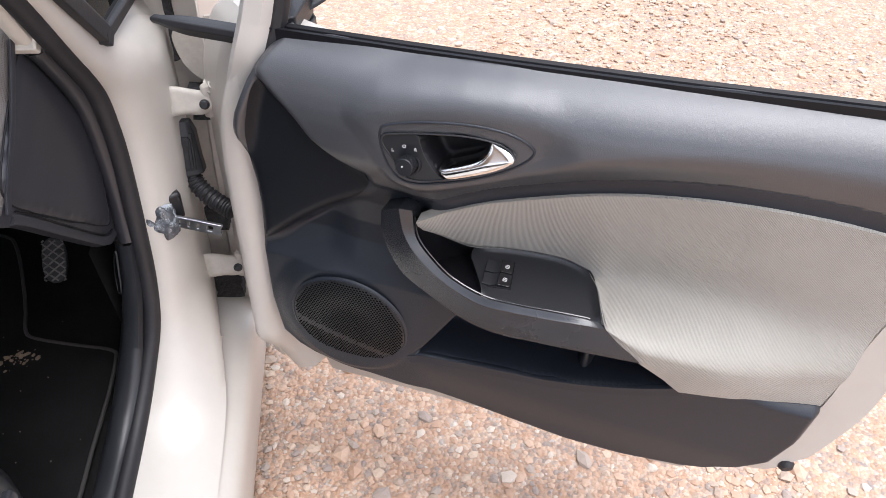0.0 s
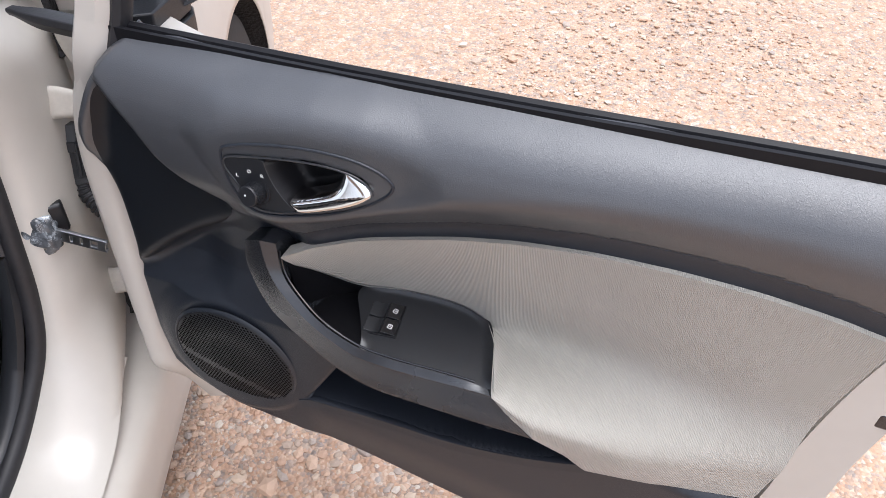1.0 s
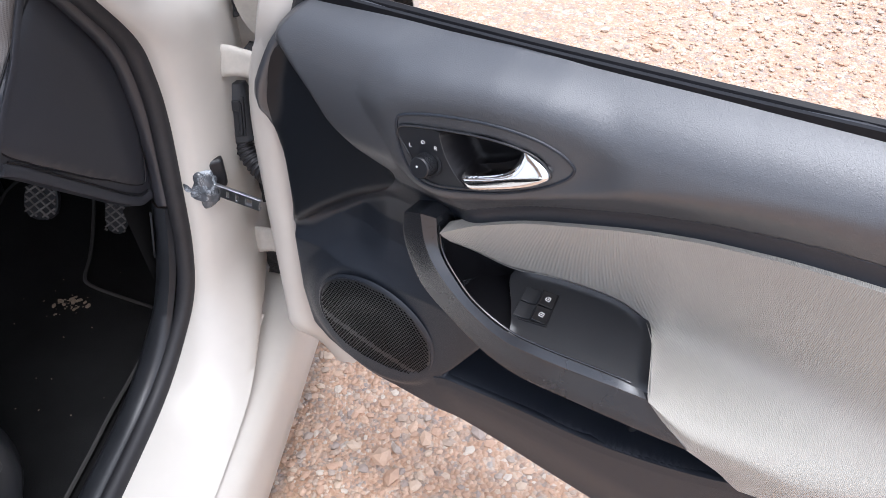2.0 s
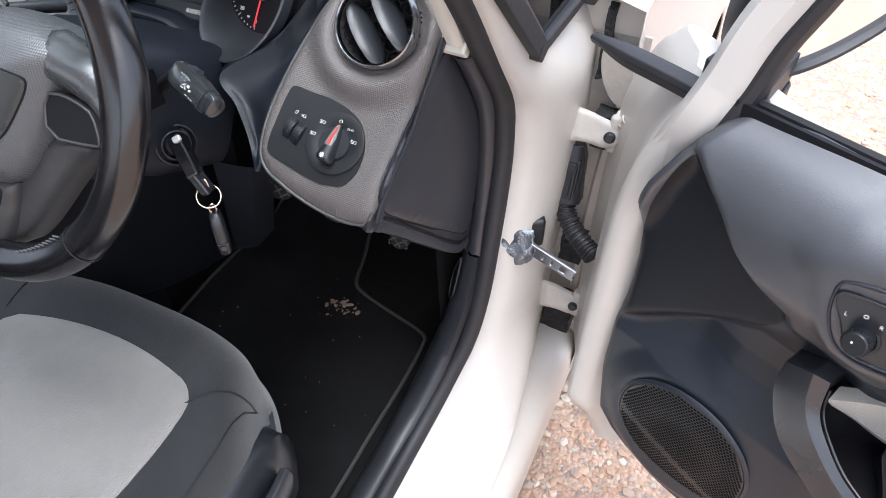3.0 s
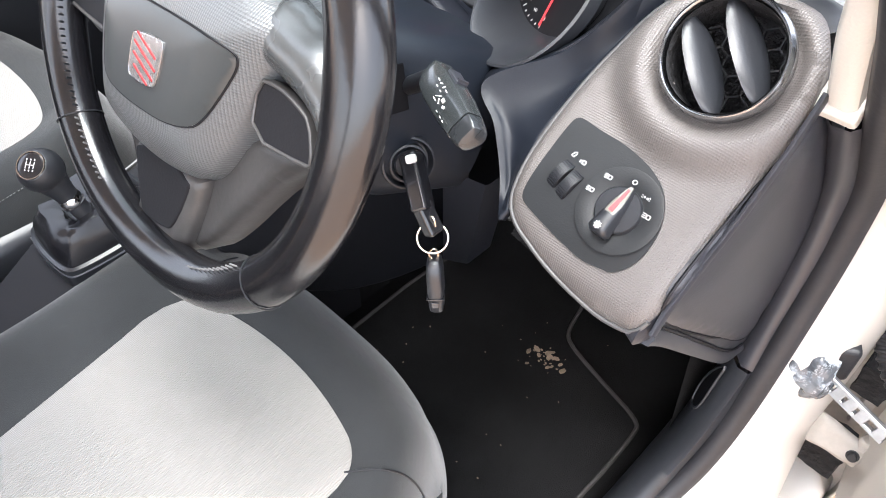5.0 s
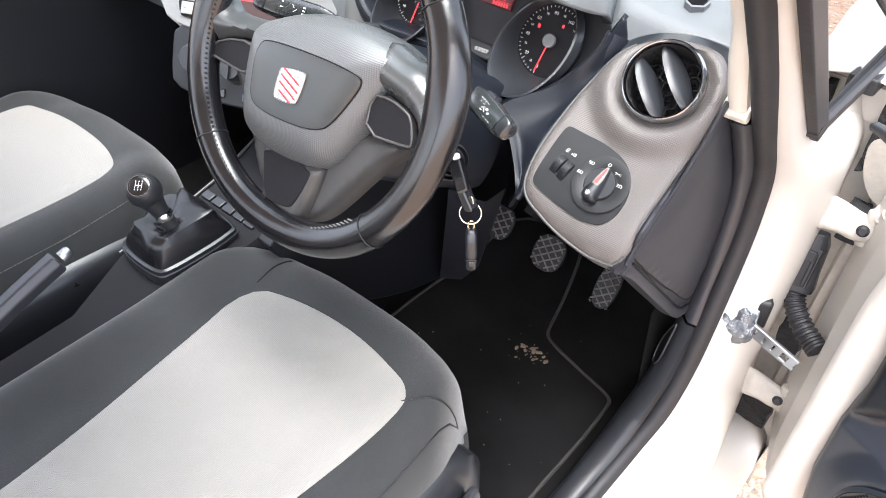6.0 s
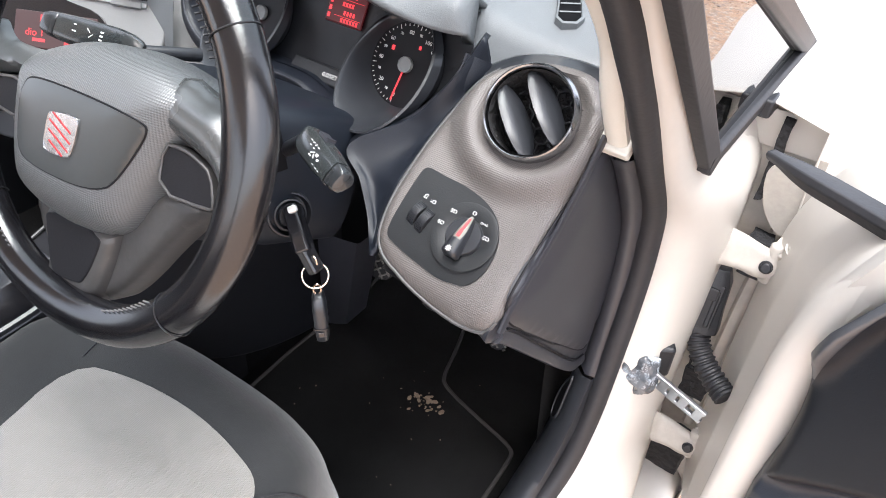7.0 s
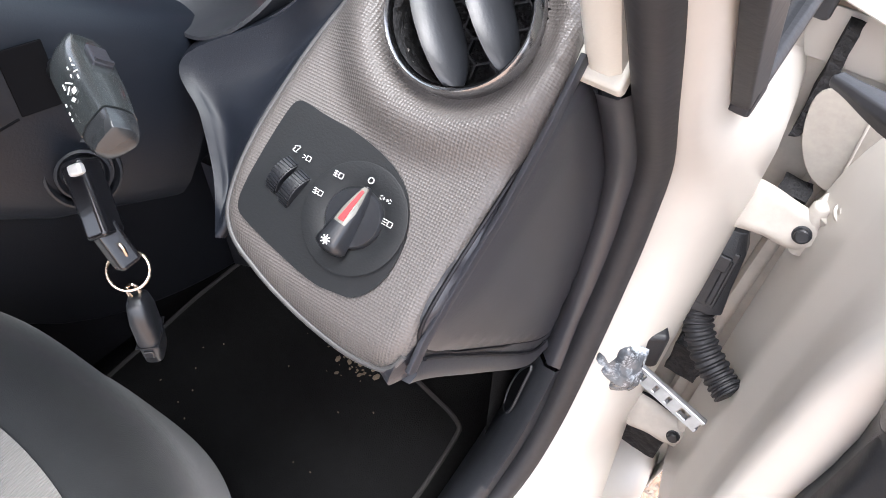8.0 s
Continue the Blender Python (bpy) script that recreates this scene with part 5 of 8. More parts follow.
def build_light_switch():
    bm = bmesh.new()
    shape = chaikin(PANELSHAPE, 2)
    patch(bm, shape, 0.005, lambda x, y: face_point(x, y, 0.0022), lambda x, y: face_point(x, y, -0.004))
    panel = part("light_switch_panel", bm, PANELBLACK, dashboard, "matt black headlamp switch panel with white symbols")
    c = face_point(-0.221, -0.2915, 0.0025)
    m = axes(c, FACE_N)
    bm = bmesh.new()
    lathe(bm, [(0.0325, -0.0030), (0.0318, -0.0028), (0.0200, -0.0042), (0.0188, -0.0046), (0.0178, -0.0046)], 48, m)
    bmesh.ops.translate(bm, verts=bm.verts[:], vec=m.to_3x3() @ Vector((0, 0, 0.0046)))
    part("switch_ring", bm, PANELBLACK, panel)
    bm = bmesh.new()
    lathe(bm, [(0.0176, -0.002), (0.0176, 0.002), (0.0165, 0.0035), (0.0, 0.0035)], 48, m)
    knob = part("light_knob", bm, SATIN, panel, "round black headlamp knob with red-marked grip")
    # grip bar, broad at its heel and drawn out to the pointer
    gm = m @ pose(0, 0, 0.0035, 0, 0, 84)

    def grip_section(t):
        x = -0.0225 + 0.0415 * t
        wide = 0.0080 * (1 - t) ** 0.55 * smooth01((t + 0.10) / 0.16) + 0.0011
        h = (0.0130 - 0.0085 * t ** 1.5) * (0.35 + 0.65 * smooth01((t + 0.06) / 0.16))
        return x, wide, h

    def grip_strip(span, width, lift):
        b2 = bmesh.new()
        rows = []
        for j in range(13):
            x, wide, h = grip_section(span[0] + (span[1] - span[0]) * j / 12)
            w2 = min(width * wide, 0.0036)
            rows.append([b2.verts.new(gm @ Vector((x, s * w2, h + lift - d))) for s, d in ((-1.25, 0.0015), (-1, 0), (1, 0), (1.25, 0.0015))])
        for p, q in zip(rows, rows[1:]):
            for i in range(3):
                b2.faces.new((p[i], p[i + 1], q[i + 1], q[i]))
        return b2

    bm = bmesh.new()
    rings = []
    for j in range(17):
        x, wide, h = grip_section(j / 16)
        rings.append([bm.verts.new(gm @ Vector(q)) for q in ((x, -wide, 0), (x, -wide * 0.8, h * 0.85), (x, -wide * 0.5, h), (x, wide * 0.5, h), (x, wide * 0.8, h * 0.85), (x, wide, 0))])
    for p, q in zip(rings, rings[1:]):
        for i in range(5):
            bm.faces.new((p[i], p[i + 1], q[i + 1], q[i]))
    bm.faces.new(rings[0])
    bm.faces.new(rings[-1])
    part("knob_grip", bm, SATIN, knob, "satin black knob grip", smooth=50)
    part("grip_window", grip_strip((0.42, 0.985), 0.62, 0.0003), GRIPCLEAR, knob, "pale clear strip of the grip", smooth=60)
    part("red_marker", grip_strip((0.46, 0.93), 0.26, 0.0008), REDMARK, knob, "red marker on the grip", smooth=60)
    # thumb wheels
    for dx in (-0.0055, 0.0055):
        bm = bmesh.new()
        tm = axes(face_point(-0.2695 + dx, -0.2900 - 0.0028 * (dx > 0), -0.0045), FACE_N) @ pose(0, 0, 0, 0, 0, -14)
        lathe(bm, [(0.0, -0.0045), (0.0125, -0.0045), (0.013, -0.003), (0.013, 0.003), (0.0125, 0.0045), (0.0, 0.0045)], 40, tm @ pose(0, 0, 0, 0, 90, 0))
        for i in range(40):
            box(bm, (0.0080, 0.0011, 0.0010), tm @ pose(0, 0, 0, 9 * i, 0, 0) @ pose(0, 0, 0.0131))
        part("thumb_wheel", bm, BLACK, panel, "ribbed black thumb wheel")

    def mark(x, y, pieces, name="symbol"):
        b2 = bmesh.new()
        mm = axes(face_point(x, y, 0.0045), FACE_N)
        for px, py, sx, sy, rot in pieces:
            box(b2, (sx * 0.70, sy * 0.62, 0.0003), mm @ pose(px * 0.70, py * 0.70, 0, 0, 0, rot))
        part(name, b2, MARK, panel)

    w = 0.0006
    lamp = [(0.0015, 0.002, 0.004, w, 0), (0.0015, -0.002, 0.004, w, 0), (0.0035, 0, w, 0.004, 0), (-0.0005, 0, w, 0.004, 0)]
    rays = [(-0.0035, 0.002, 0.004, w, 0), (-0.0035, 0, 0.004, w, 0), (-0.0035, -0.002, 0.004, w, 0)]
    lettering("symbol", "O", 0.0052, axes(face_point(-0.2215, -0.2745, 0.0045), FACE_N), MARK, panel)
    mark(-0.2085, -0.2785, [(-0.0016, 0, 0.0026, w, a) for a in (0, 90)] + [(0.0018, 0, 0.0026, w, a) for a in (0, 90)] + [(-0.0042, 0.0012, 0.002, w, 25), (-0.0042, -0.0012, 0.002, w, -25), (0.0044, 0.0012, 0.002, w, -25), (0.0044, -0.0012, 0.002, w, 25)])
    mark(-0.2005, -0.2868, lamp + rays)
    mark(-0.2405, -0.2785, lamp + rays + [(-0.0035, 0, w, 0.006, 12)])
    mark(-0.2473, -0.2890, lamp + rays + [(-0.0035, 0, w, 0.006, 12)])
    mark(-0.2731, -0.2768, [(0.0, 0.002, 0.005, w, 20), (-0.002, -0.001, w, 0.004, -25), (0.002, 0.0, 0.0045, w, 60), (0.0, -0.003, 0.004, w, 0)])
    mark(-0.2640, -0.2785, lamp + [(-0.0032, 0.001, 0.0022, w, -20), (-0.0032, -0.001, 0.0022, w, 20)])
    b2 = bmesh.new()
    mm = gm @ pose(-0.0165, 0, 0.0132, 0, 0, -84)
    for a in range(0, 180, 45):
        box(b2, (0.0058, 0.0007, 0.0003), mm @ pose(0, 0, 0, 0, 0, a))
    part("lamp_symbol", b2, MARK, knob)


build_light_switch()


def build_vent(parent, centre, axis, r, vanes, turn, name="air_vent", label="round air vent with chrome ring and two black flaps"):
    m = axes(Vector(centre) + Vector(axis) * 0.0185, axis)
    bm = bmesh.new()
    lathe(bm, [(r * 0.93, -0.010), (r * 0.935, -0.001), (r * 0.955, 0.0025), (r * 0.985, 0.0035), (r * 1.03, 0.0015), (r * 1.05, -0.010)], 56, m)
    ring = part(name, bm, DULLCHROME, parent, label)
    bm = bmesh.new()
    lathe(bm, [(r * 0.915, -0.001), (r * 0.92, -0.045), (0.0, -0.046)], 40, m)
    part("vent_throat", bm, FOAM, ring, "dark vent throat")
    # hexagon mesh deep in the throat
    bm = bmesh.new()
    s = 0.0085
    for j in range(-6, 7):
        for i in range(-6, 7):
            x, y = (i + 0.5 * (j % 2)) * s * 1.732, j * s * 1.5
            if math.hypot(x, y) > r * 0.9:
                continue
            for a in (30, 90, 150):
                c = Vector((x + s * 0.866 * math.cos(radians(a - 30)), y + s * 0.866 * math.sin(radians(a - 30)), -0.034))
                if math.hypot(c.x, c.y) < r * 0.88:
                    box(bm, (s, 0.0012, 0.004), m @ Matrix.Translation(c) @ pose(0, 0, 0, 0, 0, a + 60))
    part("vent_mesh", bm, BLACK, ring)
    for x, half in vanes:
        bm = bmesh.new()
        vm = m @ pose(0, 0, 0, 0, 0, turn) @ pose(x, 0, -0.010, 0, 48, 0)
        rings = []
        for k in range(17):
            t = -1 + k / 8
            wide = 0.0145 * math.sqrt(max(0.02, 1 - t * t * 0.93))
            rings.append([bm.verts.new(vm @ Vector((wide * q[0], half * t, 0.0028 * q[1] + 0.002 * (1 - t * t)))) for q in circle(1, 10)])
        for a, b in zip(rings, rings[1:]):
            for i in range(10):
                bm.faces.new((a[i], a[(i + 1) % 10], b[(i + 1) % 10], b[i]))
        bm.faces.new(rings[0])
        bm.faces.new(rings[-1])
        part("vent_flap", bm, SATIN, ring, "black oval vent flap")
    return ring


build_vent(dashboard, VENT - VENT_AXIS * 0.006, VENT_AXIS, 0.0425, [(-0.017, 0.036), (0.013, 0.038)], 42)


def cap_point(y, z, lift=0.0):
    """A point of the dashboard's end, which leans outwards to the front."""
    return Vector((-0.160 + 0.09 * (y + 0.32) + lift, y, z))


def build_end_cap():
    """End of the dashboard, seen from the doorway."""
    bm = bmesh.new()
    outline = [(-0.150, 1.088), (-0.190, 1.082), (-0.245, 1.038), (-0.300, 0.988), (-0.326, 0.960), (-0.337, 0.946), (-0.333, 0.938), (-0.300, 0.921), (-0.234, 0.852), (-0.145, 0.754), (-0.105, 0.735), (-0.075, 0.735), (-0.065, 0.80), (-0.058, 0.87), (-0.062, 0.94), (-0.110, 1.035)]
    shape = chaikin(outline, 1)
    patch(bm, shape, 0.010, lambda y, z: cap_point(y, z, -0.004 * (1 - smooth01(depth_in((y, z), shape) / 0.006)) ** 2), lambda y, z: cap_point(y + 0.012, z, -0.030))
    cap = part("end_cap", bm, SIDECAP, dashboard, "smooth dark grey dashboard end cap", smooth=50)
    # cover panel, proud of the cap and parted from it by a dark joint
    inner = chaikin([(-0.172, 1.074), (-0.188, 1.078), (-0.250, 1.034), (-0.308, 0.990), (-0.317, 0.968), (-0.304, 0.944), (-0.272, 0.912), (-0.193, 0.832), (-0.124, 0.764), (-0.108, 0.770), (-0.090, 0.850), (-0.079, 0.900), (-0.085, 0.937), (-0.144, 1.031)], 2)
    bm = bmesh.new()
    patch(bm, inner, 0.008, lambda y, z: cap_point(y, z, 0.0042 - 0.0032 * (1 - smooth01(depth_in((y, z), inner) / 0.006)) ** 2 + 0.003 * smooth01(depth_in((y, z), inner) / 0.05)), lambda y, z: cap_point(y, z, -0.006))
    part("fuse_cover", bm, SIDECAP, cap, "rounded fuse cover panel", smooth=50)
    bm = bmesh.new()
    mid = Vector((-0.20, 0.92))
    sweep(bm, [cap_point(p.x + (0.0016 if p.x > mid.x else -0.0016), p.y + (0.0016 if p.y > mid.y else -0.0016), 0.0004) for p in inner], circle(0.0012, 6), up=(1, 0, 0), closed=True)
    part("cover_joint", bm, CUPBLACK, cap)
    # lower lip with its slot
    lip = spline([(-0.334, 0.950, 0), (-0.302, 0.924, 0), (-0.236, 0.852, 0), (-0.146, 0.756, 0), (-0.110, 0.740, 0)], 8)
    bm = bmesh.new()
    sweep(bm, [cap_point(p.x, p.y, -0.002) for p in lip[4:]], [(-0.006, -0.010), (-0.008, -0.004), (-0.007, 0.003), (-0.001, 0.006), (0.006, 0.004), (0.008, -0.010)], up=(1, 0, 0))
    part("lower_lip", bm, SIDECAP, dashboard, "lower lip of the dashboard end", smooth=50)
    bm = bmesh.new()
    sweep(bm, [cap_point(p.x + 0.003, p.y + 0.010, 0.0012) for p in lip[6:-2]], circle(0.0014, 6), up=(1, 0, 0))
    part("lip_slot", bm, CUPBLACK, dashboard)
    # rolled edge between fascia and cap
    bm = bmesh.new()
    sweep(bm, [face_point(x, y, -0.0085) + Vector((0.004, 0, 0)) for x, y in ((-0.161, -0.333), (-0.1605, -0.322), (-0.158, -0.300), (-0.154, -0.262), (-0.150, -0.222), (-0.150, -0.190))], [(-0.0022, -0.006), (-0.0022, 0.001), (-0.001, 0.002), (0.001, 0.002), (0.0022, 0.0), (0.0022, -0.006)], up=(0, -0.66, 0.75))
    part("fascia_return", bm, SIDECAP, dashboard, "rolled grey edge of the fascia", smooth=50)


build_end_cap()


def build_dash_body():
    # top pad
    bm = bmesh.new()

    def pad(u, v):
        x = -0.150 - 1.26 * u
        behind = smooth01((x + 0.69) / 0.03) * smooth01((-0.330 - x) / 0.03)
        y = -0.155 + 0.070 * behind + (0.46 - 0.070 * behind) * v
        z = 1.116 + 0.028 * smooth01(v / 0.35) - 0.035 * smooth01((v - 0.5) / 0.5)
        hump = math.exp(-((x + 0.50) / 0.20) ** 2) * smooth01((0.75 - v) / 0.5)
        z += 0.040 * hump
        left = smooth01((u - 0.55) / 0.12)
        y -= 0.05 * left * (1 - v)
        z -= 0.012 * left
        # front edge rolls down
        z -= 0.05 * (1 - smooth01(v / 0.10)) ** 2 * (1 - behind)
        return Vector((x, y, z))

    grid(bm, 80, 40, pad)
    part("dash_top", bm, DASHTOP, dashboard, "grained grey dashboard top pad", smooth=60)
    # passenger side face and lower dash
    bm = bmesh.new()

    def face(u, v):
        x = -0.695 - 0.725 * u
        mid = smooth01((x + 1.0) / 0.12)
        z = 1.085 - 0.42 * v
        y = -0.205 + 0.18 * smooth01((v - 0.28) / 0.5) - 0.05 * math.sin(v * 3.1) * (1 - 0.4 * mid)
        return Vector((x, y, z))

    grid(bm, 40, 24, face)
    part("passenger_fascia", bm, DASHTOP, dashboard, "curved grey passenger side fascia", smooth=60)
    # grained panel between fascia, instruments and column
    lip = [(-0.292, -0.160, 1.136), (-0.300, -0.187, 1.108), (-0.314, -0.201, 1.083), (-0.339, -0.216, 1.054), (-0.384, -0.231, 1.027), (-0.420, -0.230, 1.029), (-0.490, -0.221, 1.047), (-0.560, -0.221, 1.047), (-0.628, -0.221, 1.047), (-0.67, -0.209, 1.07)]

    def along(line, t):
        k = t * (len(line) - 1)
        i = min(len(line) - 2, int(k))
        return line[i].lerp(line[i + 1], k - i)

    free = spline([(-0.304, -0.322, 0.962), (-0.316, -0.309, 0.968), (-0.334, -0.292, 0.985), (-0.356, -0.277, 1.008), (-0.383, -0.262, 1.030)] + [Vector(q) + Vector((0, -0.006, 0.002)) for q in lip[3::-1]], 8)
    join = spline([face_point(x, y, -0.009) for x, y in ((-0.302, -0.322), (-0.308, -0.309), (-0.310, -0.290), (-0.310, -0.272), (-0.306, -0.250), (-0.300, -0.229), (-0.290, -0.200), (-0.280, -0.172))], 8)

    def knee(u, v):
        a, b = along(join, u), along(free, u ** 0.8)
        p = a.lerp(b, v)
        p += Vector((0, 0.5, -0.8)) * (0.012 * math.sin(math.pi * v) * smooth01(u / 0.2))
        if v > 0.999:
            p += Vector((-0.003, 0.012, -0.004))
        return p

    bm = bmesh.new()
    grid(bm, 60, 20, knee)
    solid(part("knee_panel", bm, KNEE, dashboard, "grained dark panel below the instruments", smooth=60), 0.006, 0.0)
    # dark panel that falls away below the instruments, behind the column
    rest = spline(lip[4:], 6)
    bm = bmesh.new()
    grid(bm, 30, 10, lambda u, v: along(rest, u) + Vector((0, 0.02 + 0.10 * v, -0.11 * v)))
    part("under_panel", bm, BLACK, dashboard, "dark panel behind the column", smooth=60)
    bm = bmesh.new()
    grid(bm, 20, 10, lambda u, v: Vector((-0.175 - 0.5 * u, -0.318 + 0.16 * smooth01((u - 0.24) / 0.1) + 0.55 * v, 0.944 + 0.05 * smooth01(v))))
    part("underside", bm, FOAM, dashboard, "dark underside")
    # slanting trim from the column down to the mat
    bm = bmesh.new()
    rows = []
    for k in range(9):
        t = k / 8
        a, b = Vector((-0.588, -0.040, 0.474)).lerp(Vector((-0.487, -0.122, 0.76)), t), Vector((-0.645, -0.040, 0.448)).lerp(Vector((-0.565, -0.122, 0.75)), t)
        n = Vector((0.25, -0.93, -0.25)) * 0.006
        rows.append([bm.verts.new(p) for p in (a + Vector((0, 0.05, 0.0)), a, a + n * 0.6 + (b - a) * 0.06, a.lerp(b, 0.5) + n, b + n, b, b + Vector((0, 0.05, 0)))])
    for p, q in zip(rows, rows[1:]):
        for j in range(6):
            bm.faces.new((p[j], p[j + 1], q[j + 1], q[j]))
    part("column_trim", bm, SIDECAP, dashboard, "dark slanting trim below the column", smooth=40)
    # lower centre column beside the footwell
    bm = bmesh.new()
    sweep(bm, spline([(-0.668, 0.20, 0.60), (-0.668, 0.0, 0.62), (-0.668, -0.16, 0.70), (-0.668, -0.25, 0.85)], 6), [(-0.008, -0.2), (-0.008, 0.1), (0.02, 0.1), (0.02, -0.2)], up=(0, 0.5, 0.8))
    part("tunnel_side", bm, BLACK, dashboard, bevel=0.004)


build_dash_body()


def build_cluster():
    m = axes((-0.490, -0.155, 1.085), (0, -0.88, 0.47))
    cluster = thing("instrument_cluster", "instrument cluster with two dials and a red display", "instruments", m=m)
    bm = bmesh.new()
    prism(bm, [(p.x, p.y) for p in chaikin([(-0.185, -0.06), (-0.16, -0.075), (0.16, -0.075), (0.185, -0.05), (0.18, 0.03), (0.12, 0.07), (-0.12, 0.07), (-0.18, 0.03)], 2)], 0.02)
    part("back_plate", bm, BLACK, cluster, "matt black back plate")
    for sx, top, name in ((0.1045, 90, "speed_dial"), (-0.1045, 70, "rev_dial")):
        bm = bmesh.new()
        # oval mouth that leans back at its top, narrowing to the round face
        side = 1 if sx > 0 else -1
        rows = []
        for k, out in ((0.0, 0.0), (0.12, 0.0), (0.5, 0.0), (0.92, 0.0), (1.0, 0.0012), (0.98, 0.0040), (0.6, 0.0075)):
            ring = []
            for i in range(64):
                c, q = math.cos(2 * math.pi * i / 64), math.sin(2 * math.pi * i / 64)
                y = -0.022 + (0.064 + out) * q
                mouth = Vector((side * 0.100 + (0.046 + out) * c, y, 0.033 - 0.42 * (y + 0.022)))
                foot = Vector((sx + (0.0445 + out) * c, -0.011 + (0.0445 + out) * q, 0.001))
                ring.append(bm.verts.new(foot.lerp(mouth, k)))
            rows.append(ring)
        for p, q in zip(rows, rows[1:]):
            for i in range(64):
                bm.faces.new((p[i], p[(i + 1) % 64], q[(i + 1) % 64], q[i]))
        tube = part(name, bm, SATIN, cluster, "round dial in a deep black tube")
        bm = bmesh.new()
        lathe(bm, [(0.0, 0.0015), (0.045, 0.0015), (0.045, 0.0)], 48, pose(sx, -0.011, 0))
        part("dial_face", bm, CUPBLACK, tube)
        bm = bmesh.new()
        for i in range(41):
            a = radians(262 - 2.05 * (140 if sx > 0 else 120) * i / 40)
            long = 0.0045 if i % 5 == 0 else 0.0022
            box(bm, (long, 0.0007, 0.0004), pose(sx, -0.011, 0.0022, 0, 0, math.degrees(a)) @ pose(0.0425 - long / 2, 0, 0))
        part("ticks", bm, MARK, tube)
        for k in range(0, 15 if sx > 0 else 7):
            a = radians(262 - (20.5 if sx > 0 else 41) * k)
            lettering("number", str(k * 10), 0.0058 if k % 2 == 0 or sx < 0 else 0.0040, pose(sx + 0.0335 * math.cos(a), 0.0335 * math.sin(a) - 0.011, 0.0022), MARK, tube)
        bm = bmesh.new()
        lathe(bm, [(0.0085, 0.002), (0.0085, 0.006), (0.0080, 0.0066), (0.0074, 0.006), (0.0070, 0.0052), (0.0, 0.0052)], 24, pose(sx, -0.011, 0))
        part("needle_hub", bm, CONSOLE, tube)
        bm = bmesh.new()
        box(bm, (0.032, 0.0016, 0.001), pose(sx, -0.011, 0.004, 0, 0, 262 if sx > 0 else 264) @ pose(0.024, 0, 0))
        part("needle", bm, REDGLOW, tube, "red needle")
    for dx, dy, s in ((0.083, 0.002, 0.005), (0.115, 0.010, 0.004)):
        bm = bmesh.new()
        box(bm, (s * 0.7, s, 0.0005), pose(dx, dy, 0.0024))
        part("warning_lamp", bm, REDGLOW, cluster, "red warning lamp")
    bm = bmesh.new()
    box(bm, (0.050, 0.038, 0.004), pose(0.012, 0.025, 0.003))
    screen = part("trip_display", bm, REDDIM, cluster, "red trip display", bevel=0.002)
    bm = bmesh.new()
    for y, n, x0 in ((0.0375, 4, 0.010), (0.0275, 4, 0.008), (0.0185, 4, 0.012), (0.0105, 6, 0.010)):
        for i in range(n):
            box(bm, (0.0026, 0.0046, 0.0004), pose(x0 + 0.0042 * i, y, 0.0054))
    for y in (0.0325, 0.0140):
        box(bm, (0.036, 0.0005, 0.0004), pose(0.017, y, 0.0054))
    for y in (0.0365, 0.0285, 0.0205, 0.0125):
        box(bm, (0.0034, 0.0050, 0.0004), pose(-0.0085, y, 0.0054))
    part("display_digit", bm, REDGLOW, screen, "glowing red digits")
    bm = bmesh.new()
    box(bm, (0.075, 0.022, 0.012), pose(0.0, -0.052, 0.006, -25))
    lower = part("button_strip", bm, BLACK, cluster, bevel=0.003)
    lettering("button_text", "0.0/SET", 0.007, pose(0.022, -0.050, 0.0135, -25), MARK, lower)
    # hood: a brim over the dials
    bm = bmesh.new()
    inv = m.inverted()

    def hood(u, v):
        end = min(u, 1 - u)
        a = math.sin(math.pi * u) ** 0.45 if 0 < u < 1 else 0.0
        x = -0.307 - 0.376 * u
        f = Vector((x, -0.156 - 0.044 * a, 1.131 + 0.034 * math.sin(math.pi * u) ** 2))
        inward = -0.010 if u < 0.5 else 0.010
        crest = f + Vector((inward * (1 - smooth01(end / 0.1)), 0.022 + 0.054 * smooth01(end / 0.25), 0.034))
        rear = crest + Vector((inward * (1 - smooth01(end / 0.1)), 0.075, -0.050))
        # rounded brow from the lower edge to the crest, then down behind it
        if v < 0.6:
            k = v / 0.6
            p = f.lerp(crest, k) + Vector((0, -0.010, 0.008)) * (math.sin(math.pi * k) * 0.7 * smooth01(end / 0.04))
        else:
            p = crest.lerp(rear, (v - 0.6) / 0.4)
        if end < 1e-6:
            p += Vector((inward * 0.5, 0.004, -0.014))
        return inv @ p

    grid(bm, 90, 20, hood)
    h = part("hood", bm, DASHTOP, cluster, "grey instrument hood", smooth=60)
    solid(h, 0.010, -1.0)
    # inner wall of the surround and its lip
    outline = [(0.190, 0.020), (0.188, 0.002), (0.176, -0.023), (0.151, -0.056), (0.106, -0.087), (0.070, -0.085), (0.028, -0.0735), (-0.004, -0.065), (-0.074, -0.065), (-0.138, -0.0645), (-0.18, -0.04), (-0.192, -0.003), (-0.190, 0.020)]
    line = spline([Vector((x, y, 0.04)) for x, y in outline], 6)
    bm = bmesh.new()
    rows = []
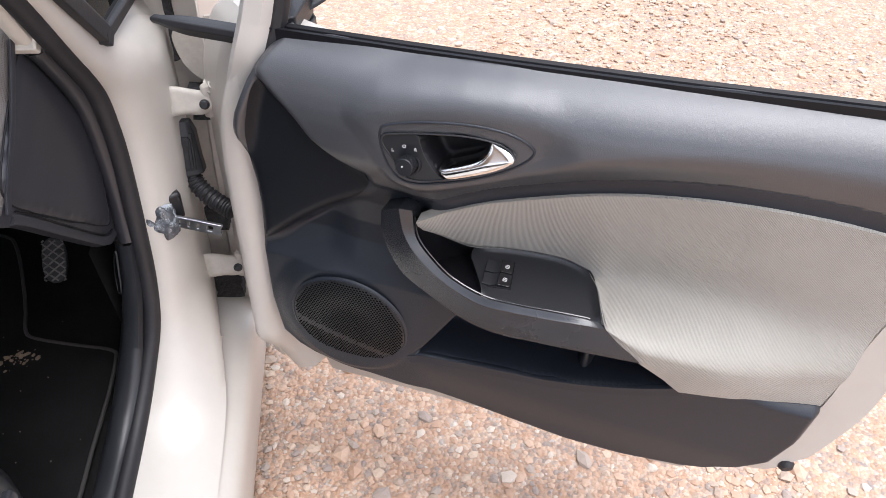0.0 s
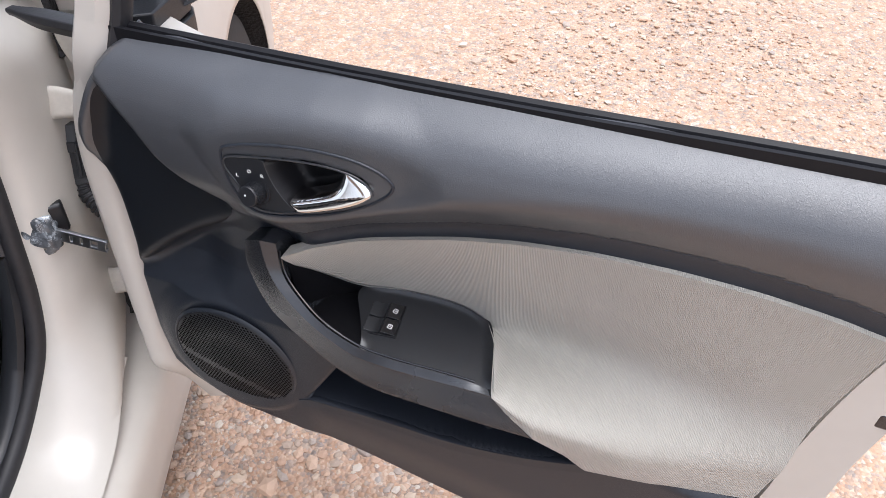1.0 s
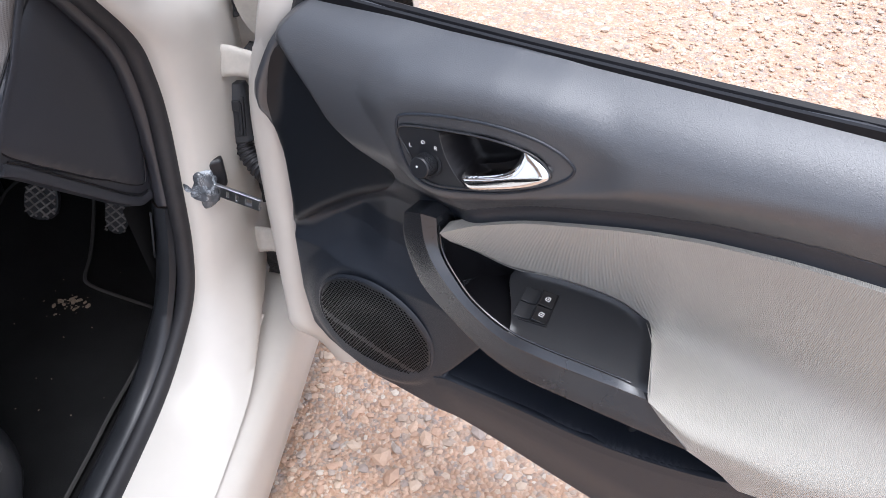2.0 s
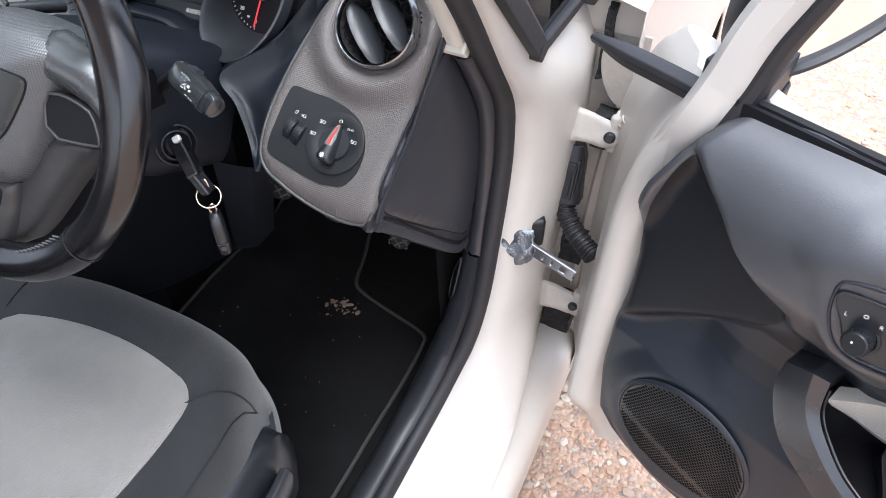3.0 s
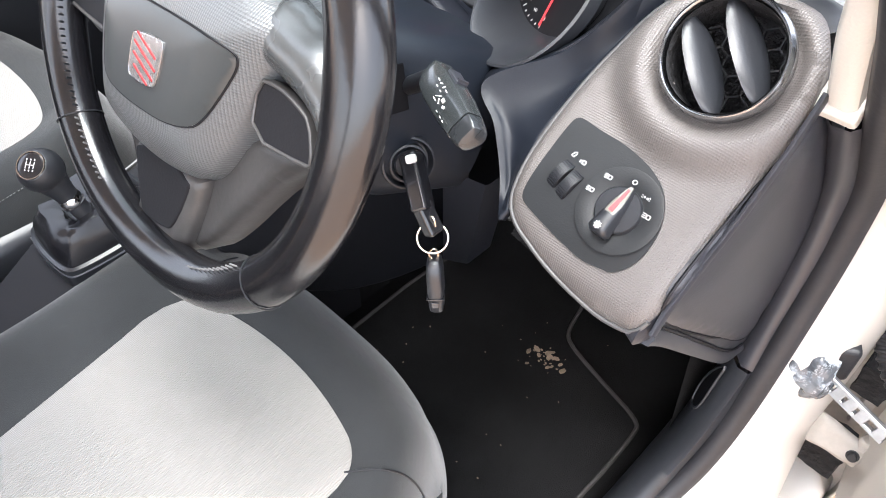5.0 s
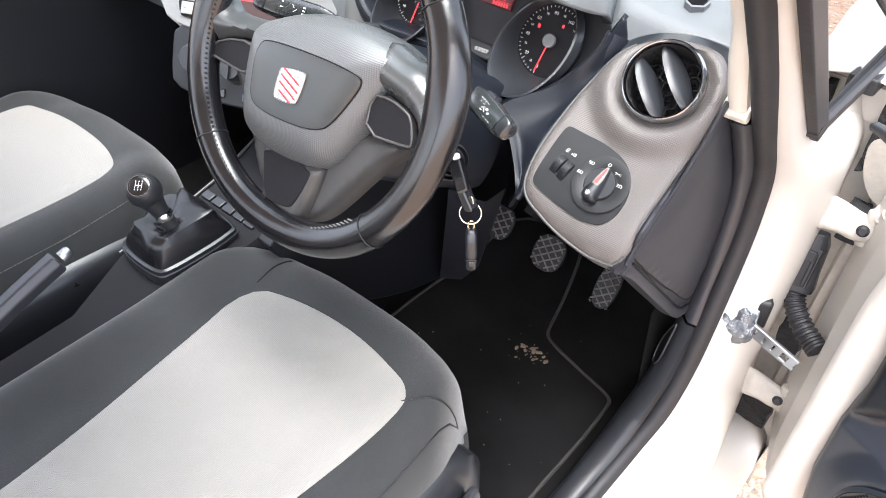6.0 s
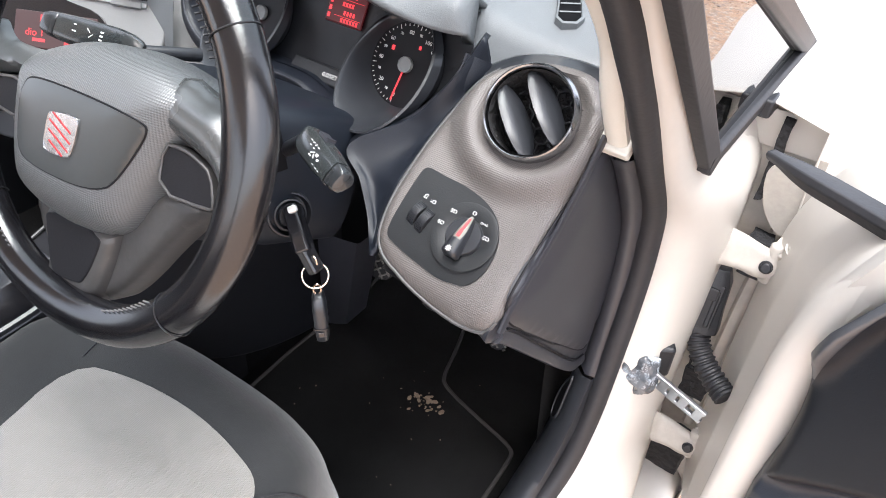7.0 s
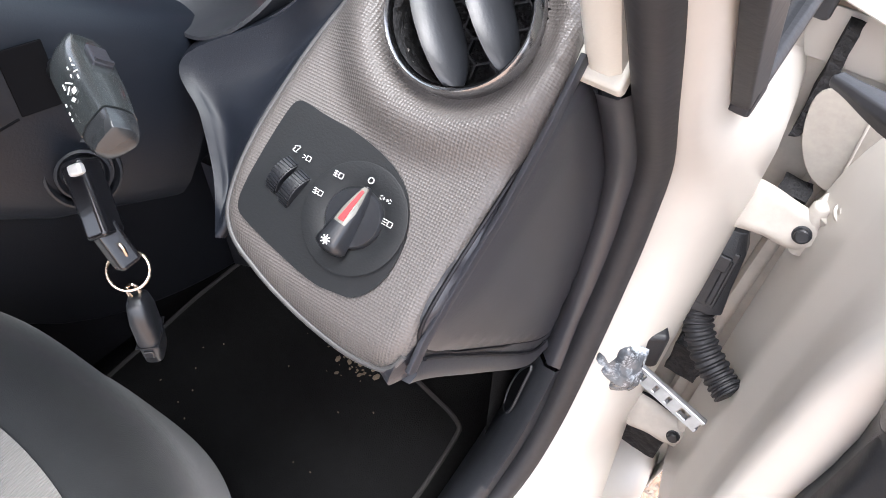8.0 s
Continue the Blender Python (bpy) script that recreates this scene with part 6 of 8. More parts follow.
    for i, p in enumerate(line):
        d = (line[min(len(line) - 1, i + 1)] - line[max(0, i - 1)]).normalized()
        o = Vector((-d.y, d.x, 0))
        if o.dot(p) < 0:
            o = -o
        rows.append([bm.verts.new(p + o * a + Vector((0, 0, b))) for a, b in ((-0.016, -0.042), (-0.010, -0.02), (-0.004, -0.004), (-0.0015, 0.001), (0.0015, 0.002), (0.006, 0.000), (0.014, -0.006), (0.020, -0.016))])
    for a, b in zip(rows, rows[1:]):
        for j in range(len(a) - 1):
            bm.faces.new((a[j], a[j + 1], b[j + 1], b[j]))
    part("surround", bm, KNEE, cluster, "smooth black instrument surround", smooth=60)
    bm = bmesh.new()
    sweep(bm, [p + Vector((0, 0, 0.0022)) for p in line], circle(0.0012, 6))
    part("surround_edge", bm, SIDECAP, cluster, "fine edge of the surround")


build_cluster()


def build_demister():
    """Slatted side vent that follows the pad from its front corner towards the windscreen."""
    a, b = Vector((-0.243, -0.088, 1.1395)), Vector((-0.316, 0.008, 1.1655))
    along = (b - a).normalized()
    across = along.cross(Vector((0, 0, 1))).normalized()
    nrm = across.cross(along)
    m = Matrix((across, along, nrm)).transposed().to_4x4()
    m.translation = (a + b) / 2
    half = (b - a).length / 2
    shape = chaikin([(-0.012, -half), (0.012, -half), (0.017, -half * 0.4), (0.0165, half * 0.1), (0.012, half * 0.6), (0.003, half), (-0.002, half), (0.0, half * 0.3), (-0.003, -half * 0.4)], 1)
    bow = [(-1, 0.0), (-0.4, 0.007), (0.1, 0.008), (0.6, 0.005), (1, 0.0)]
    bm = bmesh.new()
    rings = []
    for s, h in ((1.32, -0.012), (1.26, 0.0015), (1.08, 0.002), (1.0, -0.001)):
        rings.append([bm.verts.new(m @ Vector((lerp_table(p.y / half, bow) * (1 - s) + p.x * s, p.y * (1 + (s - 1) * 0.25), h))) for p in shape])
    k = len(shape)
    for p, q in zip(rings, rings[1:]):
        for i in range(k):
            bm.faces.new((p[i], p[(i + 1) % k], q[(i + 1) % k], q[i]))
    g = part("side_demister", bm, DASHTOP, dashboard, "slatted side window demister vent")
    # flat black back: the shade between the slats as colour
    bm = bmesh.new()
    prism(bm, [(p.x, p.y) for p in shape], 0.002, m @ pose(0, 0, 0.0004))
    part("slot_back", bm, HOLESHADE, g)
    for j in range(7):
        y = -half * 0.74 + half * 0.235 * j
        bm = bmesh.new()
        w = lerp_table(y / half, [(-1, 0.023), (-0.4, 0.020), (0.1, 0.0165), (0.6, 0.011), (1, 0.004)])
        box(bm, (w, 0.0015, 0.0015), m @ pose(lerp_table(y / half, bow), y, 0.0010, 20))
        part("slat", bm, DASHTOP, g)


build_demister()


def build_centre_stack():
    m = axes((-0.834, -0.268, 1.040), (0.34, -0.76, 0.56))
    stack = thing("car_radio", "light grey car radio with red display and white buttons", "car radio", m=m)
    bm = bmesh.new()
    prism(bm, [(p.x, p.y) for p in chaikin([(-0.112, -0.064), (0.118, -0.064), (0.130, -0.048), (0.138, 0.030), (0.130, 0.044), (0.060, 0.058), (-0.100, 0.062), (-0.120, 0.050), (-0.124, -0.045)], 2)], 0.06)
    body = part("radio_body", bm, CONSOLE, stack, "light grey radio fascia", bevel=0.003)
    bm = bmesh.new()
    prism(bm, [(p.x, p.y) for p in chaikin([(-0.112, 0.042), (-0.070, 0.040), (-0.004, 0.020), (0.060, 0.006), (0.062, -0.030), (0.046, -0.046), (-0.100, -0.050), (-0.117, -0.040), (-0.119, 0.030)], 2)], 0.004, pose(0, 0, 0.0022))
    bezel = part("display_bezel", bm, GLOSS, stack, "glossy black surround", bevel=0.001)
    for j in range(4):
        bm = bmesh.new()
        box(bm, (0.0235, 0.0182, 0.004), pose(-0.0985, 0.0262 - 0.0198 * j, 0.0028))
        part("preset_button", bm, PRESET, stack, "pale grey preset button", bevel=0.001)
        bm = bmesh.new()
        box(bm, (0.004, 0.0008, 0.0003), pose(-0.104, 0.0262 - 0.0198 * j, 0.0048))
        part("button_mark", bm, BLACK, stack)
    bm = bmesh.new()
    prism(bm, [(p.x, p.y) for p in chaikin([(-0.165, -0.080), (0.165, -0.080), (0.200, 0.0), (0.205, 0.090), (0.190, 0.160), (-0.150, 0.160), (-0.170, 0.10)], 2)], 0.03, pose(0, 0, -0.0125))
    part("centre_fascia", bm, CONSOLE, stack, "light grey fascia round the radio", bevel=0.004)
    bm = bmesh.new()
    box(bm, (0.108, 0.044, 0.003), pose(-0.006, -0.0215, 0.0022))
    disp = part("radio_display", bm, REDDIM, stack, "black radio display with red characters", bevel=0.001)
    lettering("display_text", "dio 1", 0.0125, pose(-0.032, -0.0255, 0.0041), REDGLOW, disp)
    for sx, sy, px, py in ((0.040, 0.0085, -0.006, -0.0070), (0.017, 0.004, -0.026, -0.034), (0.008, 0.005, 0.012, -0.034)):
        bm = bmesh.new()
        box(bm, (sx, sy, 0.0004), pose(px, py, 0.0040))
        part("display_bar", bm, REDGLOW, disp)
    for y, h2, col2, nm in ((0.0335, 0.0035, GLOSS, "disc_slot"), (0.0260, 0.0060, PRESET, "slot_bar"), (0.0425, 0.0022, SATIN, "upper_joint")):
        bm = bmesh.new()
        box(bm, (0.150, h2, 0.004), pose(0.034, y, 0.001, 0, 0, -2))
        part(nm, bm, col2, stack, bevel=0.0008)
    bm = bmesh.new()
    box(bm, (0.040, 0.0085, 0.006), pose(0.083, 0.0235, 0.002, 0, 0, -2))
    part("eject_button", bm, CONSOLE, stack, "rounded grey eject button", bevel=0.002, segs=3)
    # heater panel below
    hm = axes((-0.820, -0.325, 0.945), (0.30, -0.86, 0.42))
    heater = thing("heater_panel", "black heater control panel with round knobs", "heater controls", m=hm)
    bm = bmesh.new()
    prism(bm, [(p.x, p.y) for p in chaikin([(-0.11, -0.055), (0.11, -0.055), (0.118, 0.0), (0.115, 0.062), (-0.115, 0.062), (-0.118, 0.0)], 2)], 0.07)
    part("heater_body", bm, BLACK, heater, bevel=0.004)
    for x in (-0.07, 0.0, 0.07):
        bm = bmesh.new()
        lathe(bm, [(0.026, 0.0), (0.025, 0.004), (0.021, 0.006), (0.019, 0.020), (0.017, 0.022), (0.0, 0.022)], 32, pose(x, 0.005, 0))
        box(bm, (0.006, 0.034, 0.006), pose(x, 0.005, 0.024))
        part("heater_knob", bm, SATIN, heater, "round black heater knob")
    for x in (-0.03, 0.03):
        bm = bmesh.new()
        box(bm, (0.03, 0.014, 0.006), pose(x, -0.038, 0.001))
        part("heater_button", bm, GLOSS, heater, bevel=0.002)
    build_vent(dashboard, (-0.7625, -0.190, 1.110), Vector((0.34, -0.76, 0.56)).normalized(), 0.040, [(-0.012, 0.034), (0.016, 0.034)], 0, label="round centre air vent with chrome ring")


build_centre_stack()


# ---------------------------------------------------------------- steering wheel and column
def build_steering_wheel():
    m = axes((-0.484, -0.480, 1.100), (0, -0.914, 0.407))
    wheel = thing("steering_wheel", "worn black leather three-spoke steering wheel", "steering wheel", m=m)
    R, tube = 0.1735, 0.0185
    bm = bmesh.new()
    path = []
    for i in range(120):
        a = 2 * math.pi * i / 120
        r = R * (1 - 0.035 * max(0, -math.sin(a)) ** 8)
        path.append(Vector((r * math.cos(a) + 0.004, r * math.sin(a) + 0.015, -0.012)))
    rings = []
    for i, p in enumerate(path):
        a = 2 * math.pi * i / 120
        thick = 1 + 0.20 * math.exp(-((math.sin(a) - 0.25) / 0.25) ** 2)
        rad = Vector((math.cos(a), math.sin(a), 0))
        rings.append([bm.verts.new(p + rad * (q[0] * thick) + Vector((0, 0, q[1]))) for q in circle(tube, 18, 0.0175)])
    for i in range(120):
        r, s = rings[i], rings[(i + 1) % 120]
        for j in range(18):
            bm.faces.new((r[j], r[(j + 1) % 18], s[(j + 1) % 18], s[j]))
    rim = part("rim", bm, WHEELSKIN, wheel, "shiny worn black leather rim")
    # seams across the rim
    for a in (-42, -138, 38, 142):
        bm = bmesh.new()
        rad = Vector((math.cos(radians(a)), math.sin(radians(a)), 0))
        pts = [rad * (R + q[0] * 1.04) + Vector((0.004, 0.015, q[1] * 1.03 - 0.012)) for q in circle(tube, 20, 0.0175)]
        sweep(bm, pts, circle(0.0006, 6), up=Vector((0, 0, 1)).cross(rad), closed=True)
        part("seam", bm, BLACK, rim)
    # stitches along the inner edge of the lower and side sections
    bm = bmesh.new()
    for a in list(range(-66, -44, 2)) + list(range(-136, -114, 2)):
        rad = Vector((math.cos(radians(a)), math.sin(radians(a)), 0))
        box(bm, (0.0095, 0.0011, 0.0011), Matrix.Translation(rad * (R - tube * 0.86) + Vector((0.004, 0.015, -0.0025))) @ pose(0, 0, 0, 0, 0, a + 12) @ pose(0, 0, 0, 0, 55, 0))
    st = part("stitching", bm, THREAD, rim, "pale grey stitches")
    st["kind"] = "stuff"
    bm = bmesh.new()
    for a in list(range(96, 150, 2)) + list(range(158, 222, 2)) + list(range(34, 84, 2)):
        rad = Vector((math.cos(radians(a)), math.sin(radians(a)), 0))
        box(bm, (0.0085, 0.0013, 0.0012), Matrix.Translation(rad * (R - tube * 0.90) + Vector((0.004, 0.015, -0.0035))) @ pose(0, 0, 0, 0, 0, a + 12) @ pose(0, 0, 0, 0, 60, 0))
    st = part("dark_stitching", bm, BLACK, rim, "black stitches")
    st["kind"] = "stuff"
    # airbag cover
    bm = bmesh.new()
    pad = chaikin([(-0.098, 0.030), (-0.092, 0.043), (-0.058, 0.061), (-0.010, 0.076), (0.038, 0.081), (0.087, 0.077), (0.115, 0.067), (0.116, 0.056), (0.101, 0.027), (0.085, -0.013), (0.064, -0.058), (0.047, -0.074), (0.019, -0.083), (-0.026, -0.086), (-0.069, -0.079), (-0.087, -0.062), (-0.096, -0.024)], 2)

    def dome(x, y):
        d = depth_in((x, y), pad)
        k = max(0.0, min(1.0, d / 0.048))
        return Vector((x, y, -0.030 + 0.036 * math.sqrt(k * (2 - k)) + 0.004 * smooth01(d / 0.065)))

    patch(bm, pad, 0.005, dome, lambda x, y: Vector((x * 0.97, y * 0.97, -0.06)))
    cover = part("airbag_cover", bm, AIRBAG, wheel, "grey-black airbag cover", smooth=60)
    bm = bmesh.new()
    inner = chaikin([(-0.058, 0.027), (-0.048, 0.033), (-0.002, 0.038), (0.053, 0.040), (0.078, 0.038), (0.084, 0.033), (0.075, 0.012), (0.059, -0.018), (0.048, -0.028), (0.022, -0.033), (-0.026, -0.036), (-0.050, -0.031), (-0.056, -0.015)], 2)
    patch(bm, inner, 0.004, lambda x, y: dome(x, y) + Vector((0, 0, 0.0012)), lambda x, y: dome(x, y) - Vector((0, 0, 0.004)))
    part("cover_inset", bm, AIRSMOOTH, cover, "smooth inset of the airbag cover", smooth=60)
    bm = bmesh.new()
    sweep(bm, [dome(0.013 + (p.x - 0.013) * 1.012, p.y * 1.012) + Vector((0, 0, 0.0002)) for p in inner], circle(0.0009, 6), closed=True)
    part("inset_groove", bm, CUPBLACK, cover)
    badge = chaikin([(-0.012, 0.0165), (0.019, 0.0215), (0.0235, 0.018), (0.019, -0.010), (0.0135, -0.0145), (-0.012, -0.017), (-0.0165, -0.0125), (-0.0145, 0.012)], 2)
    top = dome(0.003, 0.002).z + 0.0012
    bm = bmesh.new()
    prism(bm, [(p.x, p.y) for p in badge], 0.003, pose(0, 0, top + 0.0016))
    bd = part("badge", bm, BADGE, cover, "chrome and red badge", bevel=0.0008)
    bm = bmesh.new()
    sweep(bm, [Vector((p.x, p.y, top + 0.0014)) for p in badge], circle(0.00035, 6), closed=True)
    part("badge_rim", bm, DULLCHROME, bd, "chrome rim of the badge")
    for dx, dy, long in ((0.004, 0.0115, 0.026), (0.003, 0.0040, 0.030), (0.002, -0.0035, 0.028), (0.0, -0.0105, 0.020)):
        bm = bmesh.new()
        box(bm, (long, 0.0014, 0.0006), pose(dx, dy, top + 0.0018, 0, 0, -22))
        part("badge_stripe", bm, REDMARK, bd)
    # side spokes: leather shoulder that runs from the cover into the rim, thumb panel in bronze-grey edging below
    for s, top, edge in ((1, [(0.080, 0.080), (0.118, 0.070), (0.137, 0.069), (0.155, 0.060), (0.172, 0.050), (0.178, 0.010), (0.170, -0.030), (0.158, -0.030), (0.152, -0.005), (0.143, 0.017), (0.112, 0.026), (0.080, 0.030)],
                          [(0.090, 0.024), (0.110, 0.027), (0.128, 0.024), (0.142, 0.019), (0.151, -0.004), (0.147, -0.008), (0.092, -0.014)]),
                         (-1, [(-0.070, 0.050), (-0.088, 0.045), (-0.128, 0.041), (-0.142, 0.044), (-0.156, 0.060), (-0.176, 0.040), (-0.180, 0.000), (-0.172, -0.040), (-0.163, -0.030), (-0.162, -0.012), (-0.139, 0.009), (-0.092, 0.021), (-0.070, 0.020)],
                          [(-0.163, -0.012), (-0.140, 0.009), (-0.092, 0.020), (-0.080, 0.004), (-0.086, -0.016), (-0.139, -0.014)])):
        bm = bmesh.new()
        shp = chaikin(top, 2)

        def swell(x, y):
            d = depth_in((x, y), shp)
            return Vector((x, y, -0.024 + 0.020 * (1 - (1 - min(1.0, max(0.0, d / 0.022))) ** 2)))

        patch(bm, [(p.x, p.y) for p in shp], 0.0045, swell, lambda x, y: Vector((x, y, -0.034)))
        sp = part("side_spoke", bm, SPOKESKIN, wheel, "black leather side spoke", smooth=60)
        bm = bmesh.new()
        tri = chaikin(edge, 1)
        prism(bm, [(p.x, p.y) for p in tri], 0.014, pose(0, 0, -0.0125))
        part("thumb_panel", bm, CONSOLEDARK, sp, "black thumb panel", bevel=0.0015)
        bm = bmesh.new()
        sweep(bm, [Vector((p.x, p.y, -0.0120)) for p in tri], [(-0.0013, -0.006), (-0.0013, 0.0002), (-0.0005, 0.0009), (0.0005, 0.0009), (0.0013, 0.0002), (0.0013, -0.006)], closed=True)
        part("spoke_bead", bm, SPOKE, sp, "bronze-grey edging of the thumb panel")
    # dark wings under the cover, from the side spokes to the lower spoke
    for s in (-1, 1):
        bm = bmesh.new()
        wing = chaikin([(s * 0.030, -0.060), (s * 0.078, -0.016), (s * 0.142, -0.010), (s * 0.132, -0.022), (s * 0.104, -0.048), (s * 0.054, -0.126), (s * 0.026, -0.148), (s * 0.020, -0.10)], 2)
        patch(bm, [(p.x, p.y) for p in wing], 0.006, lambda x, y: Vector((x, y, -0.034 + 0.008 * smooth01(depth_in((x, y), wing) / 0.006))), lambda x, y: Vector((x, y, -0.055)))
        part("spoke_wing", bm, SPOKE, wheel, "scuffed dark grey wing of the lower spoke", smooth=60)
    # lower spoke: bronze-grey frame round a black inset
    bm = bmesh.new()
    low = chaikin([(-0.050, -0.070), (0.046, -0.066), (0.044, -0.092), (0.036, -0.128), (0.029, -0.144), (0.016, -0.153), (-0.026, -0.155), (-0.033, -0.149), (-0.040, -0.110)], 1)
    patch(bm, [(p.x, p.y) for p in low], 0.006, lambda x, y: Vector((x, y, -0.024 + 0.010 * smooth01(depth_in((x, y), low) / 0.008))), lambda x, y: Vector((x, y, -0.050)))
    ls = part("lower_spoke", bm, SPOKE, wheel, "worn bronze-grey lower spoke", smooth=60)
    bm = bmesh.new()
    mid = chaikin([(-0.042, -0.078), (0.036, -0.074), (0.031, -0.100), (0.021, -0.124), (0.014, -0.130), (-0.016, -0.135), (-0.024, -0.130), (-0.034, -0.105)], 1)
    prism(bm, [(p.x, p.y) for p in mid], 0.010, pose(0, 0, -0.0125))
    part("spoke_inset", bm, CONSOLEDARK, ls, "black inset of the lower spoke", bevel=0.002)
    # hub and column
    bm = bmesh.new()
    lathe(bm, [(0.05, -0.03), (0.055, -0.06), (0.045, -0.09), (0.0, -0.09)], 28)
    part("hub", bm, BLACK, wheel)


build_steering_wheel()


def build_column():
    m = axes((-0.484, -0.480, 1.100), (0, -0.914, 0.407))
    col = thing("steering_column", "black plastic steering column shroud", "steering column", m=m)
    bm = bmesh.new()
    rings = []
    for z, w, h, dy in ((-0.055, 0.062, 0.055, -0.008), (-0.09, 0.075, 0.068, -0.012), (-0.16, 0.085, 0.072, -0.014), (-0.26, 0.085, 0.072, -0.02)):
        rings.append([bm.verts.new((w * p.x + (0.016 if p.x > 0 else 0) * smooth01((-z - 0.12) / 0.05), h * p.y + dy, z)) for p in chaikin([(-1, -0.8), (-0.7, -1.1), (0.7, -1.1), (1, -0.8), (1, 0.7), (0.7, 1), (-0.7, 1), (-1, 0.7)], 2)])
    k = len(rings[0])
    for a, b in zip(rings, rings[1:]):
        for i in range(k):
            bm.faces.new((a[i], a[(i + 1) % k], b[(i + 1) % k], b[i]))
    bm.faces.new(rings[0])
    part("shroud", bm, SHROUD, col, "black plastic shroud", smooth=50)
    inv = m.inverted()
    # black plate painted as the shaded slot of the stalk, and the joint between the halves
    bm = bmesh.new()
    box(bm, (0.0014, 0.038, 0.024), inv @ axes((-0.394, -0.352, 1.056), (0.94, -0.28, 0.18)) @ pose(0, 0, 0, 0, 90, 0))
    part("stalk_slot", bm, HOLESHADE, col, "thin black plate for the shaded slot behind the stalk", bevel=0.003)
    bm = bmesh.new()
    sweep(bm, [inv @ Vector(p) for p in ((-0.3935, -0.405, 1.036), (-0.3925, -0.385, 1.038), (-0.3905, -0.368, 1.040))], circle(0.0008, 6))
    part("shroud_joint", bm, HOLESHADE, col)


build_column()


def build_stalk(name, root, tip, label, symbols, wide=0.019):
    """Column stalk: thin arm that widens to a paddle with printed symbols."""
    root, tip = Vector(root), Vector(tip)
    d = (tip - root).normalized()
    face = Vector((0.25, -0.75, 0.62))
    face = (face - d * face.dot(d)).normalized()
    face = (face * 0.906 + face.cross(d) * 0.423).normalized()
    side = face.cross(d)
    st = thing(name, label, "column stalk", m=Matrix((d, side, face)).transposed().to_4x4())
    st.matrix_world.translation = root
    st.location = root
    L = (tip - root).length
    section = chaikin([(-1.0, -0.35), (-0.96, 0.30), (0.20, 1.0), (0.42, 0.98), (1.0, 0.15), (0.96, -0.60), (0.5, -1.0), (-0.6, -1.0)], 1)

    def body(stations):
        bm = bmesh.new()
        rings = [[bm.verts.new((x * L, wide * w * p.x, 0.0122 * h * p.y)) for p in section] for x, w, h in stations]
        k = len(section)
        for a, b in zip(rings, rings[1:]):
            for i in range(k):
                bm.faces.new((a[i], a[(i + 1) % k], b[(i + 1) % k], b[i]))
        bm.faces.new(rings[0])
        bm.faces.new(rings[-1])
        return bm

    part("stalk_body", body([(-0.02, 0.45, 0.5), (0.02, 0.70, 0.75), (0.10, 0.90, 0.92), (0.22, 1.0, 1.0), (0.60, 0.95, 0.98), (0.825, 0.84, 0.92)]), STALKGREY, st, "semi-gloss black stalk", smooth=32)
    turn = Matrix((d, side, face)).transposed().inverted()
    bm = bmesh.new()
    sweep(bm, [Vector((L * 0.20, 0, -0.002)), Vector((L * 0.02, 0, -0.004)), turn @ Vector((-0.044 if root.x > -0.48 else 0.01, 0.010 if root.x > -0.48 else 0.06, -0.040 if root.x > -0.48 else -0.02))], circle(0.007, 10), up=(0, 0, 1))
    part("stalk_neck", bm, BLACK, st)
    part("stalk_tip", body([(0.835, 0.78, 0.86), (0.845, 0.82, 0.90), (0.95, 0.74, 0.82), (0.985, 0.64, 0.68), (1.0, 0.46, 0.46)]), TIPGLOSS, st, "glossy twist tip", smooth=32)
    slope = math.degrees(math.atan2(0.0122 * 0.60, wide * 1.0))
    facet = Matrix.Translation((0, wide * 0.70, 0.0122 * 0.565)) @ pose(0, 0, 0, math.degrees(math.atan2(-0.83 * 0.0135, 0.58 * wide)), 0, 0)
    bm = bmesh.new()
    box(bm, (0.015, 0.010, 0.004), facet @ pose(L * 0.34, 0, 0.0))
    button = part("stalk_button", bm, SIDECAP, st, "small grey push button", bevel=0.001)
    bm = bmesh.new()
    box(bm, (0.002, 0.009, 0.002), facet @ pose(L * 0.42, 0, 0.0024))
    part("button_ridge", bm, SIDECAP, button)
    print_face = Matrix.Translation((0, wide * -0.38, 0.0122 * 0.65)) @ pose(0, 0, 0, slope, 0, 0)
    for x, y, sx, sy, r in symbols:
        bm = bmesh.new()
        box(bm, (sx * 0.7, sy * 0.6, 0.0003), print_face @ pose(x * L, y * 0.72 * wide / 0.019, 0.0003, 0, 0, r))
        part("printed_mark", bm, MARK, st)
    return st


WIPE = [(0.30, 0.010, 0.004, 0.0011, 0), (0.36, 0.010, 0.004, 0.0011, 30), (0.42, 0.010, 0.004, 0.0011, 60), (0.48, 0.010, 0.004, 0.0011, 0), (0.34, 0.004, 0.003, 0.0011, 0), (0.42, 0.004, 0.003, 0.0011, 0),
        (0.45, -0.001, 0.008, 0.0012, 35), (0.50, -0.004, 0.006, 0.0012, -40), (0.54, 0.001, 0.005, 0.004, 0), (0.60, -0.003, 0.004, 0.003, 20), (0.44, -0.007, 0.006, 0.0012, 0),
        (0.66, -0.012, 0.003, 0.001, 0), (0.72, -0.012, 0.003, 0.001, 0), (0.58, -0.012, 0.003, 0.001, 0)]
build_stalk("wiper_stalk", (-0.357, -0.345, 1.087), (-0.288, -0.378, 1.083), "black wiper stalk with white printed symbols", WIPE, 0.0150)
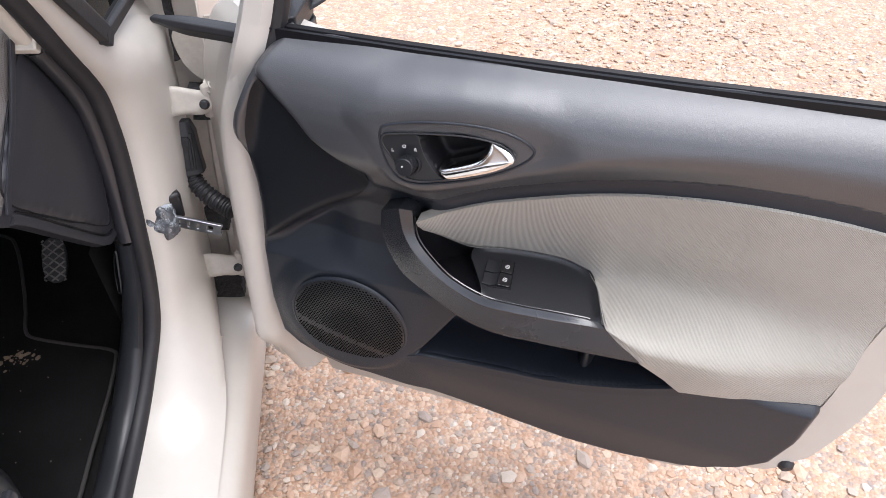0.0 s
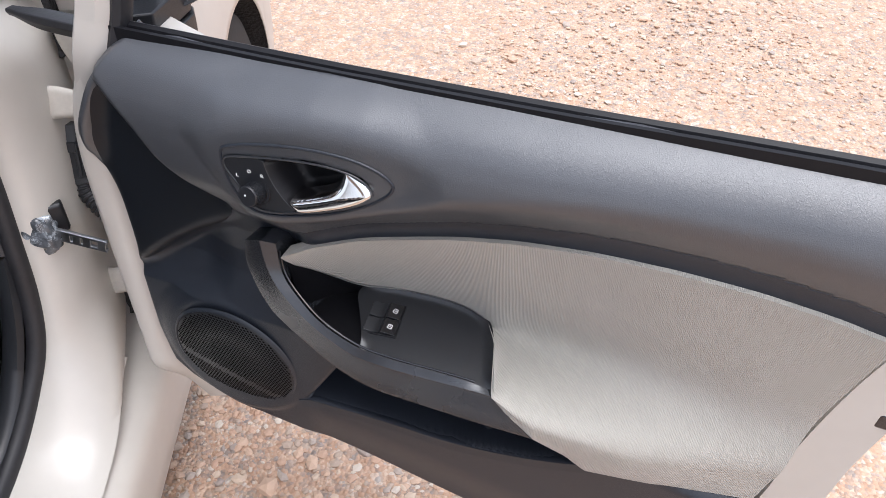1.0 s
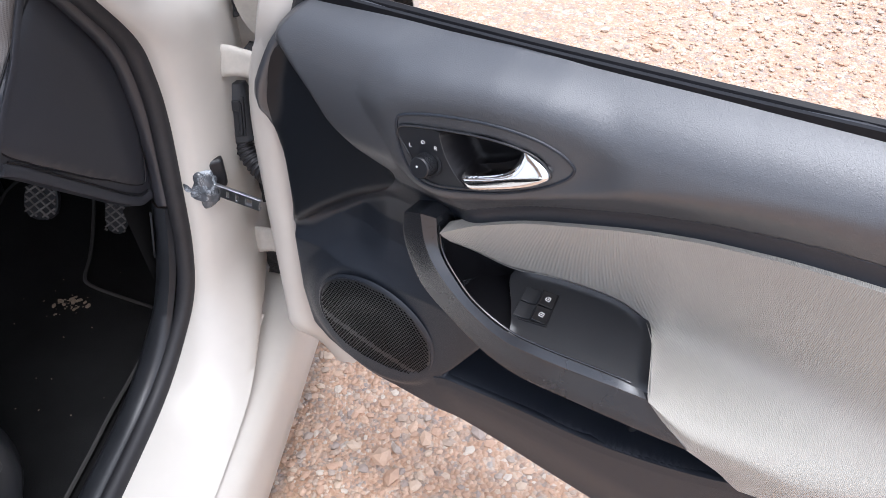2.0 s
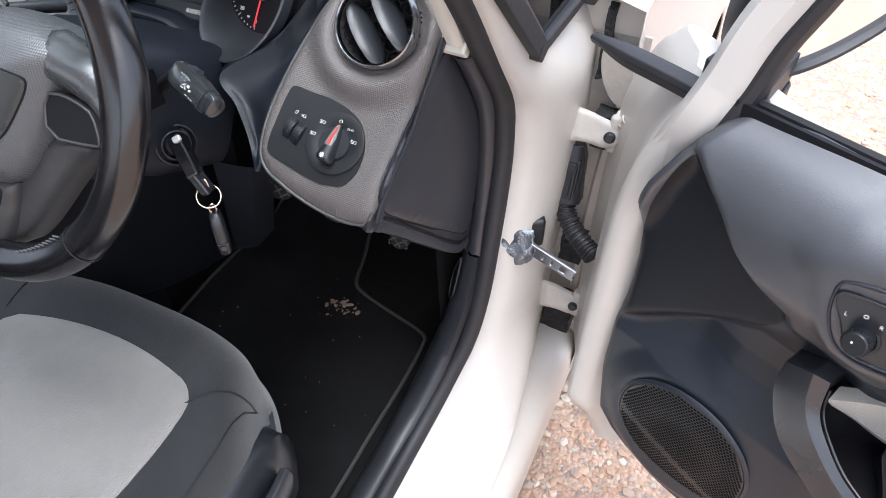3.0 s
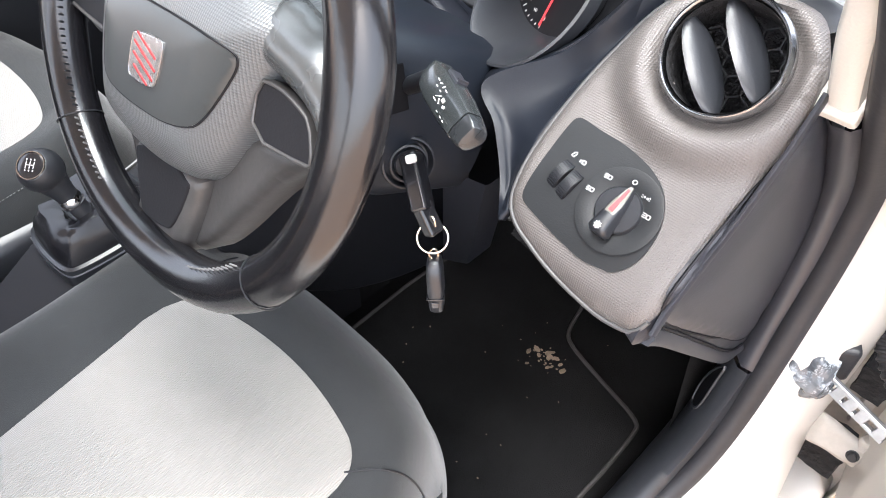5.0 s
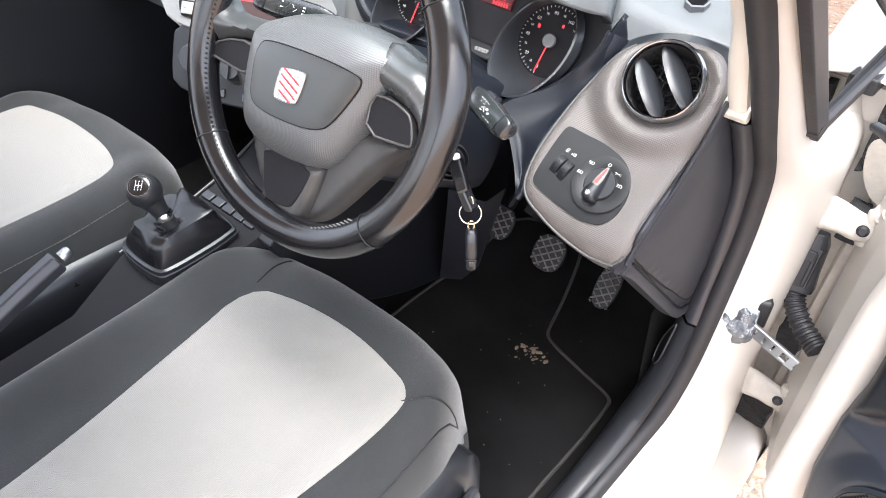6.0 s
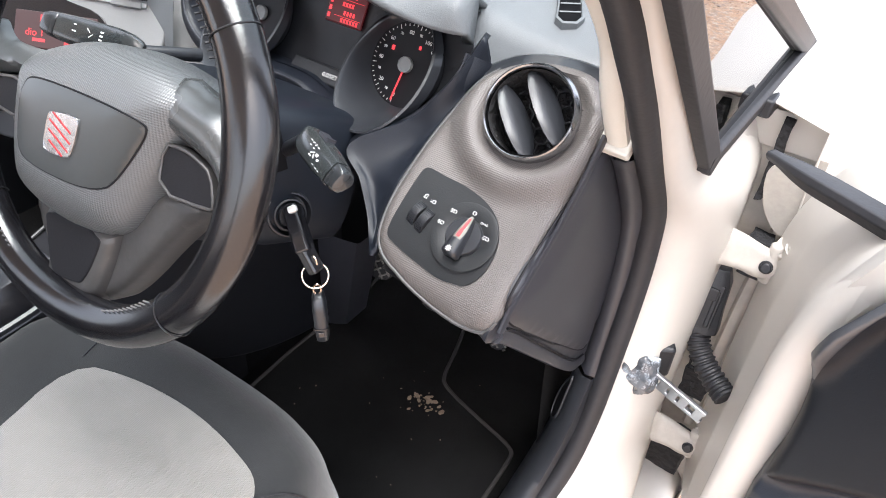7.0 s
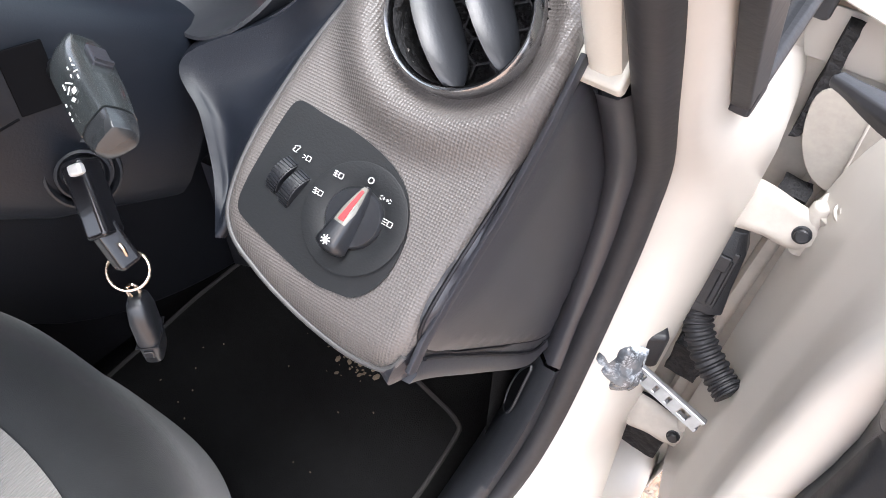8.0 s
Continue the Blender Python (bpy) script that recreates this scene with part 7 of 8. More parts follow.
INDI = [(0.35, 0.006, 0.005, 0.003, 0), (0.35, 0.0, 0.005, 0.003, 0), (0.35, -0.006, 0.005, 0.003, 0), (0.45, 0.004, 0.008, 0.0012, 45), (0.48, -0.003, 0.008, 0.0012, -45),
        (0.62, 0.004, 0.006, 0.002, 0), (0.62, -0.006, 0.004, 0.002, 0)]
build_stalk("indicator_stalk", (-0.572, -0.344, 1.096), (-0.682, -0.372, 1.106), "dark grey indicator stalk with white printed symbols", INDI, 0.0170)


def build_key():
    barrel = thing("ignition_lock", "round black ignition lock below the wiper stalk", "ignition lock", m=axes((-0.381, -0.350, 0.992), (0.84, -0.43, 0.33)))
    bm = bmesh.new()
    lathe(bm, [(0.024, -0.05), (0.0232, -0.006), (0.0220, 0.0), (0.0205, 0.0006), (0.0190, -0.002), (0.0180, -0.006), (0.0165, -0.006), (0.0160, 0.0010), (0.0145, 0.0018), (0.0130, 0.0), (0.0125, -0.004), (0.0, -0.004)], 40)
    part("lock_collar", bm, BLACK, barrel)
    bm = bmesh.new()
    lathe(bm, [(0.0115, -0.004), (0.0110, 0.002), (0.0, 0.002)], 28)
    part("lock_barrel", bm, SATIN, barrel)
    key = thing("ignition_key", "black folding car key turned in the lock", "car key", m=Matrix.Identity(4))
    a, b = Vector((-0.376, -0.352, 1.004)), Vector((-0.338, -0.366, 0.960))
    bm = bmesh.new()
    mid = a.lerp(b, 0.72) + Vector((0.0, -0.004, 0.004))
    d = (mid - a).normalized()
    m = Matrix((d, Vector((0.3, -0.8, 0.5)).cross(d).normalized(), d.cross(Vector((0.3, -0.8, 0.5)).cross(d).normalized()))).transposed().to_4x4()
    m.translation = (a + mid) / 2
    box(bm, ((mid - a).length + 0.006, 0.0145, 0.020), m)
    part("key_body", bm, GLOSS, key, "black plastic key body", bevel=0.003, segs=3)
    bm = bmesh.new()
    box(bm, (0.007, 0.0090, 0.006), Matrix.Translation(Vector((-0.3670, -0.3600, 1.0110)) - (a + mid) / 2) @ m)
    part("key_cap", bm, KEYCAP, key, "metal key cap", bevel=0.002)
    bm = bmesh.new()
    d2 = (b - mid).normalized()
    m2 = Matrix((d2, Vector((0, -1, 0)).cross(d2).normalized(), d2.cross(Vector((0, -1, 0)).cross(d2).normalized()))).transposed().to_4x4()
    m2.translation = (b + mid) / 2
    box(bm, ((b - mid).length + 0.010, 0.012, 0.015), m2)
    part("key_tail", bm, GLOSS, key, bevel=0.003, segs=3)
    bm = bmesh.new()
    sweep(bm, [b + Vector((0.0, 0, 0.004)) + Vector((0.003 * math.cos(t), 0, 0.009 * math.sin(t))) for t in [2 * math.pi * i / 16 for i in range(16)]], circle(0.0012, 6), up=(0, 1, 0), closed=True)
    part("key_loop", bm, BRASS, key, "metal key loop")
    ring = thing("key_ring", "thin nickel split ring", "key ring", m=axes((-0.337, -0.367, 0.951), (0.45, -0.50, 0.74)))
    bm = bmesh.new()
    for dz in (-0.0006, 0.0006):
        sweep(bm, [Vector((0.0125 * math.cos(2 * math.pi * i / 40), 0.0125 * math.sin(2 * math.pi * i / 40), dz)) for i in range(40)], circle(0.0009, 6), closed=True)
    part("ring", bm, BRASS, ring)
    fob = thing("key_fob", "dark grey remote fob hanging from the key ring", "key fob", m=pose(-0.329, -0.372, 0.909, 3, -4, -50))
    bm = bmesh.new()
    rings = []
    for z, w, t in ((0.026, 0.004, 0.004), (0.022, 0.009, 0.0062), (0.010, 0.0125, 0.007), (-0.012, 0.0125, 0.007), (-0.027, 0.011, 0.0062), (-0.030, 0.008, 0.004)):
        rings.append([bm.verts.new((w * p.x, t * p.y, z)) for p in chaikin([(-1, -0.6), (-0.7, -1), (0.7, -1), (1, -0.6), (1, 0.6), (0.7, 1), (-0.7, 1), (-1, 0.6)], 2)])
    k = len(rings[0])
    for r, s in zip(rings, rings[1:]):
        for i in range(k):
            bm.faces.new((r[i], r[(i + 1) % k], s[(i + 1) % k], s[i]))
    bm.faces.new(rings[0])
    bm.faces.new(rings[-1])
    part("fob_case", bm, SATIN, fob, "dark grey plastic case", smooth=40)
    bm = bmesh.new()
    sweep(bm, [Vector((0.0, 0.0036 * math.cos(t), 0.030 + 0.006 * math.sin(t))) for t in [2 * math.pi * i / 14 for i in range(14)]], circle(0.0012, 6), up=(1, 0, 0), closed=True)
    part("fob_loop", bm, BRASS, fob)
    bm = bmesh.new()
    box(bm, (0.003, 0.006, 0.006), pose(0.0125, 0, -0.016))
    part("fob_button", bm, GLOSS, fob, bevel=0.0006)
    bm = bmesh.new()
    box(bm, (0.0262, 0.0147, 0.0006), pose(0, 0, -0.010))
    part("fob_seam", bm, GLOSS, fob)


build_key()


# ---------------------------------------------------------------- seats
def build_seat(name, label, cx, front, rear, half, z0, lever):
    """Seat cushion with a pale insert, dark bolsters and a plastic side shield."""
    seat = thing(name, label, "car seat", "front seats", m=Matrix.Identity(4))

    def surf(sx, t):
        """sx across -1..1, t from front 0 to rear 1: the cushion's upper side."""
        yf = front - 0.105 * abs(sx) ** 3.2
        y = yf + (rear - yf) * t
        x = cx + half * sx * (1 - 0.04 * smooth01((0.2 - t) / 0.2))
        bolster = smooth01((abs(sx) - 0.45) / 0.3)
        z = z0 - 0.012 + 0.012 * bolster + 0.012 * smooth01((0.4 - t) / 0.35) - 0.02 * t
        r = max(0.0, (abs(sx) - 0.74) / 0.26)
        f = max(0.0, (0.17 - t) / 0.17)
        q = min(1.0, math.sqrt(r * r + f * f))
        z -= 0.13 * (1 - math.sqrt(max(0.0, 1 - q * q)))
        return Vector((x, y, z))

    bm = bmesh.new()
    nu, nv = 60, 60
    vs = grid(bm, nu, nv, lambda u, v: surf(2 * u - 1, v))
    border = [vs[0][i] for i in range(nu + 1)] + [vs[j][nu] for j in range(1, nv + 1)] + [vs[nv][i] for i in range(nu - 1, -1, -1)] + [vs[j][0] for j in range(nv - 1, 0, -1)]
    low = [bm.verts.new((v.co.x + (cx - v.co.x) * 0.10, v.co.y + 0.03 * (v.co.y < front + 0.05), z0 - 0.21)) for v in border]
    for i in range(len(border)):
        j = (i + 1) % len(border)
        bm.faces.new((border[i], low[i], low[j], border[j]))
    part("cushion", bm, SEATDARK, seat, "dark grey cloth bolsters", smooth=60)
    # pale insert
    bm = bmesh.new()
    shape = chaikin([(-0.49, 0.227), (-0.19, 0.194), (0.10, 0.179), (0.48, 0.184), (0.66, 0.187), (0.73, 0.225), (0.685, 0.50), (0.62, 0.72), (0.56, 1.0), (-0.30, 1.0), (-0.33, 0.73), (-0.43, 0.435)] if lever else [(-0.60, 0.20), (-0.52, 0.185), (0.0, 0.170), (0.50, 0.185), (0.64, 0.21), (0.66, 0.30), (0.56, 1.0), (-0.56, 1.0), (-0.64, 0.30)], 2)

    def lift(u, v):
        d = depth_in((u, v), shape)
        return surf(u, v) + Vector((0, 0, 0.0012 + 0.004 * smooth01(d / 0.06)))

    patch(bm, [(p.x, p.y) for p in shape], 0.035, lift, lambda u, v: surf(u, v) - Vector((0, 0, 0.01)))
    part("cushion_insert", bm, SEATLIGHT, seat, "pale grey ribbed cloth insert", smooth=60)
    # piping seams
    for pts in () if not lever else ([(0.69, 0.215), (0.80, 0.135), (0.895, 0.05)], [(0.895, 0.05), (0.90, 0.30), (0.90, 0.60), (0.90, 1.0)], [(-0.47, 0.205), (-0.49, 0.150), (-0.51, 0.085)]):
        bm = bmesh.new()
        line = [surf(p.x, p.y) + Vector((0, 0, 0.0012)) for p in spline([Vector((*p, 0)) for p in pts], 6)]
        sweep(bm, line, circle(0.0011, 6))
        part("seam", bm, BLACK, seat)
    for s in (-1,) if lever else (-1, 1):
        bm = bmesh.new()
        line = [surf(s * 0.90, 0.15 + 0.85 * i / 30) + Vector((0, 0, 0.0012)) for i in range(31)]
        for k, (p, q) in enumerate(zip(line, line[1:])):
            for h in (0.1, 0.4, 0.7):
                a, b = p.lerp(q, h), p.lerp(q, h + 0.18)
                sweep(bm, [a, b], circle(0.0007, 5))
        ob = part("stitching", bm, THREAD, seat, "grey topstitching")
        ob["kind"] = "stuff"
    # plastic side shield with lever
    x = cx + half * 0.97
    bm = bmesh.new()
    prof = chaikin([(front - 0.118, z0 - 0.080), (front - 0.080, z0 - 0.125), (front - 0.080, z0 - 0.24), (front - 0.14, z0 - 0.29), (rear, z0 - 0.29), (rear, z0 - 0.08), (front - 0.22, z0 - 0.066)], 2)
    patch(bm, [(p.x, p.y) for p in prof], 0.02, lambda y, z: Vector((x + 0.020 * smooth01(depth_in((y, z), prof) / 0.03), y, z)), lambda y, z: Vector((x - 0.04, y, z)))
    shield = part("side_shield", bm, SATIN, seat, "black plastic seat side shield", smooth=60)
    if lever:
        bm = bmesh.new()
        path = spline([(x + 0.030, front - 0.135, z0 - 0.125), (x + 0.038, front - 0.19, z0 - 0.122), (x + 0.038, front - 0.28, z0 - 0.128), (x + 0.030, front - 0.38, z0 - 0.14)], 6)
        sweep(bm, path, [(-0.008, -0.02), (-0.010, 0.012), (-0.004, 0.022), (0.006, 0.020), (0.010, -0.012), (0.002, -0.024)], up=(0, 0, 1))
        part("height_lever", bm, SIDECAP, shield, "grey seat height lever", bevel=0.003)
    bm = bmesh.new()
    for sx in (-0.8, 0.8):
        box(bm, (0.03, (front - rear) * 0.6, 0.05), pose(cx + half * sx, (front + rear) / 2 - 0.1, 0.425))
        box(bm, (0.02, 0.05, 0.10), pose(cx + half * sx, front - 0.26, z0 - 0.24))
        box(bm, (0.02, 0.05, 0.10), pose(cx + half * sx, rear + 0.10, z0 - 0.24))
    part("seat_rail", bm, BLACK, seat, "black seat rails")
    return seat


build_seat("driver_seat", "dark grey driver's seat cushion with pale grey insert", -0.514, -0.334, -0.95, 0.266, 0.733, True)
build_seat("passenger_seat", "dark grey passenger seat cushion with pale grey insert", -1.20, -0.31, -0.95, 0.262, 0.735, False)


# ---------------------------------------------------------------- centre console
def build_console():
    con = thing("centre_console", "black centre console with gear gaiter surround", "console", m=Matrix.Identity(4))
    bm = bmesh.new()
    rings = []
    for y, z, w in ((-0.20, 0.80, 0.105), (-0.28, 0.775, 0.10), (-0.36, 0.745, 0.092), (-0.46, 0.725, 0.086), (-0.56, 0.712, 0.078), (-0.66, 0.66, 0.07), (-0.95, 0.64, 0.07)):
        rings.append([bm.verts.new(q) for q in ((-0.785 + w, y, 0.42), (-0.785 + w, y, z - 0.02), (-0.785 + w - 0.012, y, z), (-0.785 - w + 0.012, y, z), (-0.785 - w, y, z - 0.02), (-0.785 - w, y, 0.42))])
    for a, b in zip(rings, rings[1:]):
        for i in range(5):
            bm.faces.new((a[i], a[i + 1], b[i + 1], b[i]))
    bm.faces.new(rings[0])
    bm.faces.new(rings[-1])
    part("console_body", bm, CONSOLEDARK, con, "black plastic console", smooth=35)
    bm = bmesh.new()
    for s in (-1,):
        sweep(bm, spline([(-0.785 + s * 0.092, -0.27, 0.781), (-0.785 + s * 0.085, -0.36, 0.748), (-0.785 + s * 0.079, -0.46, 0.727), (-0.785 + s * 0.071, -0.56, 0.714)], 6), circle(0.0024, 8))
    part("console_bead", bm, EDGING, con, "silver-grey console edging")
    for i in range(5):
        bm = bmesh.new()
        box(bm, (0.0235, 0.016, 0.008), pose(-0.847 + 0.027 * i, -0.398, 0.7385, 14))
        part("console_button", bm, SATIN, con, bevel=0.002)
    gear = thing("gear_lever", "black gear lever with wrinkled leather gaiter", "gear lever", m=Matrix.Identity(4))
    bm = bmesh.new()
    base = [(-0.728, -0.428, 0.742), (-0.724, -0.436, 0.741), (-0.722, -0.480, 0.737), (-0.728, -0.556, 0.731), (-0.738, -0.570, 0.730), (-0.790, -0.574, 0.730), (-0.836, -0.570, 0.730), (-0.846, -0.556, 0.731), (-0.852, -0.480, 0.737), (-0.850, -0.436, 0.741), (-0.846, -0.428, 0.742), (-0.790, -0.424, 0.743)]
    base = [Vector((-0.797 + (p.x + 0.790) * 0.90, -0.492 + (p.y + 0.499) * 0.92, p.z + 0.003)) for p in chaikin(base, 2)]
    k = len(base)
    c = Vector((-0.778, -0.508, 0.80))
    rings = []
    for j in range(15):
        t = j / 14
        ring = []
        for i, p in enumerate(base):
            a = 2 * math.pi * i / k
            q = p.lerp(c, smooth01(t) * 0.86)
            q.z = p.z + 0.046 * smooth01(t * 2.2) - 0.006 * smooth01((t - 0.5) / 0.5)
            fold = noise.noise((math.cos(a) * 2.1, math.sin(a) * 2.1, t * 5.5)) * 0.011 * math.sin(math.pi * t)
            q += (q - c).normalized() * fold + Vector((0, 0, fold * 0.5))
            ring.append(bm.verts.new(q))
        rings.append(ring)
    for a, b in zip(rings, rings[1:]):
        for i in range(k):
            bm.faces.new((a[i], a[(i + 1) % k], b[(i + 1) % k], b[i]))
    part("gaiter", bm, GAITER, gear, "wrinkled black leather gaiter")
    bm = bmesh.new()
    sweep(bm, [p + Vector((0, 0, 0.001)) for p in base], [(-0.004, -0.022), (-0.004, 0.003), (0.0, 0.005), (0.004, 0.003), (0.004, -0.022)], closed=True)
    part("gaiter_ring", bm, SATIN, gear, "black frame of the gaiter")
    bm = bmesh.new()
    sweep(bm, [Vector((-0.788 + (p.x + 0.788) * 1.075, -0.499 + (p.y + 0.499) * 1.06, p.z - 0.004)) for p in base], circle(0.0016, 6), closed=True)
    part("gaiter_bead", bm, SIDECAP, gear, "grey bead round the gaiter")
    bm = bmesh.new()
    m = axes((-0.794, -0.524, 0.842), (0.34, -0.44, 0.83))
    lathe(bm, [(0.0, 0.0185), (0.0165, 0.0185), (0.0175, 0.0175), (0.0225, 0.0110), (0.0250, 0.0), (0.0230, -0.0100), (0.0180, -0.0175), (0.0100, -0.0220), (0.0, -0.0225)], 36, m)
    lathe(bm, [(0.0110, -0.075), (0.0115, -0.045), (0.0140, -0.030), (0.0190, -0.014)], 28, axes((-0.794, -0.524, 0.842), (-0.27, -0.26, 0.93)))
    knob = part("gear_knob", bm, KNOB, gear, "matt black ball-shaped gear knob", smooth=50)
    bm = bmesh.new()
    lathe(bm, [(0.0165, 0.0183), (0.0160, 0.0198), (0.0150, 0.0198)], 36, m)
    part("knob_trim", bm, CHROME, knob, "thin chrome ring")
    bm = bmesh.new()
    lathe(bm, [(0.0151, 0.0188), (0.0120, 0.0198), (0.0, 0.0202)], 36, m)
    part("knob_cap", bm, GLOSS, knob, "glossy black cap")
    bm = bmesh.new()
    lathe(bm, [(0.0125, -0.053), (0.0140, -0.050), (0.0145, -0.045), (0.0130, -0.041)], 28, axes((-0.794, -0.524, 0.842), (-0.27, -0.26, 0.93)))
    part("knob_collar", bm, CHROME, knob, "chrome collar")
    bm = bmesh.new()
    for x in (-0.0045, 0.0, 0.0045):
        box(bm, (0.0007, 0.008, 0.0004), m @ pose(x, 0, 0.0204))
        for y in (-0.0062, 0.0062):
            box(bm, (0.0012, 0.0016, 0.0004), m @ pose(x, y, 0.0203))
    box(bm, (0.0097, 0.0007, 0.0004), m @ pose(0, 0, 0.0206))
    part("shift_pattern", bm, MARK, knob, "white printed shift pattern")
    hb = thing("handbrake", "grey handbrake lever with silver button", "handbrake", m=Matrix.Identity(4))
    bm = bmesh.new()
    sweep(bm, spline([(-0.790, -0.665, 0.805), (-0.790, -0.72, 0.785), (-0.790, -0.80, 0.752), (-0.790, -0.90, 0.715)], 6), [(-0.013, -0.012), (-0.015, 0.004), (-0.008, 0.014), (0.008, 0.014), (0.015, 0.004), (0.013, -0.012)])
    part("lever", bm, SIDECAP, hb, "dark grey lever", bevel=0.003)
    bm = bmesh.new()
    lathe(bm, [(0.009, 0.0), (0.0085, 0.012), (0.006, 0.015), (0.0, 0.015)], 18, axes((-0.790, -0.660, 0.806), (0, 0.94, 0.34)))
    part("release_button", bm, STEEL, hb)


build_console()


# ---------------------------------------------------------------- footwell
def build_footwell():
    mat_thing = thing("floor_mat", "black carpet floor mat with stitched edge and dry mud", "floor mat", m=Matrix.Identity(4))
    shape = [(-0.225, -0.62), (-0.222, -0.30), (-0.222, -0.075), (-0.235, -0.055), (-0.30, -0.040), (-0.385, -0.020), (-0.408, 0.0), (-0.425, 0.08), (-0.445, 0.165), (-0.47, 0.20), (-0.62, 0.19), (-0.645, 0.10), (-0.640, 0.02), (-0.665, -0.03), (-0.655, -0.25), (-0.65, -0.62)]

    def high(x, y):
        return 0.418 + 0.10 * smooth01((y - 0.02) / 0.25) + 0.004 * noise.noise((x * 9, y * 9, 0))

    bm = bmesh.new()
    patch(bm, chaikin(shape, 1), 0.022, lambda x, y: Vector((x, y, high(x, y))), lambda x, y: Vector((x, y, high(x, y) - 0.012)))
    mat_ob = part("mat", bm, CARPET, mat_thing, "black carpet mat", smooth=60)
    bm = bmesh.new()
    sweep(bm, [Vector((p.x, p.y, high(p.x, p.y))) for p in chaikin(shape, 2)], circle(0.0035, 6), closed=True)
    part("mat_binding", bm, MATEDGE, mat_ob, "stitched edge binding")
    rnd = random.Random(11)
    bm = bmesh.new()
    for i in range(72):
        if i < 40:
            x, y = rnd.gauss(-0.404, 0.012), rnd.gauss(-0.066, 0.011)
            r = rnd.uniform(0.0007, 0.0018) if i % 3 else rnd.uniform(0.0025, 0.0048)
        else:
            x, y = rnd.uniform(-0.6, -0.24), rnd.uniform(-0.5, 0.05)
            r = rnd.uniform(0.0006, 0.0013)
        v = bmesh.ops.create_icosphere(bm, subdivisions=1, radius=r, matrix=Matrix.Translation((x, y, high(x, y) + r * 0.3)) @ pose(0, 0, 0, 0, 0, rnd.random() * 360) @ Matrix.Diagonal((1.6, 1, 0.5, 1)))
    mud = part("dry_mud", bm, DUST)
    tagged(mud, "crumbs of dry mud on the floor mat", "mud", kind="stuff")

    # pedals
    def pedal(name, label, c, n, w, h, arm):
        p = thing(name, label, "pedal", "foot pedals", m=axes(c, n))
        bm = bmesh.new()
        prism(bm, [(q.x, q.y) for q in chaikin([(-w, -h), (w, -h), (w, h), (-w, h)], 2)], 0.010)
        pad = part("pad", bm, RUBBER, p, "black rubber pedal pad", bevel=0.002)
        bm = bmesh.new()
        for k in range(-4, 5):
            for a in (38, -38):
                lim = 0.9
                L = min(w, h) * 2.2
                mm = pose(0, k * 0.0165, 0.001, 0, 0, a)
                pts = []
                for s in range(41):
                    q = mm @ Vector((-L + 2 * L * s / 40, 0, 0))
                    if abs(q.x) < w * lim and abs(q.y) < h * lim:
                        pts.append(q)
                if len(pts) > 2:
                    sweep(bm, [pts[0], pts[-1]], [(-0.0016, -0.001), (-0.001, 0.0018), (0.001, 0.0018), (0.0016, -0.001)])
        part("tread", bm, TREAD, pad, "raised diamond tread")
        bm = bmesh.new()
        inv = axes(c, n).inverted()
        sweep(bm, [inv @ Vector(c) + Vector((0, 0, -0.008)), inv @ (Vector(c) + Vector((0, 0.10, 0.06))), inv @ (Vector(c) + Vector(arm))], circle(0.009, 8), up=(1, 0, 0))
        part("pedal_arm", bm, BLACK, p)

    pedal("clutch_pedal", "black clutch pedal with diamond tread", (-0.548, 0.005, 0.612), (0, -0.78, 0.62), 0.030, 0.032, (0, 0.16, 0.25))
    pedal("brake_pedal", "black brake pedal with diamond tread", (-0.449, 0.032, 0.575), (0, -0.78, 0.62), 0.032, 0.034, (0, 0.16, 0.25))
    pedal("accelerator_pedal", "black accelerator pedal with diamond tread", (-0.334, 0.062, 0.540), (0, -0.80, 0.6), 0.022, 0.042, (0, 0.14, 0.2))
    # sill trim and kick panel
    trim = thing("sill_trim", "black plastic sill trim and kick panel beside the doorway", "sill trim", m=Matrix.Identity(4))
    bm = bmesh.new()
    path = spline([(-0.172, -1.40, 0.432), (-0.172, -0.60, 0.432), (-0.170, -0.36, 0.438), (-0.163, -0.26, 0.462), (-0.150, -0.195, 0.520), (-0.138, -0.155, 0.590), (-0.131, -0.130, 0.66), (-0.127, -0.115, 0.722)], 8)
    rings = []
    for i, p in enumerate(path):
        up = smooth01((p.z - 0.44) / 0.14)
        flat = [Vector(q) for q in ((0.016, 0, -0.004), (0.012, 0, 0.006), (0.0, 0, 0.010), (-0.018, 0, 0.006), (-0.028, 0, -0.004), (-0.034, 0, -0.03))]
        post = [Vector(q) for q in ((0.012, 0.008, 0), (0.006, -0.004, 0), (-0.006, -0.004, 0), (-0.020, 0.008, 0), (-0.030, 0.05, 0), (-0.034, 0.10, 0))]
        rings.append([bm.verts.new(p + a.lerp(b, up)) for a, b in zip(flat, post)])
    for a, b in zip(rings, rings[1:]):
        for j in range(5):
            bm.faces.new((a[j], a[j + 1], b[j + 1], b[j]))
    part("sill_cover", bm, SILLPLASTIC, trim, "scuffed black sill cover", smooth=60)
    bm = bmesh.new()
    path = spline([(-0.127, -0.112, 0.725), (-0.127, -0.100, 0.80), (-0.127, -0.100, 0.90), (-0.128, -0.115, 0.97), (-0.130, -0.165, 1.05), (-0.132, -0.185, 1.075)], 8)
    rings = []
    for p in path:
        rings.append([bm.verts.new(p + Vector(q)) for q in ((0.014, 0.010, 0), (0.008, -0.004, 0), (-0.004, -0.006, 0), (-0.014, 0.004, 0), (-0.026, 0.03, 0), (-0.03, 0.06, 0))])
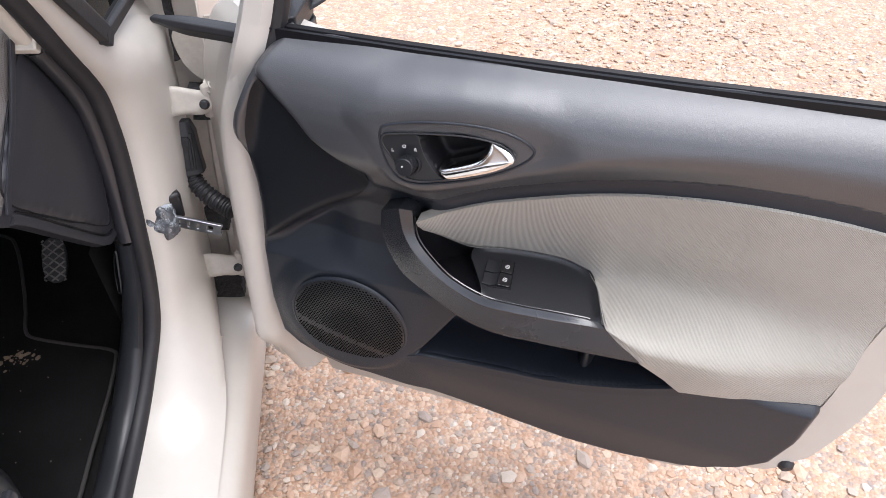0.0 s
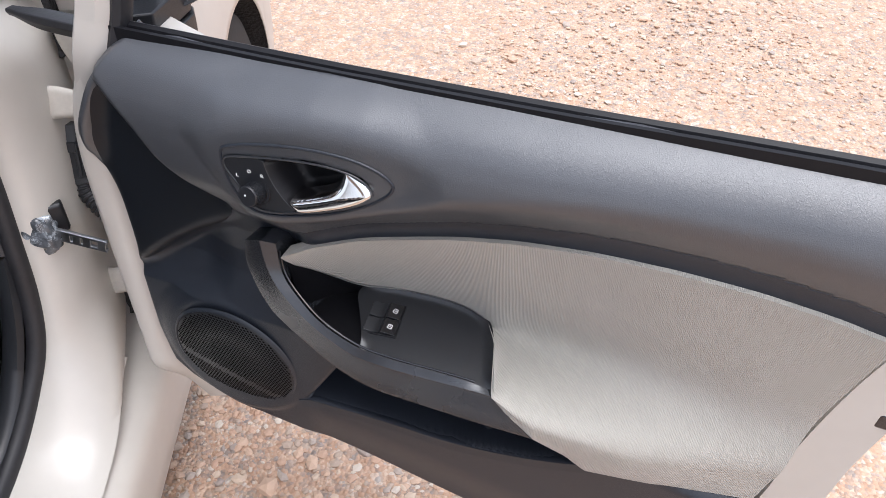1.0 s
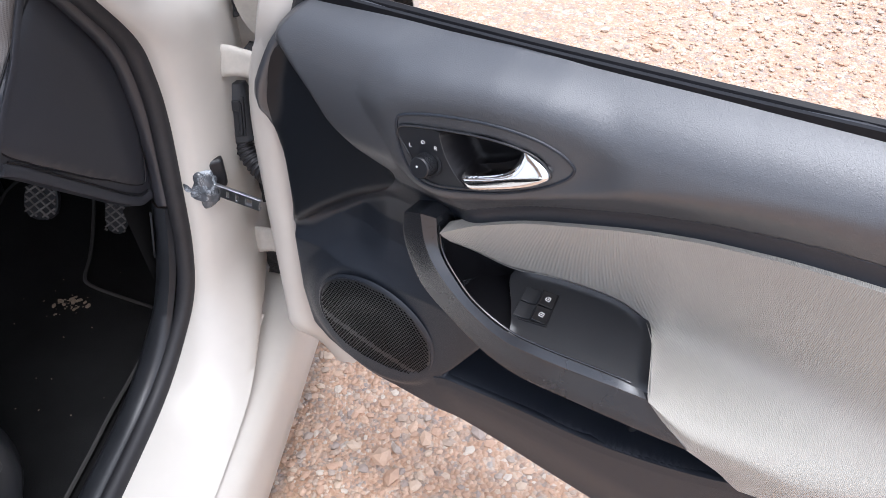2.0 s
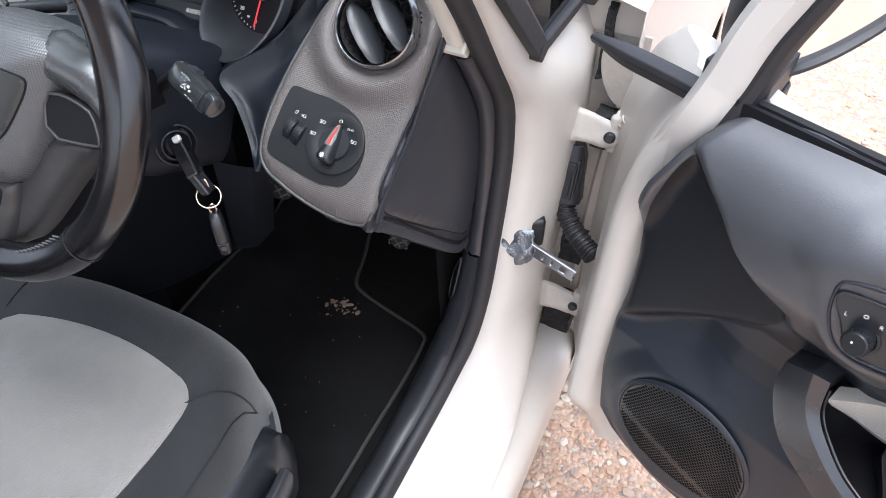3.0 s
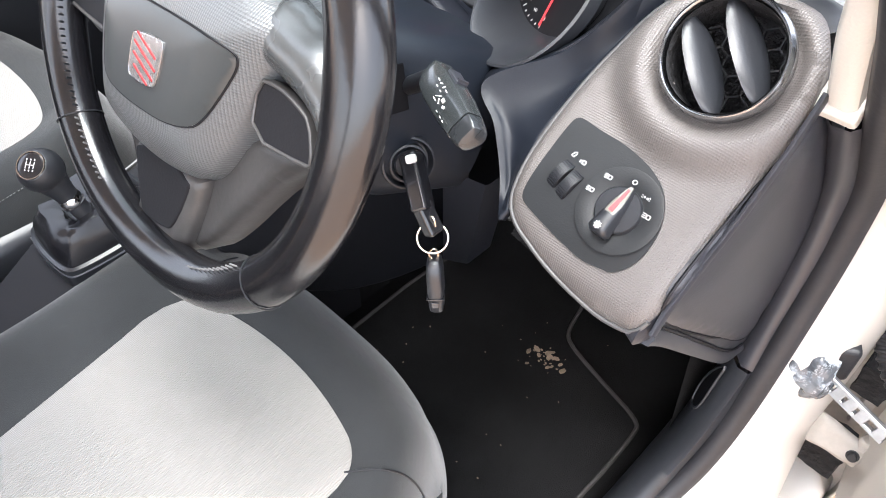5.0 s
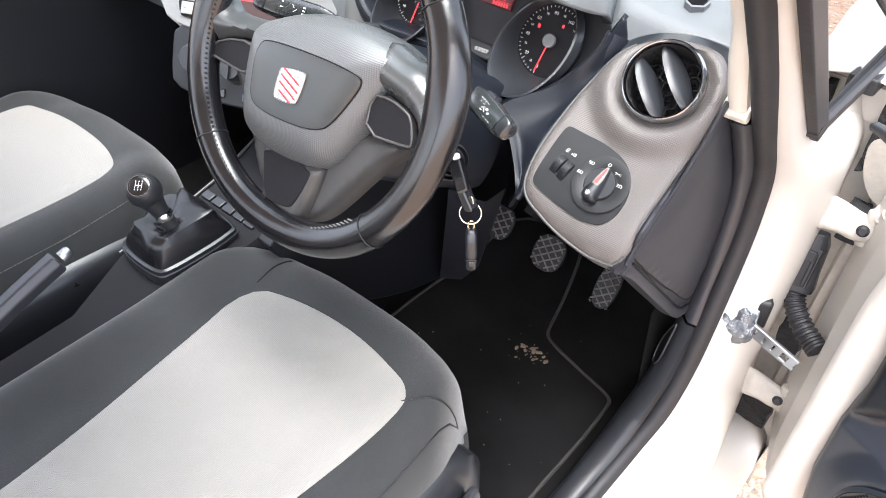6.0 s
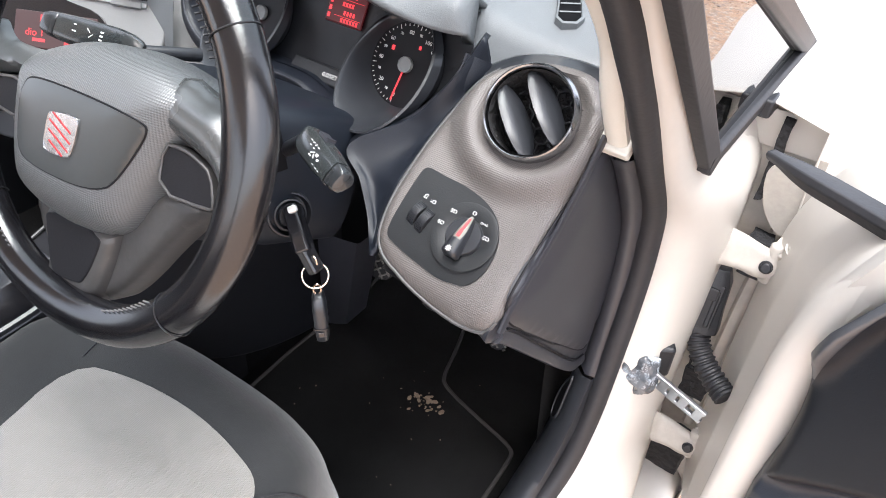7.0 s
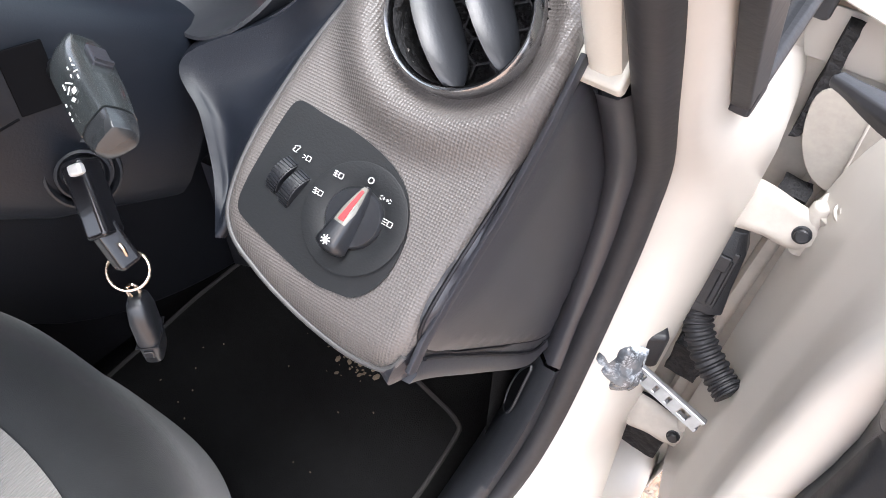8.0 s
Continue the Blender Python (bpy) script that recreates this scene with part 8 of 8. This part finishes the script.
    for a, b in zip(rings, rings[1:]):
        for j in range(5):
            bm.faces.new((a[j], a[j + 1], b[j + 1], b[j]))
    part("pillar_cover", bm, SIDECAP, trim, "dark pillar cover", smooth=60)
    bm = bmesh.new()
    grid(bm, 10, 10, lambda u, v: Vector((-0.160 - 0.02 * v, -0.13 + 0.30 * u, 0.42 + 0.30 * v)))
    part("kick_panel", bm, CARPET, trim, "black kick panel")
    # bonnet release recess: a flat black face for its shade on the trim's inner face, with a rim
    well = [Vector(q) for q in ((-0.1395, -0.1180, 0.722), (-0.1420, -0.1245, 0.690), (-0.1440, -0.1390, 0.645), (-0.1600, -0.1160, 0.618), (-0.1600, -0.0990, 0.660))]
    out = Vector((-0.75, -0.60, 0.20)).normalized()
    line = chaikin([p + out * 0.004 for p in well], 2)
    bm = bmesh.new()
    bm.faces.new([bm.verts.new(p) for p in line])
    part("release_recess", bm, HOLESHADE, trim, "flat black face for the shaded bonnet release recess")
    bm = bmesh.new()
    sweep(bm, line, circle(0.0016, 6), up=out, closed=True)
    part("recess_edge", bm, SILLPLASTIC, trim)
    # cream post trim
    post = thing("pillar_trim", "cream plastic windscreen pillar trim", "pillar trim", m=Matrix.Identity(4))
    bm = bmesh.new()
    path = spline([(-0.137, -0.184, 1.086), (-0.136, -0.232, 1.157), (-0.135, -0.255, 1.203), (-0.136, -0.300, 1.253), (-0.138, -0.345, 1.290), (-0.17, -0.53, 1.42), (-0.21, -0.7, 1.50)], 8)
    sweep(bm, path, [(-0.010, -0.02), (-0.0095, 0.002), (-0.005, 0.006), (0.006, 0.006), (0.0115, 0.002), (0.011, -0.02)], up=(0, -1, 0.4))
    part("trim_cover", bm, CREAM, post, "cream plastic cover", smooth=50)
    bm = bmesh.new()
    box(bm, (0.030, 0.028, 0.016), axes((-0.137, -0.182, 1.090), (0.0, -0.7, 0.7)))
    part("trim_foot", bm, CREAM, post, bevel=0.003)


build_footwell()


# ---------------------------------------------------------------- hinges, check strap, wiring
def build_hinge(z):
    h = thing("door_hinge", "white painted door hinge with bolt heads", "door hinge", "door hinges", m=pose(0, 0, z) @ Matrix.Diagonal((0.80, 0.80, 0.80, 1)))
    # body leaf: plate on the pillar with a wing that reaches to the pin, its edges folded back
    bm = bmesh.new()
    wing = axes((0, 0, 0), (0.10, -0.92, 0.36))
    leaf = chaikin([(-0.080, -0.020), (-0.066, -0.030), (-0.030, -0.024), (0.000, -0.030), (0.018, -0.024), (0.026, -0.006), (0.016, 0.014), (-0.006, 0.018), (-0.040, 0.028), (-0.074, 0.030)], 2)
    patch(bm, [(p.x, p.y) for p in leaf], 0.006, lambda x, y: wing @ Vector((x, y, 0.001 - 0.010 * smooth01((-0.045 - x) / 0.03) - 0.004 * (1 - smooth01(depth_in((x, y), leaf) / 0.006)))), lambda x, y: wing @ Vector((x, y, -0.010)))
    part("body_leaf", bm, DIMWHITE, h, "white painted body leaf", smooth=60)
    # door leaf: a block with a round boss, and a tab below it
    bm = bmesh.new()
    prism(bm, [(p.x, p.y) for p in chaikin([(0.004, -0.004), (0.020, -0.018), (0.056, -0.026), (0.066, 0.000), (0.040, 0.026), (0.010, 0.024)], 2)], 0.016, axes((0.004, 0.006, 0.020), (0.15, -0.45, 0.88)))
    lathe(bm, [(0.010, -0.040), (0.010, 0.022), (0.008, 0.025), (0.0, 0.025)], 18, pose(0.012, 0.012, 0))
    part("door_leaf", bm, DIMWHITE, h, "white painted door leaf", bevel=0.002)
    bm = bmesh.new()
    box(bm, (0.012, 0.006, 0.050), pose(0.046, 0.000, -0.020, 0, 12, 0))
    part("hinge_tab", bm, DIMWHITE, h, "white painted tab", bevel=0.002)
    for c, n, r, mat in (((0.008, -0.003, -0.008), (0.10, -0.92, 0.36), 0.0078, BLACK), ((0.034, 0.004, 0.032), (0.15, -0.45, 0.88), 0.0115, DIMWHITE)):
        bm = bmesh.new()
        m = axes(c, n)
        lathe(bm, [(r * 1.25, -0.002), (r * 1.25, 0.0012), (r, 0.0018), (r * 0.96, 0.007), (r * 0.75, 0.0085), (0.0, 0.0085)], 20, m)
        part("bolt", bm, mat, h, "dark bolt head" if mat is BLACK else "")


build_hinge(0.902)
build_hinge(0.565)


def build_strap():
    st = thing("check_strap", "greasy steel door check strap", "door strap", m=Matrix.Identity(4))
    a, b = Vector((-0.080, -0.078, 0.742)), Vector((0.014, -0.092, 0.722))
    bm = bmesh.new()
    bmesh.ops.create_icosphere(bm, subdivisions=4, radius=1)
    for v in bm.verts:
        k = 1 + 0.30 * noise.noise(v.co * 1.4) + 0.14 * noise.noise(v.co * 3.2) + 0.05 * noise.noise(v.co * 9.0)
        v.co = a + Vector((0.006, -0.004, -0.002)) + Vector((v.co.x * 0.026 * k, v.co.y * 0.020 * k, v.co.z * 0.031 * k))
    part("grease_lump", bm, GREASE, st, "lump of grey grease over the bracket")
    bm = bmesh.new()
    box(bm, (0.050, 0.030, 0.050), pose(-0.072, -0.062, 0.752, 0, 0, 30))
    part("bracket", bm, BLACK, st, "black bracket", bevel=0.006)
    d = (b - a).normalized()
    m = Matrix((d, Vector((0, 0, 1)).cross(d).normalized(), d.cross(Vector((0, 0, 1)).cross(d).normalized()))).transposed().to_4x4()
    m.translation = (a + b) / 2
    L = (b - a).length
    bm = bmesh.new()
    for y in (-0.0080, 0.0080):
        box(bm, (L, 0.006, 0.0055), m @ Matrix.Translation((0, 0, y)))
    for x in (-0.3, -0.1, 0.05, 0.2, 0.42):
        box(bm, (0.012, 0.006, 0.016), m @ Matrix.Translation((x * L, 0, 0)))
    part("strap", bm, STEEL, st, "slotted steel strap", bevel=0.0012)
    loom = thing("wiring_loom", "black connector with ribbed rubber bellows", "wiring", m=Matrix.Identity(4))
    bm = bmesh.new()
    sweep(bm, [(-0.046, 0.030, 0.850), (-0.045, 0.024, 0.832), (-0.042, 0.014, 0.79), (-0.038, 0.006, 0.765)], [(-0.022, -0.016), (-0.024, 0.012), (-0.014, 0.020), (0.016, 0.020), (0.024, 0.010), (0.021, -0.016)], up=(0, -1, 0), scale=lambda t: 0.72 + 0.28 * smooth01(t * 2.5))
    cm = axes((-0.043, 0.010, 0.806), (0.02, -0.96, 0.28))
    box(bm, (0.036, 0.062, 0.026), cm)
    box(bm, (0.026, 0.016, 0.030), cm @ pose(0, 0.018, 0.002))
    box(bm, (0.006, 0.050, 0.006), cm @ pose(0.012, -0.002, 0.013))
    part("connector", bm, BLACK, loom, "black plastic connector", bevel=0.002)
    # inner wing panel, its shadow mixed into the paint colour
    bm = bmesh.new()
    prism(bm, [(p.x, p.y) for p in chaikin([(-0.036, 0.984), (-0.034, 0.955), (-0.024, 0.925), (-0.002, 0.900), (0.030, 0.900), (0.034, 0.960), (0.012, 0.984), (-0.018, 0.992)], 2)], 0.004, Matrix(((1, 0, 0, 0), (0, 0, -1, 0.058), (0, 1, 0, 0), (0, 0, 0, 1))))
    part("wing_inner_panel", bm, WINGSHADE, car_body, "inner wing panel in shade-darkened white", bevel=0.001)
    bm = bmesh.new()
    path = spline([(-0.038, 0.004, 0.768), (-0.030, -0.006, 0.750), (-0.012, -0.018, 0.733), (0.010, -0.030, 0.722), (0.026, -0.040, 0.718)], 16)
    sweep(bm, path, circle(0.0155, 20), up=(0, 1, 0), scale=lambda t: 1.0 - 0.14 * (math.sin(t * 2 * math.pi * 13) > 0))
    part("bellows", bm, RUBBER, loom, "ribbed rubber bellows", smooth=25)
    # foam, and black blocks added for the shaded gaps behind the hinges
    hollow = thing("wing_foam", "black foam blocks put for the dark gaps behind the door hinges", "foam", m=Matrix.Identity(4))
    for c, s in (((-0.034, 0.070, 0.985), (0.010, 0.02, 0.10)), ((-0.012, 0.055, 0.870), (0.024, 0.03, 0.05)), ((-0.022, 0.035, 0.500), (0.05, 0.03, 0.075)), ((-0.020, 0.045, 0.645), (0.035, 0.03, 0.05))):
        bm = bmesh.new()
        vs = box(bm, s, Matrix.Translation(c))
        bmesh.ops.subdivide_edges(bm, edges=bm.edges[:], cuts=4, use_grid_fill=True)
        for v in bm.verts:
            v.co += Vector((noise.noise(v.co * 60), noise.noise(v.co * 60 + Vector((5, 0, 0))), noise.noise(v.co * 60 + Vector((0, 7, 0))))) * 0.004
        part("foam_block", bm, FOAM, hollow)


build_strap()
